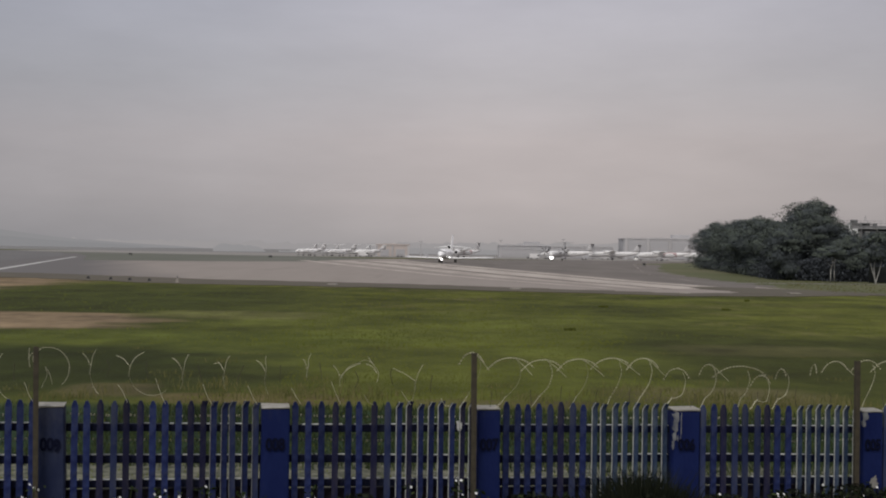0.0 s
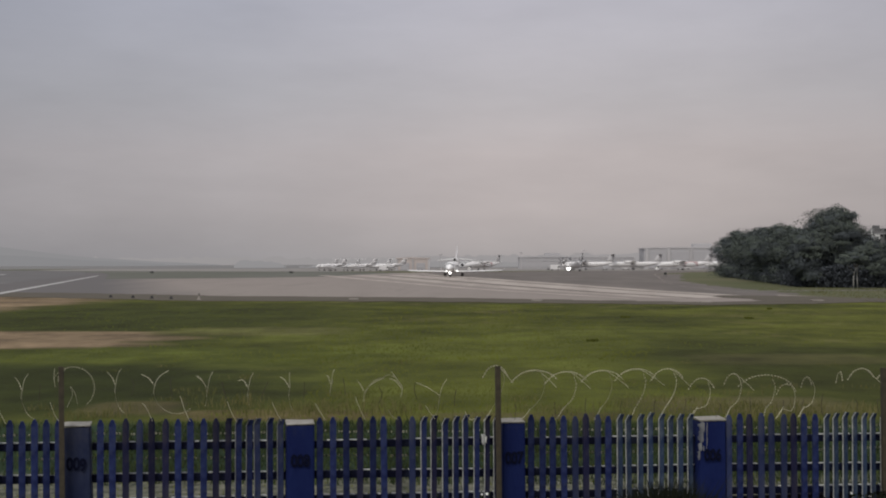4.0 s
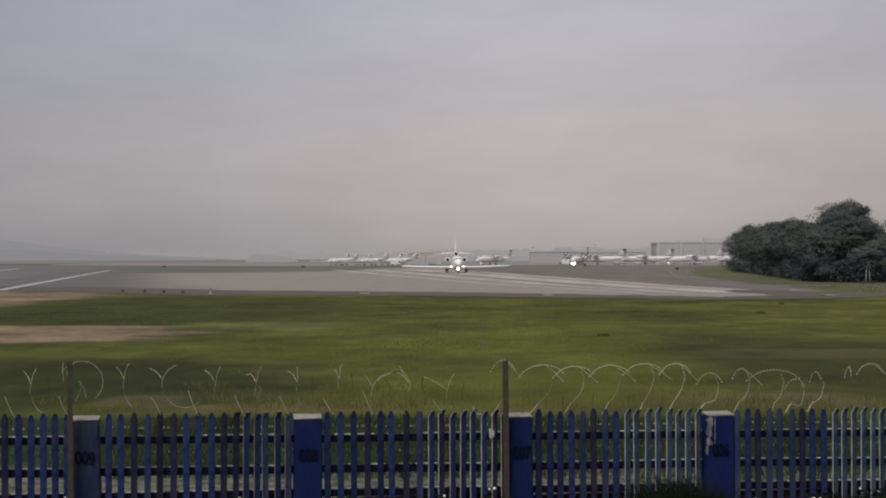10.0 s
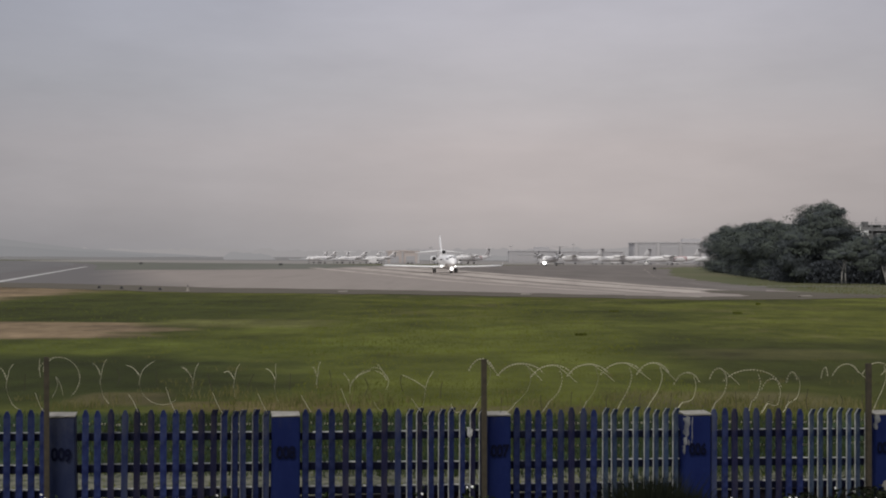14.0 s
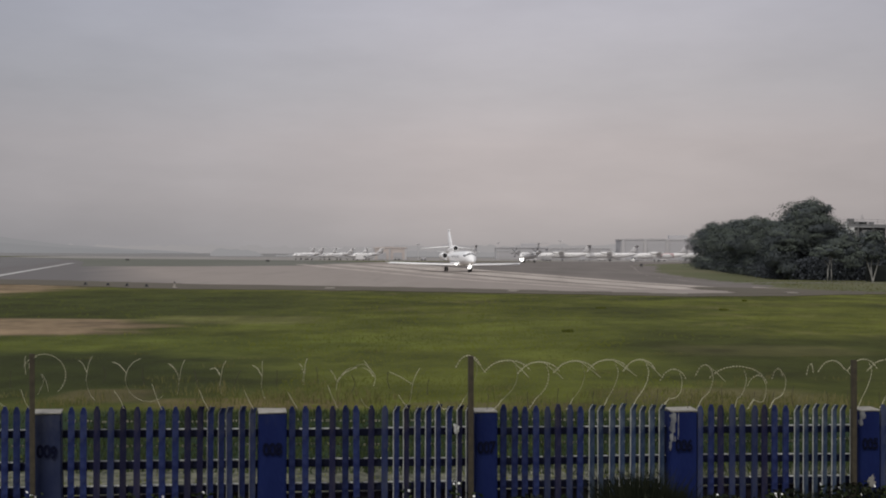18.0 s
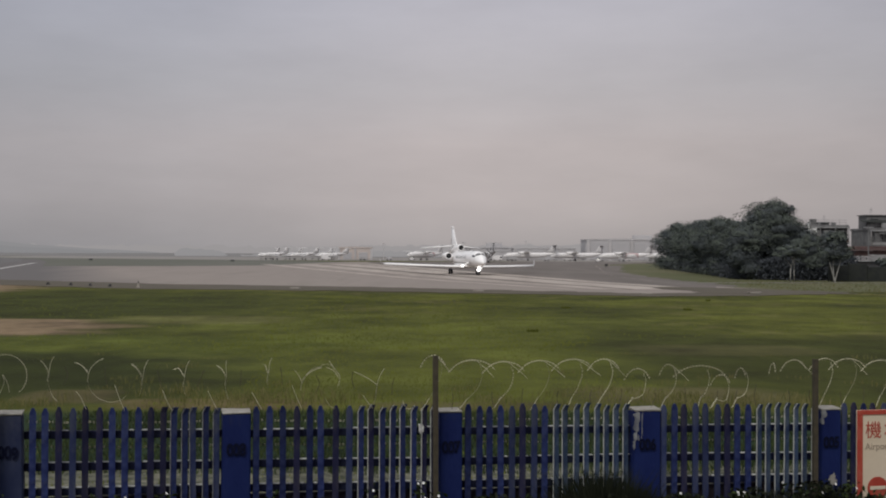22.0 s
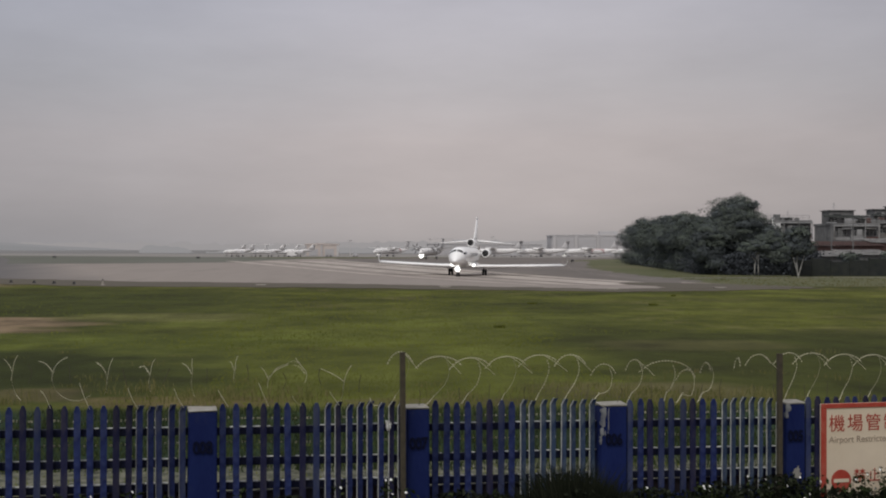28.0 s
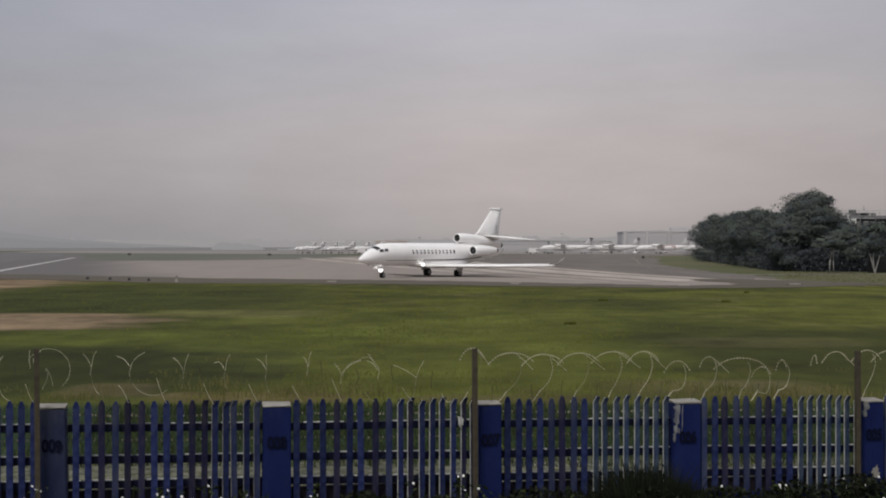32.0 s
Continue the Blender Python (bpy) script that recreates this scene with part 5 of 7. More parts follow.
        rod(bm, (0, s * 2.23 - .3, .42), (0, s * 2.23 + .3, .42), .06, .06, 8)
        gear = part("main_gear", bm, STEEL, t, "metal main landing gear")
        wheel_pair(gear, 0, s * 2.23, .42, .24, .19)
        bm = bmesh.new()
        box(bm, (.1, s * 2.62, 1.0), (.95, .03, .75), .01)
        part("gear_door", bm, JET_WHITE, t, "open white gear door", pose(0, 0, 0))
    # fin, centre engine and its duct
    bm = bmesh.new()
    loft(bm, [foil((-4.6, 0, 4.2), (-10.3, 0, 4.0), (0, .20, 0)), foil((-6.2, 0, 5.0), (-10.25, 0, 5.0), (0, .17, 0)), foil((-8.75, 0, 7.62), (-10.75, 0, 7.67), (0, .10, 0))])
    fin = part("fin", bm, JET_WHITE, t, "tall white fin", None, True)
    bm = bmesh.new()
    loft(bm, [oval(x, 0, 7.77, ry, rz, 12) for x, ry, rz in ((-8.45, .03, .03), (-8.8, .13, .11), (-10.4, .15, .12), (-11.0, .04, .04))])
    part("fin_cap", bm, JET_WHITE, fin, "", None, True)
    bm = bmesh.new()
    for sy in (.165, -.165):
        loft(bm, [[(-9.75 + dx, sy * (1 + .02 * k), z) for dx, k in ((z * .22 - 1.1, 0), (z * .22 - 1.18, 0), (z * .22 - 1.18, 1), (z * .22 - 1.1, 1))] for z in (4.9, 5.9)])
    part("tail_stripe", bm, JET_GREY, fin, "slim grey stripe")
    bm = bmesh.new()
    loft(bm, [oval(x, 0, z, r, r, 22) for x, z, r in ((-2.95, 4.42, .38), (-2.5, 4.43, .42), (-2.42, 4.43, .48), (-2.55, 4.43, .54), (-3.4, 4.42, .58), (-5.2, 4.32, .58), (-7.0, 4.1, .62), (-8.6, 3.85, .60), (-10.2, 3.65, .46))], True, False)
    ce = part("centre_engine", bm, JET_WHITE, t, "white intake duct above the rear fuselage", None, True)
    bm = bmesh.new()
    loft(bm, [oval(-2.54, 0, 4.43, .425, .425, 20), oval(-3.1, 0, 4.42, .38, .38, 20)])
    part("intake", bm, INTAKE, ce, "dark intake")
    bm = bmesh.new()
    loft(bm, [[(x, sy * w, z) for z, w in ((3.6, .62), (4.15, .42))] + [(x, -sy * w, z) for z, w in ((4.15, .42), (3.6, .62))] for x, sy in ((-3.2, .75), (-5.5, 1.0), (-9.0, .9))])
    part("duct_fairing", bm, JET_WHITE, ce, "", None, True)
    bm = bmesh.new()
    loft(bm, [oval(-10.1, 0, 3.62, .43, .43, 18), oval(-10.75, 0, 3.60, .30, .30, 18)])
    part("exhaust", bm, HOT_METAL, ce, "grey metal exhaust")
    # nose gear
    bm = bmesh.new()
    rod(bm, (10.1, 0, 1.6), (9.97, 0, .3), .07, .06, 10)
    rod(bm, (10.9, 0, 1.5), (10.05, 0, .8), .035, .035, 8)
    rod(bm, (9.97, -.17, .29), (9.97, .17, .29), .045, .045, 8)
    ng = part("nose_gear", bm, STEEL, t, "metal nose gear")
    wheel_pair(ng, 9.97, 0, .29, .15, .13)
    for z in (.95,):
        bm = bmesh.new()
        loft(bm, [oval(x, 0, z, r, r, 20) for x, r in ((10.24, .14), (10.25, .29), (10.262, .32), (10.272, .24))])
        part("taxi_light", bm, LAMP, ng, "lit taxi light on the nose leg", None, True)
        bm = bmesh.new()
        loft(bm, [oval(x, 0, z, r, r, 16) for x, r in ((10.05, .06), (10.14, .10), (10.235, .14))])
        part("lamp_housing", bm, STEEL, ng, "metal lamp housing", None, True)
    bm = bmesh.new()
    for sy in (.3, -.3):
        box(bm, (10.6, sy, 1.12), (1.0, .02, .34), .005)
    part("nose_gear_door", bm, JET_WHITE, t)
    bm = bmesh.new()
    box(bm, (12.2, 0, 1.42), (.12, .05, .22), .01)
    part("probe", bm, JET_GREY, t, "dark aerial under the nose")
    # cabin windows
    for s in (1, -1):
        for k in range(12):
            x = 6.4 - .632 * k
            bm = bmesh.new()
            ring = [(.155 * math.copysign(abs(math.cos(a)) ** .6, math.cos(a)), .21 * math.copysign(abs(math.sin(a)) ** .6, math.sin(a))) for a in [2 * math.pi * i / 12 for i in range(12)]]
            z0 = 2.86
            def skin(z):
                return s * (1.25 * math.sqrt(max(0, 1 - ((z - 2.57) / 1.27) ** 2)) + .006)
            bm.faces.new([bm.verts.new((x + a, skin(z0 + b), z0 + b)) for a, b in ring])
            part("cabin_window", bm, DARK_GLASS, t, "dark oval cabin window")
        # cheat line
        bm = bmesh.new()
        xs = [12.2, 11.2, 10.4, 9.4, 8.0, 4.0, 0.0, -2.5, -4.5, -6.0]
        prof = {12.2: (2.24, .76, .74), 11.2: (2.45, 1.04, 1.06), 10.4: (2.54, 1.16, 1.21), 9.4: (2.57, 1.23, 1.26), -2.5: (2.60, 1.22, 1.24), -4.5: (2.64, 1.10, 1.15), -6.0: (2.71, .93, 1.03)}
        rows_ = []
        for x in xs[2:]:
            cz, ry, rz = prof.get(x, (2.57, 1.25, 1.27))
            zz = 1.93 if x > -2 else 1.93 + (-2 - x) * .07
            row = []
            hw = .022 if x > 6 else .045 if x > 2 else .065
            for z in (zz - hw, zz + hw):
                row.append((x, s * (ry * math.sqrt(max(.02, 1 - ((z - cz) / rz) ** 2)) + .008), z))
            rows_.append(row)
        loft(bm, rows_, False, False)
        part("cheat_line", bm, JET_LINE, t, "dark line along the fuselage")
        # flight deck windows
        for k, (xa, xb, za, zb) in enumerate(((11.42, 10.86, 2.84, 3.16), (10.78, 10.26, 2.90, 3.22))):
            bm = bmesh.new()
            pts = []
            for x, z in ((xa, za), (xb, za + .02), (xb - .05, zb), ((xa + xb) / 2 + .12, zb - .02)):
                i = min(len(R) - 2, max(0, next(j for j in range(len(R) - 1) if R[j][0][0] >= x >= R[j + 1][0][0])))
                f = (R[i][0][0] - x) / (R[i][0][0] - R[i + 1][0][0])
                ry = R[i][0][1] + (R[i + 1][0][1] - R[i][0][1]) * f
                cz = R[i][0][2] + (R[i + 1][0][2] - R[i][0][2]) * f
                rz = (R[i][7][2] - R[i][0][2]) + ((R[i + 1][7][2] - R[i + 1][0][2]) - (R[i][7][2] - R[i][0][2])) * f
                pts.append((x + .01, s * (ry * math.sqrt(max(.02, 1 - min(.98, ((z - cz) / rz) ** 2))) + .02), z + .012))
            bm.faces.new([bm.verts.new(p) for p in pts])
            part("flight_deck_window", bm, DARK_GLASS, t, "dark flight deck window")
        bm = bmesh.new()

        def crown(x, y):
            i = next(j for j in range(len(R) - 1) if R[j][0][0] >= x >= R[j + 1][0][0])
            f = (R[i][0][0] - x) / (R[i][0][0] - R[i + 1][0][0])
            ry = R[i][0][1] + (R[i + 1][0][1] - R[i][0][1]) * f
            cz = R[i][0][2] + (R[i + 1][0][2] - R[i][0][2]) * f
            rz = (R[i][7][2] - R[i][0][2]) * (1 - f) + (R[i + 1][7][2] - R[i + 1][0][2]) * f
            return cz + rz * math.sqrt(max(0, 1 - (y / ry) ** 2)) + .03
        nx, ny = 4, 4
        gr = [[bm.verts.new((11.70 - .44 * i / nx - .16 * (j / ny) ** 2, s * (.05 + .68 * j / ny), crown(11.70 - .44 * i / nx - .16 * (j / ny) ** 2, .05 + .68 * j / ny))) for j in range(ny + 1)] for i in range(nx + 1)]
        for i in range(nx):
            for j in range(ny):
                bm.faces.new((gr[i][j], gr[i + 1][j], gr[i + 1][j + 1], gr[i][j + 1]))
        part("windscreen", bm, DARK_GLASS, t, "dark windscreen half")
    # the airframe sits low over its wheels
    for ob in t.children_recursive:
        if ob.name.split(".")[0] not in ("main_gear", "gear_door", "nose_gear", "nose_gear_door", "wheel", "rim", "taxi_light", "lamp_housing", "fin", "fin_cap", "tail_stripe"):
            for v in ob.data.vertices:
                v.co.z *= .97
    return t


JET = business_jet()

# ================= turboprop airliners =================
def airliner(lit, tail_mat, band):
    t = thing("turboprop_airliner", pose(0, 0, 0), "white high-wing turboprop airliner" + (" taxiing with its nose lights on" if lit else " parked on the apron"), "aircraft",
              "" if lit else "airliners on the apron")
    bm = bmesh.new()
    loft(bm, [oval(x, 0, z, ry, rz, 18) for x, z, ry, rz in ((11.4, 2.1, .05, .05), (11.1, 2.15, .45, .4), (10.3, 2.3, .9, .85), (9.2, 2.5, 1.22, 1.2), (7.6, 2.55, 1.35, 1.33), (-4.5, 2.55, 1.35, 1.33),
                                                             (-8.5, 2.9, 1.0, 1.0), (-12.0, 3.35, .45, .5), (-14.2, 3.6, .1, .15))])
    part("fuselage", bm, LINER_WHITE, t, "", None, True)
    for s in (1, -1):
        bm = bmesh.new()
        loft(bm, [foil((1.6, 0, 4.05), (-1.0, 0, 4.0), (0, 0, .25)), foil((1.55, s * 5, 4.05), (-.95, s * 5, 4.0), (0, 0, .22)), foil((.9, s * 13.5, 4.25), (-.6, s * 13.5, 4.22), (0, 0, .09))])
        wing = part("wing", bm, LINER_GREY if lit else LINER_WHITE, t, "", None, True)
        bm = bmesh.new()
        loft(bm, [oval(x, s * 4.05, z, ry, rz, 14) for x, z, ry, rz in ((4.3, 3.75, .2, .2), (4.0, 3.75, .42, .5), (2.6, 3.7, .52, .68), (.2, 3.75, .5, .6), (-2.4, 3.9, .15, .15))])
        part("engine", bm, LINER_WHITE, wing, "white engine nacelle", None, True)
        bm = bmesh.new()
        for k in range(6):
            a = k * math.pi / 3 + .3
            d = Vector((0, math.cos(a), math.sin(a)))
            c = Vector((4.35, s * 4.05, 3.75))
            e = Vector((0, -d.z, d.y))
            bm.faces.new([bm.verts.new(c + d * r + e * w + Vector((q, 0, 0))) for r, w, q in ((.25, .08, .03), (1.2, .17, .05), (1.9, .10, .03), (1.96, -.06, -.02), (1.2, -.13, -.05), (.25, -.08, -.03))])
        part("propeller", bm, INTAKE if lit else LINER_GREY, wing, "six-bladed propeller")
        bm = bmesh.new()
        rod(bm, (4.2, s * 4.05, 3.75), (4.75, s * 4.05, 3.75), .26, .05, 10)
        part("spinner", bm, LINER_WHITE, wing)
        bm = bmesh.new()
        rod(bm, (-.3, s * 1.4, 1.5), (-.3, s * 2.0, .45), .12, .1, 8)
        gear = part("main_gear", bm, STEEL, t)
        wheel_pair(gear, -.3, s * 2.0, .42, .26, .2)
        bm = bmesh.new()
        loft(bm, [foil((-12.0, 0, 7.35), (-14.0, 0, 7.35), (0, 0, .14)), foil((-12.6, s * 3.65, 7.4), (-13.8, s * 3.65, 7.4), (0, 0, .07))])
        part("stabiliser", bm, LINER_GREY if lit else tail_mat, t, "", None, True)
        for k in range(14):
            bm = bmesh.new()
            box(bm, (7.2 - .98 * k, s * 1.325, 2.85), (.30, .03, .36), .01)
            part("cabin_window", bm, DARK_GLASS, t)
    bm = bmesh.new()
    loft(bm, [foil((-7.0, 0, 3.7), (-13.2, 0, 3.7), (0, .12, 0)), foil((-10.2, 0, 4.6), (-13.4, 0, 4.6), (0, .17, 0)), foil((-11.9, 0, 7.45), (-14.0, 0, 7.45), (0, .11, 0))])
    part("fin", bm, tail_mat, t, "haze-toned fin with the tailplane on top", None, True)
    bm = bmesh.new()
    box(bm, (11.02 - .9, 0, 2.95), (.5, 1.5, .34), .08)
    part("windscreen", bm, DARK_GLASS, t)
    if band:
        bm = bmesh.new()
        loft(bm, [oval(x, 0, 2.55, 1.362, 1.342, 18) for x in (-1.0, -7.0)], True, False)
        for v in bm.verts:
            if v.co.x < -5:
                v.co.y *= .87
                v.co.z = 2.78 + (v.co.z - 2.55) * .86
        part("colour_band", bm, LINER_RED, t, "pale rose band round the rear fuselage")
    bm = bmesh.new()
    rod(bm, (9.4, 0, 1.6), (9.4, 0, .3), .08, .06, 8)
    ng = part("nose_gear", bm, STEEL, t)
    wheel_pair(ng, 9.4, 0, .28, .16, .14)
    if lit:
        bm = bmesh.new()
        loft(bm, [oval(x, 0, 1.25, r, r, 16) for x, r in ((9.5, .3), (9.7, .78), (9.95, .82), (10.05, .6))])
        part("taxi_light", bm, LAMP, t, "lit nose lights", None, True)
    return t


FOLLOWER = airliner(True, LINER_DARK, False)
# parked fins and tailplanes take the haze tone, close to the sky
parked = airliner(False, BLOCK_PALE, False)
parked.matrix_basis = pose(57, 600, 0, 0, 0, 174)
copy_thing(parked, pose(80, 604, 0, 0, 0, 178))
copy_thing(parked, pose(126, 606, 0, 0, 0, 176))
parked_b = airliner(False, BLOCK_PALE, True)
parked_b.matrix_basis = pose(101, 590, 0, 0, 0, 177)
copy_thing(parked_b, pose(8, 612, 0, 0, 0, 226))
copy_thing(parked, pose(150, 610, 0, 0, 0, 178))


# ================= small private jets on the apron =================
def small_jet(m):
    t = thing("parked_jet", m, "small white private jet parked on the apron", "aircraft", "private jets on the apron")
    bm = bmesh.new()
    loft(bm, [oval(x, 0, z, r, r, 14) for x, z, r in ((7, 1.9, .05), (6.4, 2, .5), (5, 2.2, .95), (0, 2.2, 1.0), (-4, 2.5, .75), (-8, 2.9, .15))])
    part("fuselage", bm, LINER_WHITE, t, "", None, True)
    for s in (1, -1):
        bm = bmesh.new()
        loft(bm, [foil((2.4, s * .8, 1.5), (-1.6, s * .8, 1.5), (0, 0, .18)), foil((-1.2, s * 8, 1.9), (-2.4, s * 8, 1.9), (0, 0, .06))])
        part("wing", bm, LINER_WHITE, t, "", None, True)
        bm = bmesh.new()
        loft(bm, [oval(x, s * 1.5, 2.9, r, r, 12) for x, r in ((-2.2, .42), (-2.6, .52), (-4.4, .48), (-5.2, .3))])
        part("engine", bm, LINER_WHITE, t, "", None, True)
        bm = bmesh.new()
        loft(bm, [foil((-7.4, 0, 5.4), (-9, 0, 5.4), (0, 0, .1)), foil((-8.4, s * 3.2, 5.5), (-9.4, s * 3.2, 5.5), (0, 0, .05))])
        part("stabiliser", bm, LINER_WHITE, t, "", None, True)
        bm = bmesh.new()
        rod(bm, (-.6, s * 1.5, 1.5), (-.6, s * 1.5, .3), .08, .08, 8)
        g = part("main_gear", bm, STEEL, t)
        wheel_pair(g, -.6, s * 1.5, .32, .2, .14)
    bm = bmesh.new()
    loft(bm, [foil((-4.6, 0, 3.0), (-8.6, 0, 3.0), (0, .12, 0)), foil((-7.4, 0, 5.6), (-9.1, 0, 5.6), (0, .07, 0))])
    part("fin", bm, LINER_WHITE, t, "", None, True)
    bm = bmesh.new()
    rod(bm, (4.9, 0, 1.5), (4.9, 0, .25), .06, .06, 8)
    g = part("nose_gear", bm, STEEL, t)
    wheel_pair(g, 4.9, 0, .25, .14, .12)
    for s in (1, -1):
        bm = bmesh.new()
        box(bm, (5.1, s * .62, 2.6), (.7, .3, .3), .05)
        part("windscreen", bm, DARK_GLASS, t)
        for k in range(6):
            bm = bmesh.new()
            box(bm, (3.4 - .8 * k, s * .93, 2.5), (.36, .05, .32), .02)
            part("cabin_window", bm, DARK_GLASS, t)
    return t


sj = small_jet(pose(-61, 585, 0, 0, 0, 226))
for m in (pose(-54, 596, 0, 0, 0, 128), pose(-48, 588, 0, 0, 0, 216), pose(-41, 600, 0, 0, 0, 140), pose(-66, 604, 0, 0, 0, 236), pose(-35, 592, 0, 0, 0, 208)):
    copy_thing(sj, m)


# ================= far buildings =================
def hangar(x, y, w, d, h, bays, turn=0.0, pale=False, label="long pale hangar with dark open bays"):
    t = thing("hangar", pose(x, y, 0, 0, 0, turn), label, "building", "buildings behind the apron")
    bm = bmesh.new()
    box(bm, (0, d / 2 + .6, h / 2), (w, d, h), .1)
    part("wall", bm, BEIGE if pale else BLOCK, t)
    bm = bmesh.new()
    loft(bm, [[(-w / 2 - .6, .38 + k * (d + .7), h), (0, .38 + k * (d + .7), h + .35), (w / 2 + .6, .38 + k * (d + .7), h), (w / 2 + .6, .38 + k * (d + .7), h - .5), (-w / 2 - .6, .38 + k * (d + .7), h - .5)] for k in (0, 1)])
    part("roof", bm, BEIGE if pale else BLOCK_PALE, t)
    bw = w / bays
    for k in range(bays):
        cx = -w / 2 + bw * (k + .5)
        # bay openings are solid boxes in a painted shade tone, not recesses
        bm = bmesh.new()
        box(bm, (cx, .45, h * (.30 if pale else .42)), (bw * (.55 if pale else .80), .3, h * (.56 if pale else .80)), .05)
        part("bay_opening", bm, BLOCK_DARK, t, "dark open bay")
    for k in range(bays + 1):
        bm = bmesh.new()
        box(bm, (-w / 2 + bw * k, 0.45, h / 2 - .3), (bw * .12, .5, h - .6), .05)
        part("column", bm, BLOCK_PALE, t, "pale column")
    return t


def block(x, y, w, d, h, storeys, cols, material, label, turn=0.0, category="building", group="buildings behind the apron"):
    t = thing("far_block", pose(x, y, 0, 0, 0, turn), label, category, group)
    bm = bmesh.new()
    box(bm, (0, d / 2, h / 2), (w, d, h), .1)
    wall = part("wall", bm, material, t)
    bm = bmesh.new()
    box(bm, (0, d / 2, h + .25), (w + .6, d + .6, .5), .08)
    roof = part("roof", bm, material, t)
    bm = bmesh.new()
    box(bm, (w * .15, d / 2, h + 1.6), (w * .3, d * .4, 2.4), .08)
    part("stair_tower", bm, material, roof)
    sh, cw = h / storeys, w / cols
    first = None
    for i in range(storeys):
        for j in range(cols):
            m = pose(-w / 2 + cw * (j + .5), -.03, sh * (i + .55))
            if first is None:
                bm = bmesh.new()
                box(bm, (0, 0, 0), (cw * .56, .16, sh * .46), .03)
                first = part("window", bm, BLOCK_DARK, wall, "dark window", m)
            else:
                same("window", first, wall, m, "dark window")
    return t


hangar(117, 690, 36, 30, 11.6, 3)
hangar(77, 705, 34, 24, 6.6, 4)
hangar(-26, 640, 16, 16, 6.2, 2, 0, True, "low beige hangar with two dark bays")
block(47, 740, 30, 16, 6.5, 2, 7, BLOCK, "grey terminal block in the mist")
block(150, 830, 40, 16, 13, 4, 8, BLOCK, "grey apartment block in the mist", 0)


# backdrop ridges, far beyond everything else; their grey glow stands for mist
def ridge(name, y, x0, x1, tops, material, rough=0.0):
    n = 420
    vs, fs = [], []
    for i in range(n + 1):
        x = x0 + (x1 - x0) * i / n
        f = i / n * (len(tops) - 1)
        k = min(int(f), len(tops) - 2)
        z = tops[k] + (tops[k + 1] - tops[k]) * (f - k) + y / 1300 * (noise.noise(Vector((x * 25 / y, y, 0))) + rough * noise.noise(Vector((x * 70 / y, y, 3))) + rough * noise.noise(Vector((x * 190 / y, y, 5))))
        vs += [(x, y, -20), (x, y, z), (x, y + 260, -20)]
        if i:
            a = 3 * (i - 1)
            fs += [(a, a + 3, a + 4, a + 1), (a + 1, a + 4, a + 5, a + 2)]
    return tagged(mesh_part(name, vs, fs, material), "glowing grey backdrop ridge with the mist in its colour", "hills", "", "structure")


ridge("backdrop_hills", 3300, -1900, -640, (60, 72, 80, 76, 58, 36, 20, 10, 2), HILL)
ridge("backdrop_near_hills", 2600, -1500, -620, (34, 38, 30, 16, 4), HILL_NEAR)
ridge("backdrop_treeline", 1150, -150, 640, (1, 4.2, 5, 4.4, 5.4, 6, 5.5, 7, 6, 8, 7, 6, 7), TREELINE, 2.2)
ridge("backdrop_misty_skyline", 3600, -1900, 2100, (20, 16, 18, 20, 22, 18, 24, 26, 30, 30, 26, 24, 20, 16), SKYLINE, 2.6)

# ================= small airfield things =================
def marker(name, m, parts, label, category, group=""):
    t = thing(name, m, label, category, group)
    for nm, c, s, mt in parts:
        bm = bmesh.new()
        box(bm, c, s, min(s) * .12)
        part(nm, bm, mt, t)
    return t


def cone(m):
    t = thing("marker_cone", m, "white edge marker cone on the grass verge", "marker")
    bm = bmesh.new()
    rod(bm, (0, 0, .04), (0, 0, .42), .16, .06, 12)
    part("cone", bm, PAD, t)
    bm = bmesh.new()
    box(bm, (0, 0, .025), (.5, .5, .05), .01)
    part("base", bm, PAD, t)
    bm = bmesh.new()
    rod(bm, (0, 0, .40), (0, 0, .62), .04, .05, 8)
    part("top", bm, DARK_SIGN, t, "dark top")


cone(pose(-25.2, 120, 0))
for x, y in ((-36.0, 128.5), (-33.2, 126.5), (-30.8, 124.5), (-28.4, 122.4)):
    marker("edge_light", pose(x, y, 0), (("base", (0, 0, .06), (.34, .34, .12), DARK_SIGN), ("lens", (0, 0, .2), (.2, .2, .18), DARK_SIGN)), "dark low taxiway edge light", "edge light", "taxiway edge lights")
for x, y, w in ((-111, 449, 1.2), (-58, 424, 1.2), (50.5, 320, .7)):
    marker("guidance_sign", pose(x, y, 0), (("board", (0, 0, .65), (w, .25, .5), DARK_SIGN), ("leg", (-w * .35, 0, .2), (.1, .1, .4), DARK_SIGN), ("leg", (w * .35, 0, .2), (.1, .1, .4), DARK_SIGN)),
           "dark guidance sign board on the grass", "sign", "airfield guidance signs")
for x, y, w, turn in ((-10.5, 119.4, .8, -8), (6.4, 113.0, .9, -12), (20.3, 107.4, .9, -10), (30.6, 110.8, 1.0, 10)):
    bm = bmesh.new()
    vs = box(bm, (0, 0, .06), (w, .6, .14), .03)
    for v in vs:
        v.co.x += rnd.uniform(-.12, .12)
    tagged(part("concrete_pad", bm, PAD, None, "", pose(x, y, 0, 0, 0, turn)), "pale concrete drain slab at the pavement edge", "concrete slab", "slabs along the pavement edge")


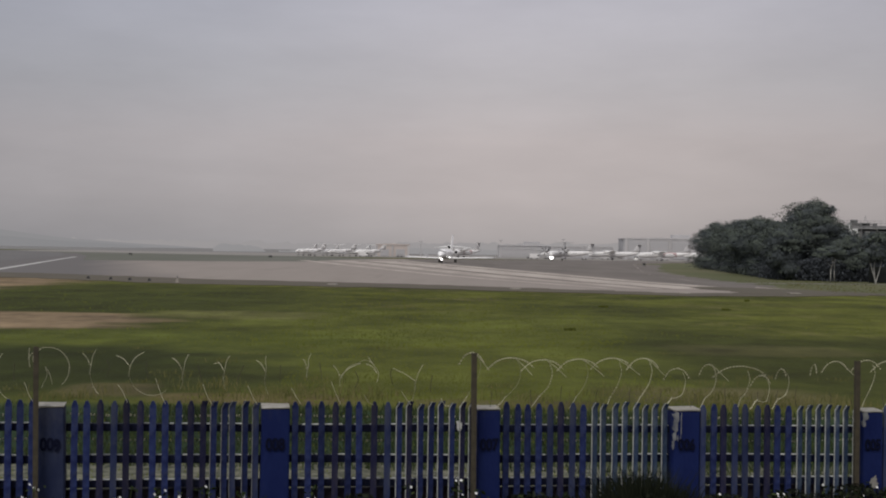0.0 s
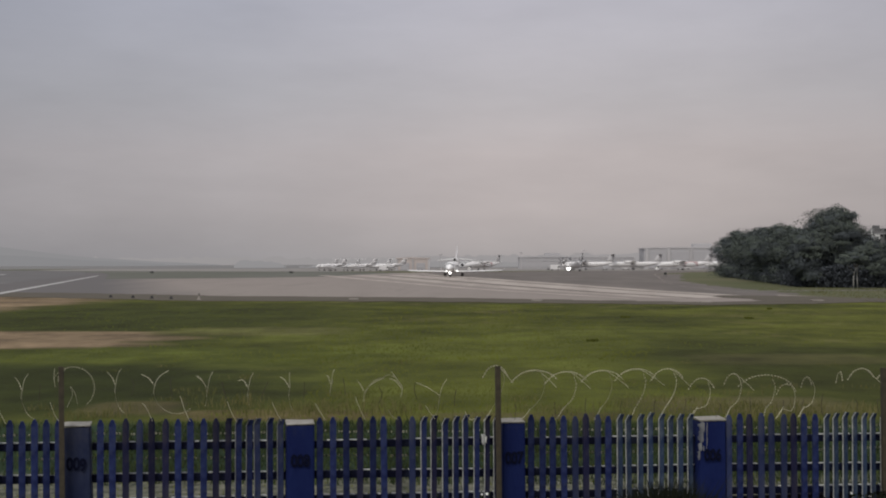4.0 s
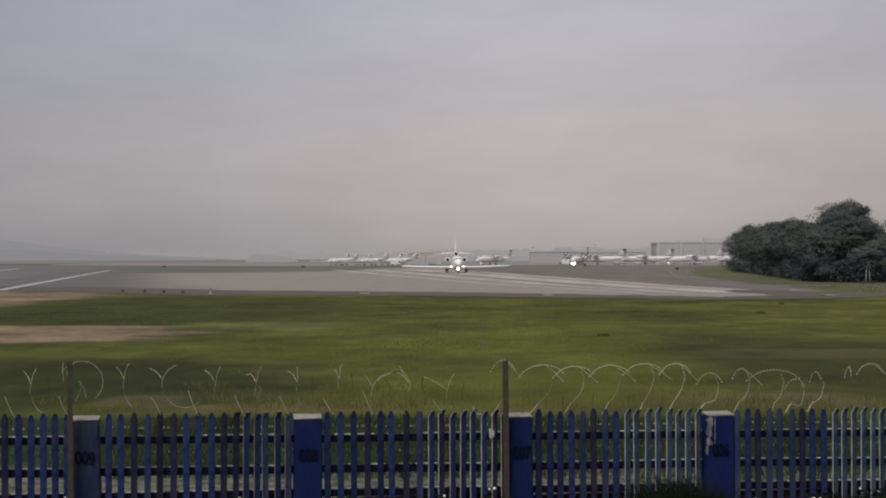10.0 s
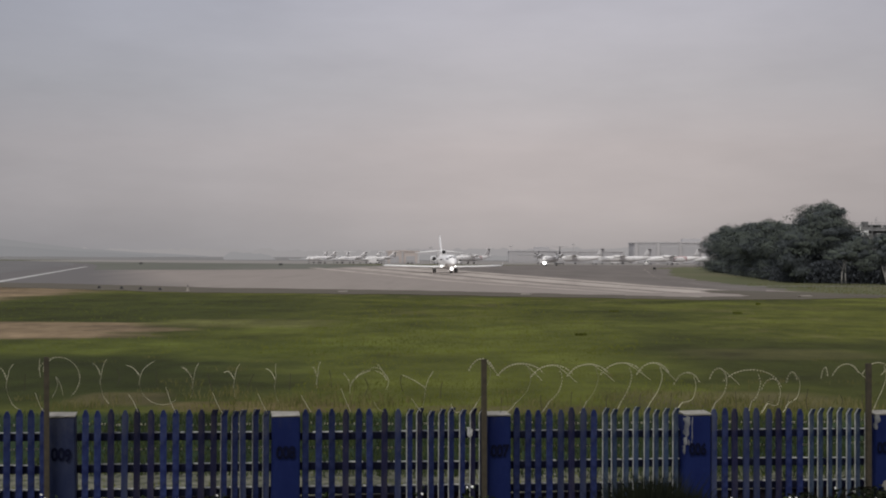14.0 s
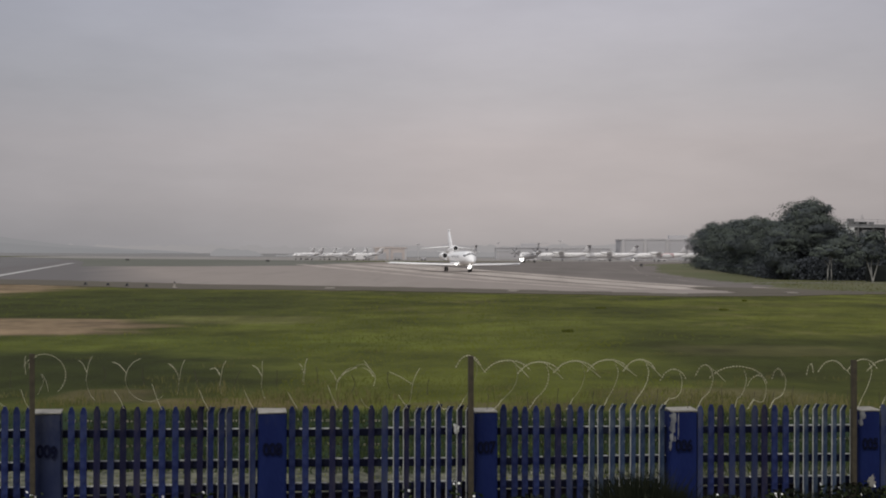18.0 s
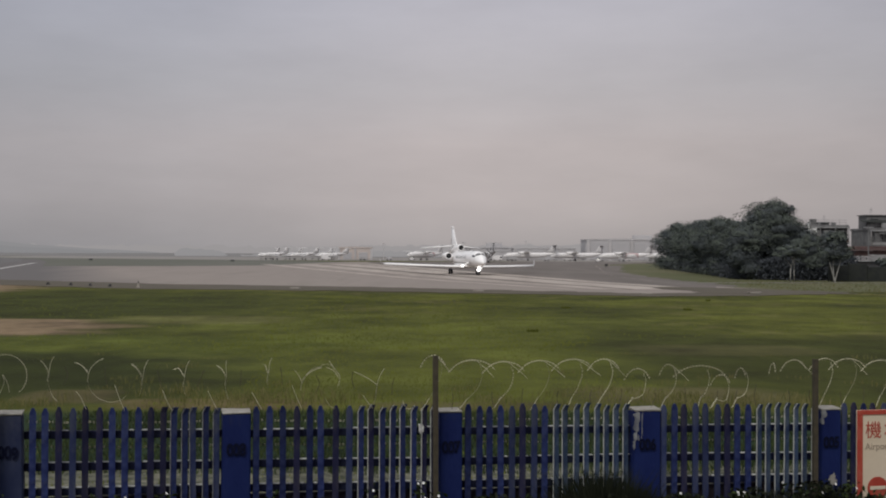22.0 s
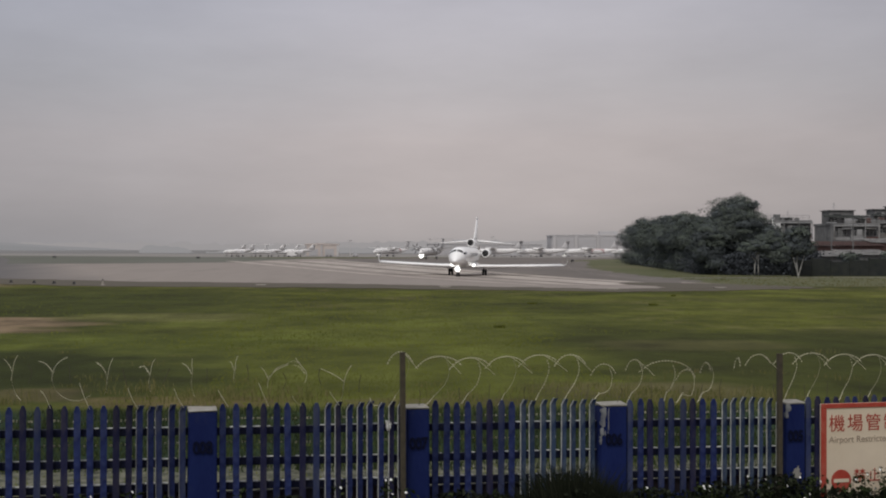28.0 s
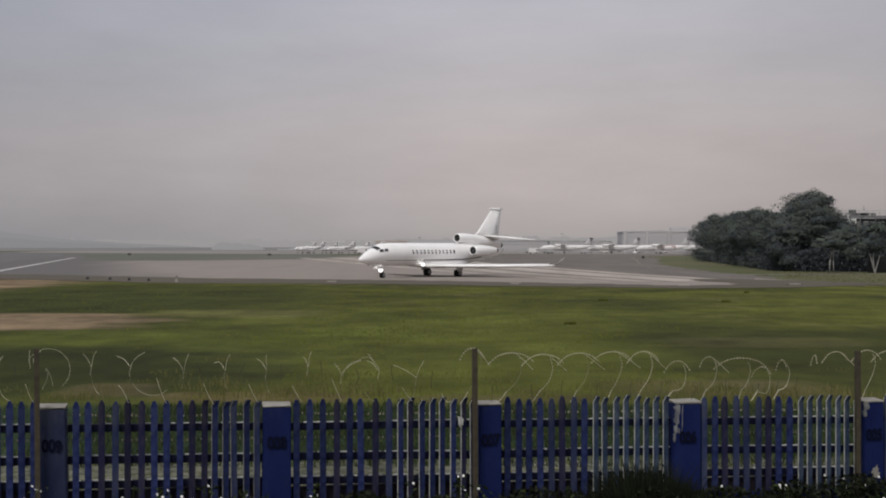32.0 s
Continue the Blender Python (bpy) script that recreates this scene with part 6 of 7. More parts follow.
def tug(m):
    t = thing("apron_tug", m, "small airport vehicle with a lit lamp", "vehicle")
    bm = bmesh.new()
    box(bm, (0, 0, .75), (3.6, 1.7, .8), .1)
    part("body", bm, LINER_WHITE, t)
    bm = bmesh.new()
    box(bm, (-.6, 0, 1.45), (1.6, 1.5, .7), .12)
    part("cab", bm, DARK_GLASS, t)
    for x in (1.1, -1.1):
        for s in (1, -1):
            bm = bmesh.new()
            rod(bm, (x, s * .75, .36), (x, s * .92, .36), .36, .36, 14)
            part("wheel", bm, RUBBER, t)
    bm = bmesh.new()
    rod(bm, (1.7, 0, 1.3), (1.95, 0, 1.3), .2, .18, 14)
    part("lamp", bm, LAMP_SMALL, t, "lit lamp")


tug(pose(82.5, 545, 0, 0, 0, -100))
tug(pose(2.5, 590, 0, 0, 0, -100))


# ground equipment between the parked aircraft
def cart(m, kind):
    t = thing("service_cart", m, ("pale box-bodied service van on the apron", "grey baggage cart on the apron", "dark ground power cart on the apron")[kind], "service vehicle", "service vehicles on the apron")
    w, h = ((4.2, 2.3), (2.6, 1.5), (2.2, 1.3))[kind]
    bm = bmesh.new()
    box(bm, (0, 0, h / 2 + .35), (w, 1.7, h - .3), .08)
    part("body", bm, (LINER_WHITE, LINER_GREY, BLOCK_DARK)[kind], t)
    if kind == 0:
        bm = bmesh.new()
        box(bm, (w / 2 - .4, 0, h * .72), (.84, 1.74, .6), .03)
        part("window", bm, DARK_GLASS, t)
    for x in (w * .32, -w * .32):
        for s in (1, -1):
            bm = bmesh.new()
            rod(bm, (x, s * .7, .33), (x, s * .9, .33), .33, .33, 10)
            part("wheel", bm, RUBBER, t)
    return t


kinds = [cart(pose(-36, 566, 0, 0, 0, 4), 0), cart(pose(-20, 574, 0, 0, 0, 8), 1), cart(pose(-8, 570, 0, 0, 0, 2), 2)]
rc = random.Random(31)
for k in range(12):
    copy_thing(kinds[rc.choice((0, 1, 1, 2))], pose(rc.uniform(25, 140), rc.uniform(566, 640), 0, 0, 0, rc.uniform(-12, 12)))


def light_mast(x, y, h):
    t = thing("light_mast", pose(x, y, 0), "tall grey floodlight mast behind the apron", "light mast", "floodlight masts of the apron")
    bm = bmesh.new()
    rod(bm, (0, 0, 0), (0, 0, h), .2, .1, 10)
    part("shaft", bm, BLOCK_PALE, t)
    bm = bmesh.new()
    box(bm, (0, 0, h), (2.0, .4, .5), .05)
    part("lamp_head", bm, BLOCK_PALE, t)


for x, y, h in ((62, 660, 10), (94, 664, 11), (132, 662, 12), (-12, 656, 8), (30, 670, 9)):
    light_mast(x, y, h)

# ================= trees by the service road =================
def tree(x, y, h, blobs, leaves, leaf_size, seed, bark, mat_low, mat_top, label, trunk_r=0.22, low=0.12, branches=6):
    """blobs: crown lumps (dx, dy, z, rx, ry, rz); leaves sit in and on them."""
    r = random.Random(seed)
    t = thing("tree", pose(x, y, 0), label, "tree", "trees by the service road")
    bm = bmesh.new()
    top = Vector((r.gauss(0, .3), r.gauss(0, .3), h * .62))
    mid = Vector((r.gauss(0, .15), r.gauss(0, .1), h * .3))
    rod(bm, (0, 0, 0), mid, trunk_r, trunk_r * .75, 9)
    rod(bm, mid, top, trunk_r * .75, trunk_r * .35, 9)
    trunk = part("trunk", bm, bark, t, "", None, True)
    for i in range(branches):
        b = blobs[i % len(blobs)]
        bm = bmesh.new()
        s = mid.lerp(top, r.random())
        e = Vector((b[0] + r.gauss(0, .3), b[1] + r.gauss(0, .3), b[2] + r.gauss(0, .3)))
        k = s.lerp(e, .5) + Vector((0, 0, r.uniform(-.3, .1)))
        rod(bm, s, k, trunk_r * .4, trunk_r * .25, 7)
        rod(bm, k, e, trunk_r * .25, trunk_r * .08, 7)
        part("limb", bm, bark, trunk)
    # inner leaves get the shaded tone, outer upward ones the lit tone
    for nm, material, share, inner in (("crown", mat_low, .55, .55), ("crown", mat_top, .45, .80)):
        vs, fs, ns = [], [], []
        tot = sum(b[3] * b[5] for b in blobs)
        for b in blobs:
            n = int(leaves * share * b[3] * b[5] / tot)
            # lumps within the lump give the crown its uneven outline
            subs = []
            for i in range(24):
                d = Vector((r.gauss(0, 1), r.gauss(0, 1), r.gauss(0, 1))).normalized() * r.uniform(.35, .92)
                subs.append((d, r.uniform(.17, .46)))
            for i in range(n):
                c, q = subs[r.randrange(len(subs))]
                d = Vector((r.gauss(0, 1), r.gauss(0, 1), r.gauss(0, 1))).normalized()
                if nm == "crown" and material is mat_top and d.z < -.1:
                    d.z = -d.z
                p = c + d * q * (r.uniform(inner, 1.0) + r.expovariate(9))
                w = Vector((b[0] + p.x * b[3], b[1] + p.y * b[4], b[2] + p.z * b[5]))
                if w.z < low:
                    w.z = low + r.uniform(0, .6)
                s = leaf_size * r.uniform(.6, 1.3)
                out = (p.normalized() * .55 + d * .6 + Vector((0, 0, .12))).normalized()
                # leaves lie over one another like shingles, a little ruffled
                m = out.to_track_quat("Z", "Y").to_matrix() @ Euler((r.gauss(0, .42), r.gauss(0, .42), r.uniform(0, 6.28))).to_matrix()
                o = len(vs)
                vs += [w + m @ Vector(v) for v in ((-s, 0, 0), (0, -s * .6, s * .1), (s, 0, -s * .08), (0, s * .6, s * .1))]
                fs.append((o, o + 1, o + 2, o + 3))
                ns += [(out + m @ Vector((0, 0, .2))).normalized()] * 4
        crown = mesh_part(nm, vs, fs, material, t, "", True)
        crown.data.normals_split_custom_set_from_vertices(ns)
    return t


DENSE = "dense dark green tree with foliage down to the ground"
r0 = random.Random(99)
for k, (x, y, h, w) in enumerate(((62.0, 296, 9.4, 4.4), (60.0, 276, 10.4, 4.6), (57.2, 254, 9.4, 4.4), (55.2, 236, 9.9, 4.2), (52.2, 220, 9.4, 4.0), (50.8, 206, 9.4, 3.6), (49.6, 194, 8.9, 3.4), (48.6, 184, 8.3, 3.2))):
    back = -1.0 if k < 2 else 0.9
    blobs = [(0, 0, h * .76, w * .86, w, h * .24), (-w * .3, -1, h * .56, w * .85, w, h * .27), (w * .35, 0, h * .46, w * .9, w, h * .36), (back * .3, back, h * .20, w * (1 - back * .1), w * .75, h * .24), (back * .3, back, h * .09, w * (1 - back * .1), w * .75, h * .13),
             (r0.uniform(-1.5, 1.5), 0, h * .92, w * .4, w * .4, h * .09), (r0.uniform(-2.5, 2.5), 0, h * .88, w * .35, w * .4, h * .10)]
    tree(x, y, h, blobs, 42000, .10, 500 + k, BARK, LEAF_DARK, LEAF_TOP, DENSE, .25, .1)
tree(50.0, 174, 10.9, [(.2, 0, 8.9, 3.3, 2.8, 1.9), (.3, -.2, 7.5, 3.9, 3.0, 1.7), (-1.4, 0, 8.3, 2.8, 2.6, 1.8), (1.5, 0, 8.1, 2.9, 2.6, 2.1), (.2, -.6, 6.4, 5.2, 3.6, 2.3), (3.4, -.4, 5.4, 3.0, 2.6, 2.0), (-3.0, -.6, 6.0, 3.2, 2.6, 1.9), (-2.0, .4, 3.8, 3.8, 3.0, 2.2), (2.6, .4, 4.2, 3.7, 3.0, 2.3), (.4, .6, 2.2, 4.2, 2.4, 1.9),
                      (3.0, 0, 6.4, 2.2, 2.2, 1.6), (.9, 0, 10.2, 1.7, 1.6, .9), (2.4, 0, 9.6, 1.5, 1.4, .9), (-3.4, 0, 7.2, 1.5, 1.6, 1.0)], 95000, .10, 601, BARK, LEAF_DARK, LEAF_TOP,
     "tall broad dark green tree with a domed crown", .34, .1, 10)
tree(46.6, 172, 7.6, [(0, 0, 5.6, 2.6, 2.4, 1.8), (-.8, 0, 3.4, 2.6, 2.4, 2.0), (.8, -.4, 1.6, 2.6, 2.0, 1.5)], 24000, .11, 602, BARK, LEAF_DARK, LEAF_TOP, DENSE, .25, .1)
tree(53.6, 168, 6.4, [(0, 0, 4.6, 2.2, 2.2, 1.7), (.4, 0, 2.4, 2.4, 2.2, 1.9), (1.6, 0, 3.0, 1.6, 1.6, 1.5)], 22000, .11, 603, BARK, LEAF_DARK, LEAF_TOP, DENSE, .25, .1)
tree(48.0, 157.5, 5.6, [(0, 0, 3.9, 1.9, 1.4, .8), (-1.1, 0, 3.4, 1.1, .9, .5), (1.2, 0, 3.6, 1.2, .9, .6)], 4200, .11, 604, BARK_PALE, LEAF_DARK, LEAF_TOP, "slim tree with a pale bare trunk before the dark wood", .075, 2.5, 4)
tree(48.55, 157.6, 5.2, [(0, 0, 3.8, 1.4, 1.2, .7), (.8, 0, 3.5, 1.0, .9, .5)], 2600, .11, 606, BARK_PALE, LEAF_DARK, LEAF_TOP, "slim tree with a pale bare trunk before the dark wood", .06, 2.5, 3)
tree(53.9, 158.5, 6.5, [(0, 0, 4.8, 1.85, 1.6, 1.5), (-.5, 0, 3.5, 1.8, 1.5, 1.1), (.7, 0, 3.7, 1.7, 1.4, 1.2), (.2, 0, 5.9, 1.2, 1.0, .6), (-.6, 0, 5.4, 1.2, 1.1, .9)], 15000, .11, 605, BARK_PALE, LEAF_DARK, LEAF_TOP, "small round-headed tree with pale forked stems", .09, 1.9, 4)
bm = bmesh.new()
rod(bm, (53.95, 158.3, 0), (53.1, 158.4, 3.0), .09, .06, 8)
rod(bm, (53.92, 158.35, .1), (54.75, 158.4, 3.0), .08, .05, 8)
part("tree_stem", bm, BARK_PALE, None)
bpy.data.objects["tree_stem"].parent = bpy.data.objects["tree.%03d" % (len([o for o in bpy.data.objects if o.name.startswith("tree") and o.type == "EMPTY"]) - 1)]
bpy.data.objects["tree_stem"].matrix_parent_inverse = pose(53.9, 158.5, 0).inverted()
bpy.data.objects["tree_stem"].name = "stem"


def undergrowth(pts, h, n, seed):
    r = random.Random(seed)
    vs, fs = [], []
    for i in range(n):
        f = r.random() * (len(pts) - 1)
        k = int(f)
        p = Vector((*pts[k], 0)).lerp(Vector((*pts[k + 1], 0)), f - k)
        hh = h * (0.8 + 0.5 * noise.noise(Vector((p.x * .3, p.y * .12, seed))))
        c = p + Vector((r.gauss(0, .6), r.gauss(0, .8), max(.1, hh * r.random() ** .7)))
        s = r.uniform(.10, .22)
        q = Euler((r.gauss(0, .9), r.gauss(0, .9), r.uniform(0, 6.28))).to_matrix()
        o = len(vs)
        vs += [c + q @ Vector(v) for v in ((-s, 0, 0), (0, -s * .6, s * .1), (s, 0, 0), (0, s * .6, s * .1))]
        fs.append((o, o + 1, o + 2, o + 3))
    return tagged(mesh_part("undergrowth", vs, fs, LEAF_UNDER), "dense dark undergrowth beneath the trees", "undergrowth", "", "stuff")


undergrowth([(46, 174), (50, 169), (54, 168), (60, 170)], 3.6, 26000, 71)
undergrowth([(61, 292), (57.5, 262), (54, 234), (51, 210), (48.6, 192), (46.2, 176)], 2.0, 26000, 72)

# ================= houses behind the trees =================
sheet("yard", [(52, 166), (120, 172), (130, 300), (66, 300)], 0.02, ROADWAY, "grey yard behind the trees", 0.03)
wall_t = thing("boundary_wall", pose(54.5, 162, 0, 0, 0, 4), "long low dark mossy wall with square piers", "wall")
for k in range(12):
    bm = bmesh.new()
    h = 2.1 + .25 * math.sin(k * 2.1)
    box(bm, (2.6 * k + 1.2, 0, h / 2), (2.36, .25, h), .03)
    part("wall_panel", bm, DARK_WALL, wall_t)
    bm = bmesh.new()
    box(bm, (2.6 * k - .1, -.02, h / 2 + .08), (.22, .34, h + .16), .03)
    part("pier", bm, DARK_WALL, wall_t)


def shed(x, y, w, d, h, material, roof_mat, label, turn=0):
    t = thing("shed", pose(x, y, 0, 0, 0, turn), label, "shed", "sheds behind the wall")
    bm = bmesh.new()
    box(bm, (0, d / 2, h / 2), (w, d, h), .03)
    part("wall", bm, material, t)
    bm = bmesh.new()
    n = int(w / .45)
    prof = [(-w / 2 - .3 + (w + .6) * i / (2 * n), .05 * (i % 2)) for i in range(2 * n + 1)]
    a = [(px, -.5, h + .02 + pz) for px, pz in prof]
    b = [(px, d + .3, h + .75 + pz) for px, pz in prof]
    up = [bm.verts.new(p) for p in a], [bm.verts.new(p) for p in b]
    for i in range(2 * n):
        bm.faces.new((up[0][i], up[0][i + 1], up[1][i + 1], up[1][i]))
    bmesh.ops.solidify(bm, geom=list(bm.faces), thickness=.05)
    part("roof", bm, roof_mat, t, "corrugated metal roof")
    for k in range(max(1, int(w / 3))):
        bm = bmesh.new()
        box(bm, (-w / 2 + 1.5 + 3 * k, -.03, h * .55), (1.2, .08, h * .35), .02)
        part("window", bm, HOUSE_DARK, t, "dark window")
    return t


shed(62.5, 172, 6, 5, 2.55, HOUSE, TIN, "low shed with a pale corrugated roof", 3)
shed(69.5, 175, 6.5, 5, 2.75, HOUSE, TIN, "low shed with a pale rusting roof", -3)
shed(66.0, 186, 8, 6, 2.2, HOUSE_PALE, TIN, "pale metal shed among low roofs", 2)
shed(77.5, 184, 7, 6, 2.2, HOUSE, TIN, "low shed with a pale corrugated roof", 0)
shed(74.0, 196, 13, 6, 4.1, BRICK_RED, BRICK_RED, "red-brown brick shed with flat roof", 0)
shed(84.0, 199, 8, 6, 4.6, BRICK_RED, TIN, "red-brown shed with a pale roof", 2)


def house(x, y, w, d, h, storeys, cols, label, hut=None, turn=0.0, material=None):
    """A crowded old town house: balconies closed in with odd panels, pipes down the front, huts on the roof."""
    material = material or HOUSE
    r = random.Random(int(x * 10))
    t = thing("house", pose(x, y, 0, 0, 0, turn), label, "house", "houses behind the sheds")
    bm = bmesh.new()
    box(bm, (0, d / 2, h / 2), (w, d, h), .05)
    wall = part("wall", bm, material, t)
    sh, cw = h / storeys, w / cols
    for i in range(storeys):
        bm = bmesh.new()
        box(bm, (0, -.35, sh * (i + 1) - .12), (w + .3, .9, .22), .03)
        part("balcony_slab", bm, HOUSE_PALE if i == storeys - 1 else material, wall)
        for j in range(cols):
            cx = -w / 2 + cw * (j + .5)
            ww, wh = cw * r.uniform(.5, .8), sh * r.uniform(.40, .58)
            zc = sh * (i + .54)
            bm = bmesh.new()
            box(bm, (cx, -.05, zc), (ww, .16, wh), .02)
            wi = part("window", bm, HOUSE_DARK, wall, "dark window")
            bm = bmesh.new()
            n = r.choice((2, 3, 4))
            for q in range(n + 1):
                box(bm, (cx - ww / 2 + ww * q / n, -.16, zc), (.09, .06, wh + .08), .01)
            for zz in (-.5, r.uniform(-.1, .25), .5):
                box(bm, (cx, -.17, zc + wh * zz), (ww + .1, .07, .09), .01)
            part("frame", bm, r.choice((HOUSE_FRAME, TIN, HOUSE_PALE)), wi)
            bm = bmesh.new()
            ph = sh * r.uniform(.16, .30)
            box(bm, (cx + r.uniform(-.1, .1), -.74, sh * i + ph / 2 + .02), (cw * r.uniform(.7, .98), .08, ph), .01)
            part("balcony_panel", bm, r.choice((HOUSE_PALE, material, TIN, DARK_WALL, BRICK_RED)), wall, "odd balcony panel")
            if r.random() < .45:
                bm = bmesh.new()
                pw, ph = cw * r.uniform(.25, .5), sh * r.uniform(.35, .6)
                box(bm, (cx + r.uniform(-.3, .3) * cw, -.70, sh * (i + .5)), (pw, .06, ph), .01)
                part("screen", bm, r.choice((HOUSE_PALE, TIN, HOUSE_FRAME, HOUSE)), wall, "sheet-metal screen closing a balcony")
    for q in range(cols + 1):
        bm = bmesh.new()
        px = -w / 2 + cw * q + r.uniform(-.25, .25)
        rod(bm, (px, -.9, 0), (px, -.9, h + r.uniform(-.4, .9)), .09, .09, 6)
        part("drainpipe", bm, r.choice((HOUSE_PALE, HOUSE_FRAME, PETAL if q == 1 else TIN)), wall, "pale drainpipe down the house front")
    bm = bmesh.new()
    box(bm, (0, d / 2, h + .2), (w + .3, d + .3, .42), .04)
    roof = part("roof", bm, material, t)
    for k, (dx, bw, bh, bd, mt) in enumerate(hut or ()):
        bm = bmesh.new()
        box(bm, (dx, d * .45, h + .4 + bh / 2), (bw, bd, bh), .06)
        box(bm, (dx, d * .45, h + .45 + bh), (bw + .5, bd + .5, .16), .03)
        hutp = part("roof_hut", bm, mt, roof)
        bm = bmesh.new()
        box(bm, (dx - bw * .18, d * .45 - bd / 2 - .03, h + .5 + bh * .5), (bw * .3, .1, bh * .4), .02)
        part("window", bm, HOUSE_DARK, hutp)
        bm = bmesh.new()
        loft(bm, [[(dx + sx * bw * .75, d * .45 - bd / 2 - yy, h + .42 + bh * zz + dz) for yy, zz in ((0, .62), (1.3, .45))] + [(dx + sx * bw * .75, d * .45 - bd / 2 - yy, h + .36 + bh * zz + dz) for yy, zz in ((1.3, .45), (0, .62))] for sx, dz in ((-1, r.uniform(-.1, .1)), (1, 0))])
        part("lean_to", bm, r.choice((TIN, DARK_WALL)), hutp, "tin lean-to beside a roof hut")
    for k in range(4):
        bm = bmesh.new()
        bw, bh = r.uniform(.5, 1.3), r.uniform(.4, 1.2)
        box(bm, (r.uniform(-.45, .45) * w, r.uniform(.4, 1.4), h + .4 + bh / 2), (bw, .6, bh), .04)
        part("roof_box", bm, r.choice((TIN, HOUSE_PALE, HOUSE, HOUSE_FRAME, BRICK_RED)), roof, "small box on the flat roof")
    return t


house(77.5, 236, 10.5, 10, 8.7, 3, 4, "grey stained three-storey house with a pale roof edge", ((1.5, 2.4, .5, 3, HOUSE_PALE),))
house(86.8, 224, 8.2, 10, 7.9, 3, 3, "grey tiled house with a rooftop hut", ((-1.7, 4.6, 2.3, 4, HOUSE), (2.6, 2.0, 1.4, 3, HOUSE_PALE)))
house(95.8, 226, 8.5, 10, 8.5, 3, 3, "grey tiled house with tanks and huts on its roof", ((-2.4, 2.8, 2.0, 4, HOUSE), (1.2, 3.0, 2.6, 4, HOUSE), (3.2, 1.4, 1.2, 2, BRICK_RED)))
house(106, 230, 9, 10, 9.2, 3, 3, "grey tiled house with a rooftop hut", ((0, 4, 2.2, 4, HOUSE),))
house(70, 262, 9, 8, 8.0, 3, 3, "pale grey house half hidden by trees", ((0, 3, 1, 3, HOUSE_PALE),), 0, HOUSE_PALE)


def pole(x, y, h, arms, label):
    t = thing("utility_pole", pose(x, y, 0), label, "pole", "poles by the sheds")
    bm = bmesh.new()
    rod(bm, (0, 0, 0), (0, 0, h), .11, .07, 10)
    part("shaft", bm, HOUSE, t)
    for k in range(arms):
        bm = bmesh.new()
        box(bm, (0, 0, h - .4 - .7 * k), (1.5, .1, .12), .01)
        part("crossarm", bm, STEEL, t)


pole(67.6, 184, 7.9, 1, "pale concrete utility pole")
pole(72.4, 188, 8.4, 2, "pale concrete utility pole with crossarms")
pole(60.8, 176, 6.8, 0, "plain pale concrete pole by sheds")
# roof tank and a bright panel on the house
bm = bmesh.new()
rod(bm, (0, 0, 0), (0, 0, 1.3), .6, .6, 16)
bmesh.ops.create_uvsphere(bm, u_segments=16, v_segments=8, radius=.6, matrix=pose(0, 0, 1.3) @ Matrix.Diagonal((1, 1, .35, 1)))
tagged(part("water_tank", bm, HOUSE_PALE, None, "", pose(93.6, 229, 8.92), True), "steel water tank on the roof", "water tank")
bm = bmesh.new()
box(bm, (0, 0, .55), (1.35, .2, 1.1), .02)
tagged(part("white_panel", bm, PETAL, None, "", pose(75.9, 235.1, 7.35)), "bright white panel on a house front", "panel")


# clutter on and before the houses
def awning(x, y, z, w, mt):
    t = thing("awning", pose(x, y, z), "sloping corrugated awning fixed to a house front", "awning", "awnings on the houses")
    bm = bmesh.new()
    n = int(w / .3)
    a = [bm.verts.new((-w / 2 + w * i / n, -1.1, .03 * (i % 2))) for i in range(n + 1)]
    b = [bm.verts.new((-w / 2 + w * i / n, 0, .42 + .03 * (i % 2))) for i in range(n + 1)]
    for i in range(n):
        bm.faces.new((a[i], a[i + 1], b[i + 1], b[i]))
    bmesh.ops.solidify(bm, geom=list(bm.faces), thickness=.04)
    part("sheet", bm, mt, t)
    for s in (-1, 1):
        bm = bmesh.new()
        rod(bm, (s * w * .46, -1.0, .02), (s * w * .46, 0, -.5), .03, .03, 6)
        part("bracket", bm, STEEL, t)


ra = random.Random(55)
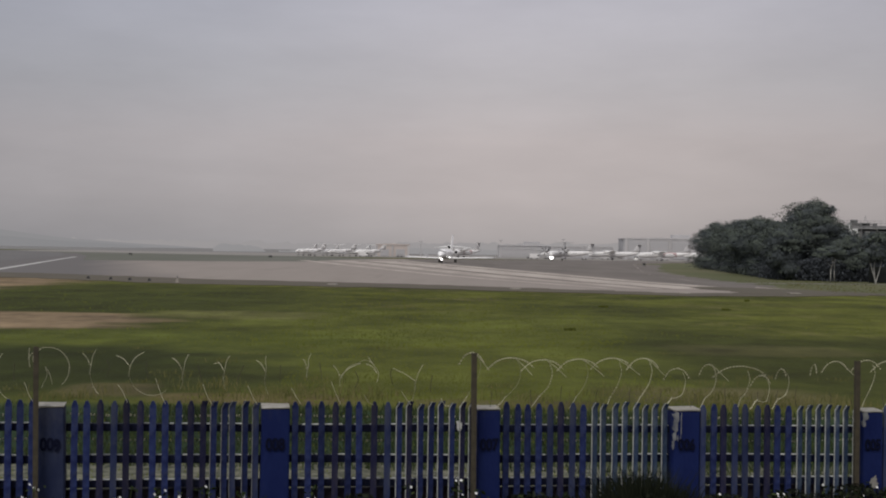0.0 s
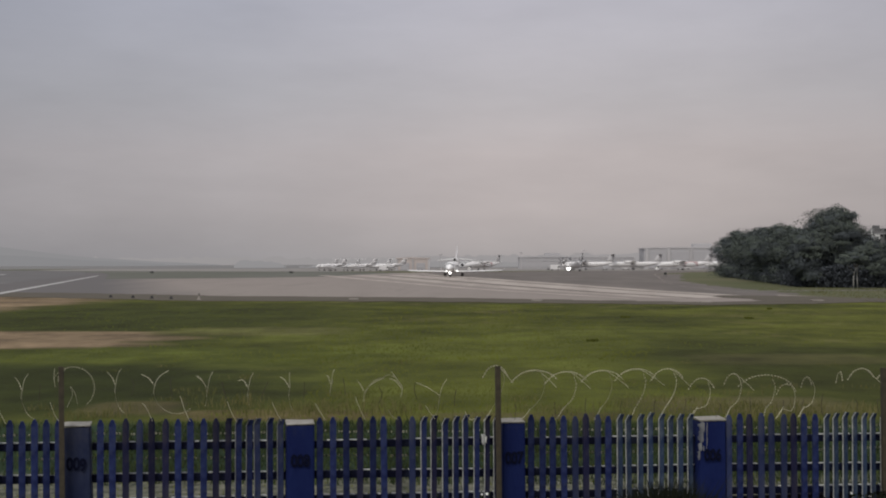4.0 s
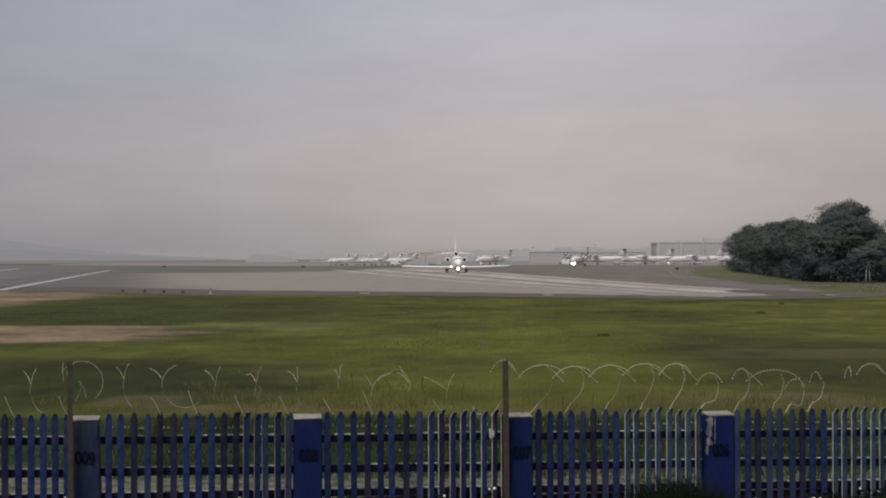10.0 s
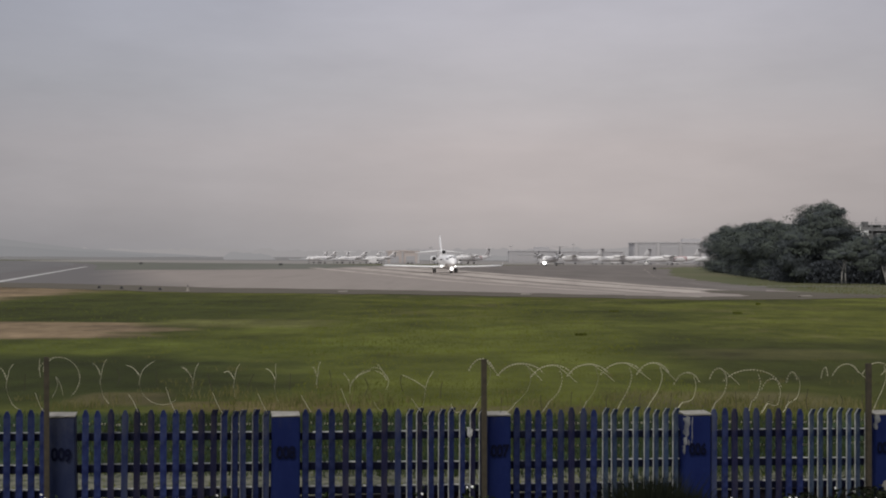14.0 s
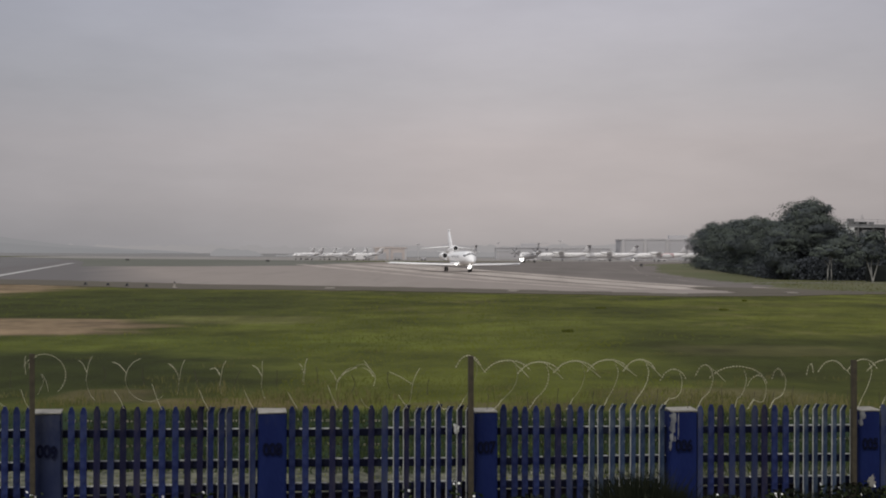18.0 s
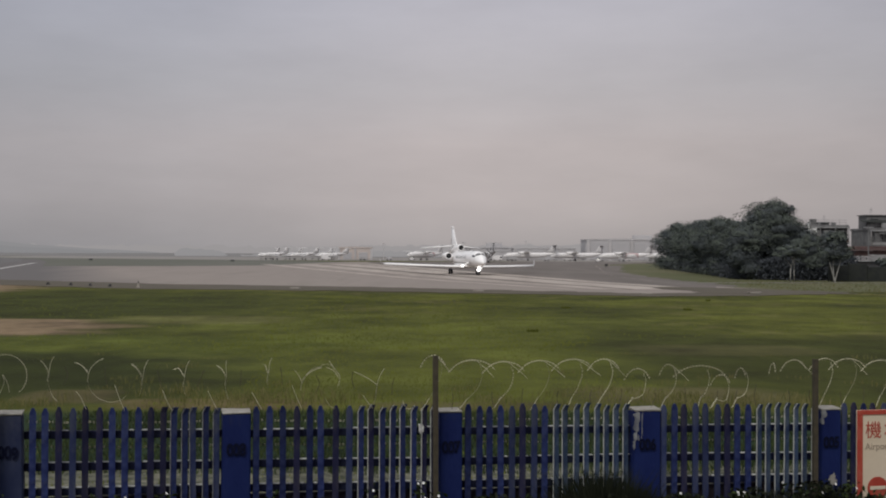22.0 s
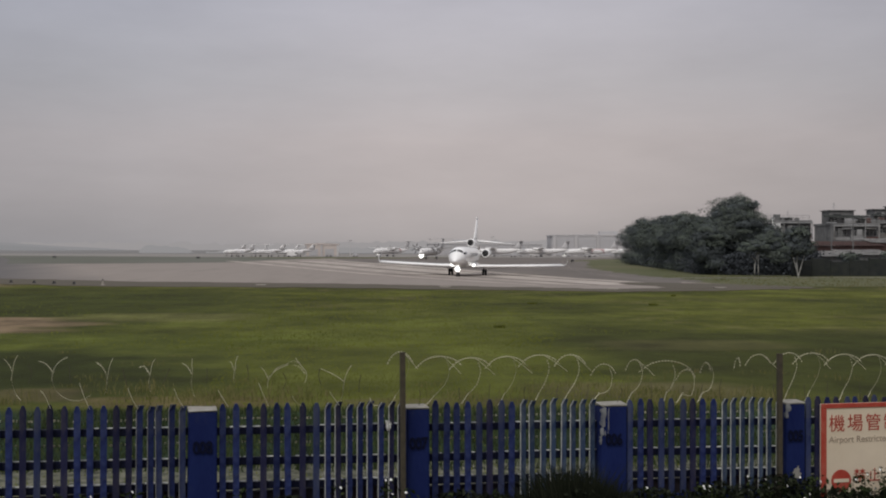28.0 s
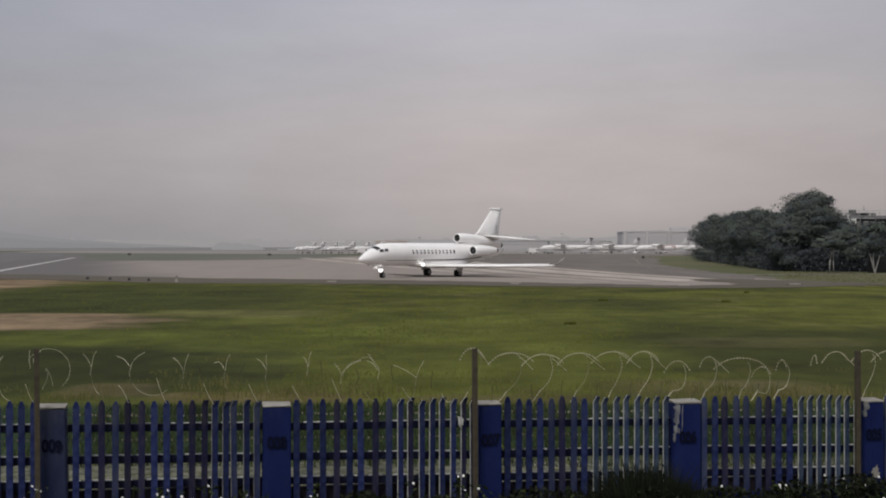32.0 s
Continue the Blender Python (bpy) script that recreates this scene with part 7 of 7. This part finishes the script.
for hx, hy, w, st, sh in ((77.5, 236, 10.5, 3, 2.9), (86.8, 224, 8.2, 3, 2.63), (95.8, 226, 8.5, 3, 2.83)):
    for i in range(1, st):
        for j in range(2):
            awning(hx - w * .25 + w * .5 * j + ra.uniform(-.5, .5), hy - .1, sh * i + 1.95, ra.uniform(1.8, 3.0), ra.choice((TIN, HOUSE_PALE, HOUSE)))
    for j in range(3):
        t = thing("air_conditioner", pose(hx + ra.uniform(-w * .4, w * .4), hy - .26, sh * ra.randrange(st) + .55), "grey air-conditioner box on a house front", "air conditioner", "air conditioners on the houses")
        bm = bmesh.new()
        box(bm, (0, 0, .3), (.85, .35, .6), .03)
        part("case", bm, HOUSE_PALE, t)
        bm = bmesh.new()
        rod(bm, (.1, -.18, .3), (.1, -.20, .3), .23, .23, 14)
        part("grille", bm, HOUSE_DARK, t)
    t = thing("roof_railing", pose(hx, hy + .25, st * sh + .4), "thin steel railing along a flat roof", "railing", "railings on the roofs")
    for j in range(9):
        bm = bmesh.new()
        rod(bm, (-w * .48 + w * .12 * j, 0, 0), (-w * .48 + w * .12 * j, 0, .9), .03, .03, 6)
        part("post", bm, HOUSE_FRAME, t)
    for z in (.45, .9):
        bm = bmesh.new()
        rod(bm, (-w * .48, 0, z), (w * .48, 0, z), .03, .03, 6)
        part("rail", bm, HOUSE_FRAME, t)
for x, y, z in ((84.2, 228, 10.4), (97.4, 230, 11.85), (79.6, 240, 9.4)):
    t = thing("aerial", pose(x, y, z - .3), "thin rooftop television aerial", "aerial", "aerials on the roofs")
    bm = bmesh.new()
    rod(bm, (0, 0, 0), (0, 0, 2.0), .04, .03, 6)
    part("mast", bm, STEEL, t)
    for k in range(4):
        bm = bmesh.new()
        rod(bm, (-.4 + .06 * k, 0, 1.2 + .22 * k), (.4 - .06 * k, 0, 1.2 + .22 * k), .02, .02, 5)
        part("bar", bm, STEEL, t)
# a few shrubs among the sheds
tree(64.6, 169, 3.4, [(0, 0, 2.3, 1.5, 1.2, 1.0), (.6, 0, 1.4, 1.4, 1.2, 1.0)], 1800, .17, 611, BARK, LEAF_DARK, LEAF_TOP, "dark shrub standing above the low wall", .1, .3, 3)
tree(71.6, 171, 4.0, [(0, 0, 2.9, 1.6, 1.3, 1.0), (-.7, 0, 1.8, 1.5, 1.2, 1.2)], 2000, .17, 612, BARK, LEAF_DARK, LEAF_TOP, "dark shrub standing above the low wall", .1, .3, 3)

# a copse beyond the apron, its mist put into a grey glow
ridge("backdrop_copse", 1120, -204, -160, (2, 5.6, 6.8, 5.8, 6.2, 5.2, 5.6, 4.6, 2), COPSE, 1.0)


# ================= what moves =================
def roll(thing_rows, keep, step):
    """The jet's wheels turn by the way that it has gone."""
    times = [r[0] for r in thing_rows]
    gone = [0.0]
    for p, q in zip(thing_rows, thing_rows[1:]):
        gone.append(gone[-1] + math.hypot(q[1] - p[1], q[2] - p[2]))
    for ob in keep:
        c = ob.matrix_basis.translation.copy()
        n = int(32 * FPS / step)
        walk(ob, [(i * step / FPS, pose(*c) @ Matrix.Rotation(float(np.interp(i * step / FPS, times, gone)) / c.z, 4, "Y")) for i in range(n + 1)])


def motions():
    # in the turn the jet leans outwards on its legs
    lean = {17: .3, 19: .5, 21: .6, 23: .6, 25: .8, 28: 1.0, 29: 1.0, 30: 1.0, 31: 1.0, 32: 1.0}
    taxi = (
        (0, 1.00, 352.23, -98.8), (3, -1.95, 335.59, -96.2), (6, -3.89, 317.62, -92.2), (10, -4.44, 291.02, -87.2), (13, -2.74, 269.88, -83.7),
        (17, 1.60, 240.31, -79.9), (19, 4.68, 224.79, -79.7), (21, 7.70, 210.08, -79.9), (23, 10.74, 196.58, -81.1), (25, 12.79, 183.77, -85.2),
        (28, 12.44, 166.81, -101.2), (29, 10.79, 161.18, -108.9), (30, 8.08, 155.05, -116.5), (31, 4.35, 148.70, -123.7), (32, -0.07, 142.39, -129.8))
    walk(JET, [(t, pose(x, y, 0.03, 0, 0, h) @ pose(0, 0, 0, -lean.get(t, 0))) for t, x, y, h in taxi])
    wheels = [ob for ob in JET.children_recursive if ob.name.startswith("wheel")]
    roll(taxi, [ob for ob in wheels if ob.matrix_basis.translation.z > .35], 2)
    roll(taxi, [ob for ob in wheels if ob.matrix_basis.translation.z < .35], 1)
    walk(FOLLOWER, [(t, pose(x, y, 0.034, 0, 0, h)) for t, x, y, h in (
        (0, 45.8, 512, -109), (10, 40.6, 497, -109), (17, 34.4, 482, -110), (21, 29.5, 472, -111), (25, 24.6, 462, -112), (29, 19.2, 451, -113), (32, 14.4, 442, -114))])


motions()
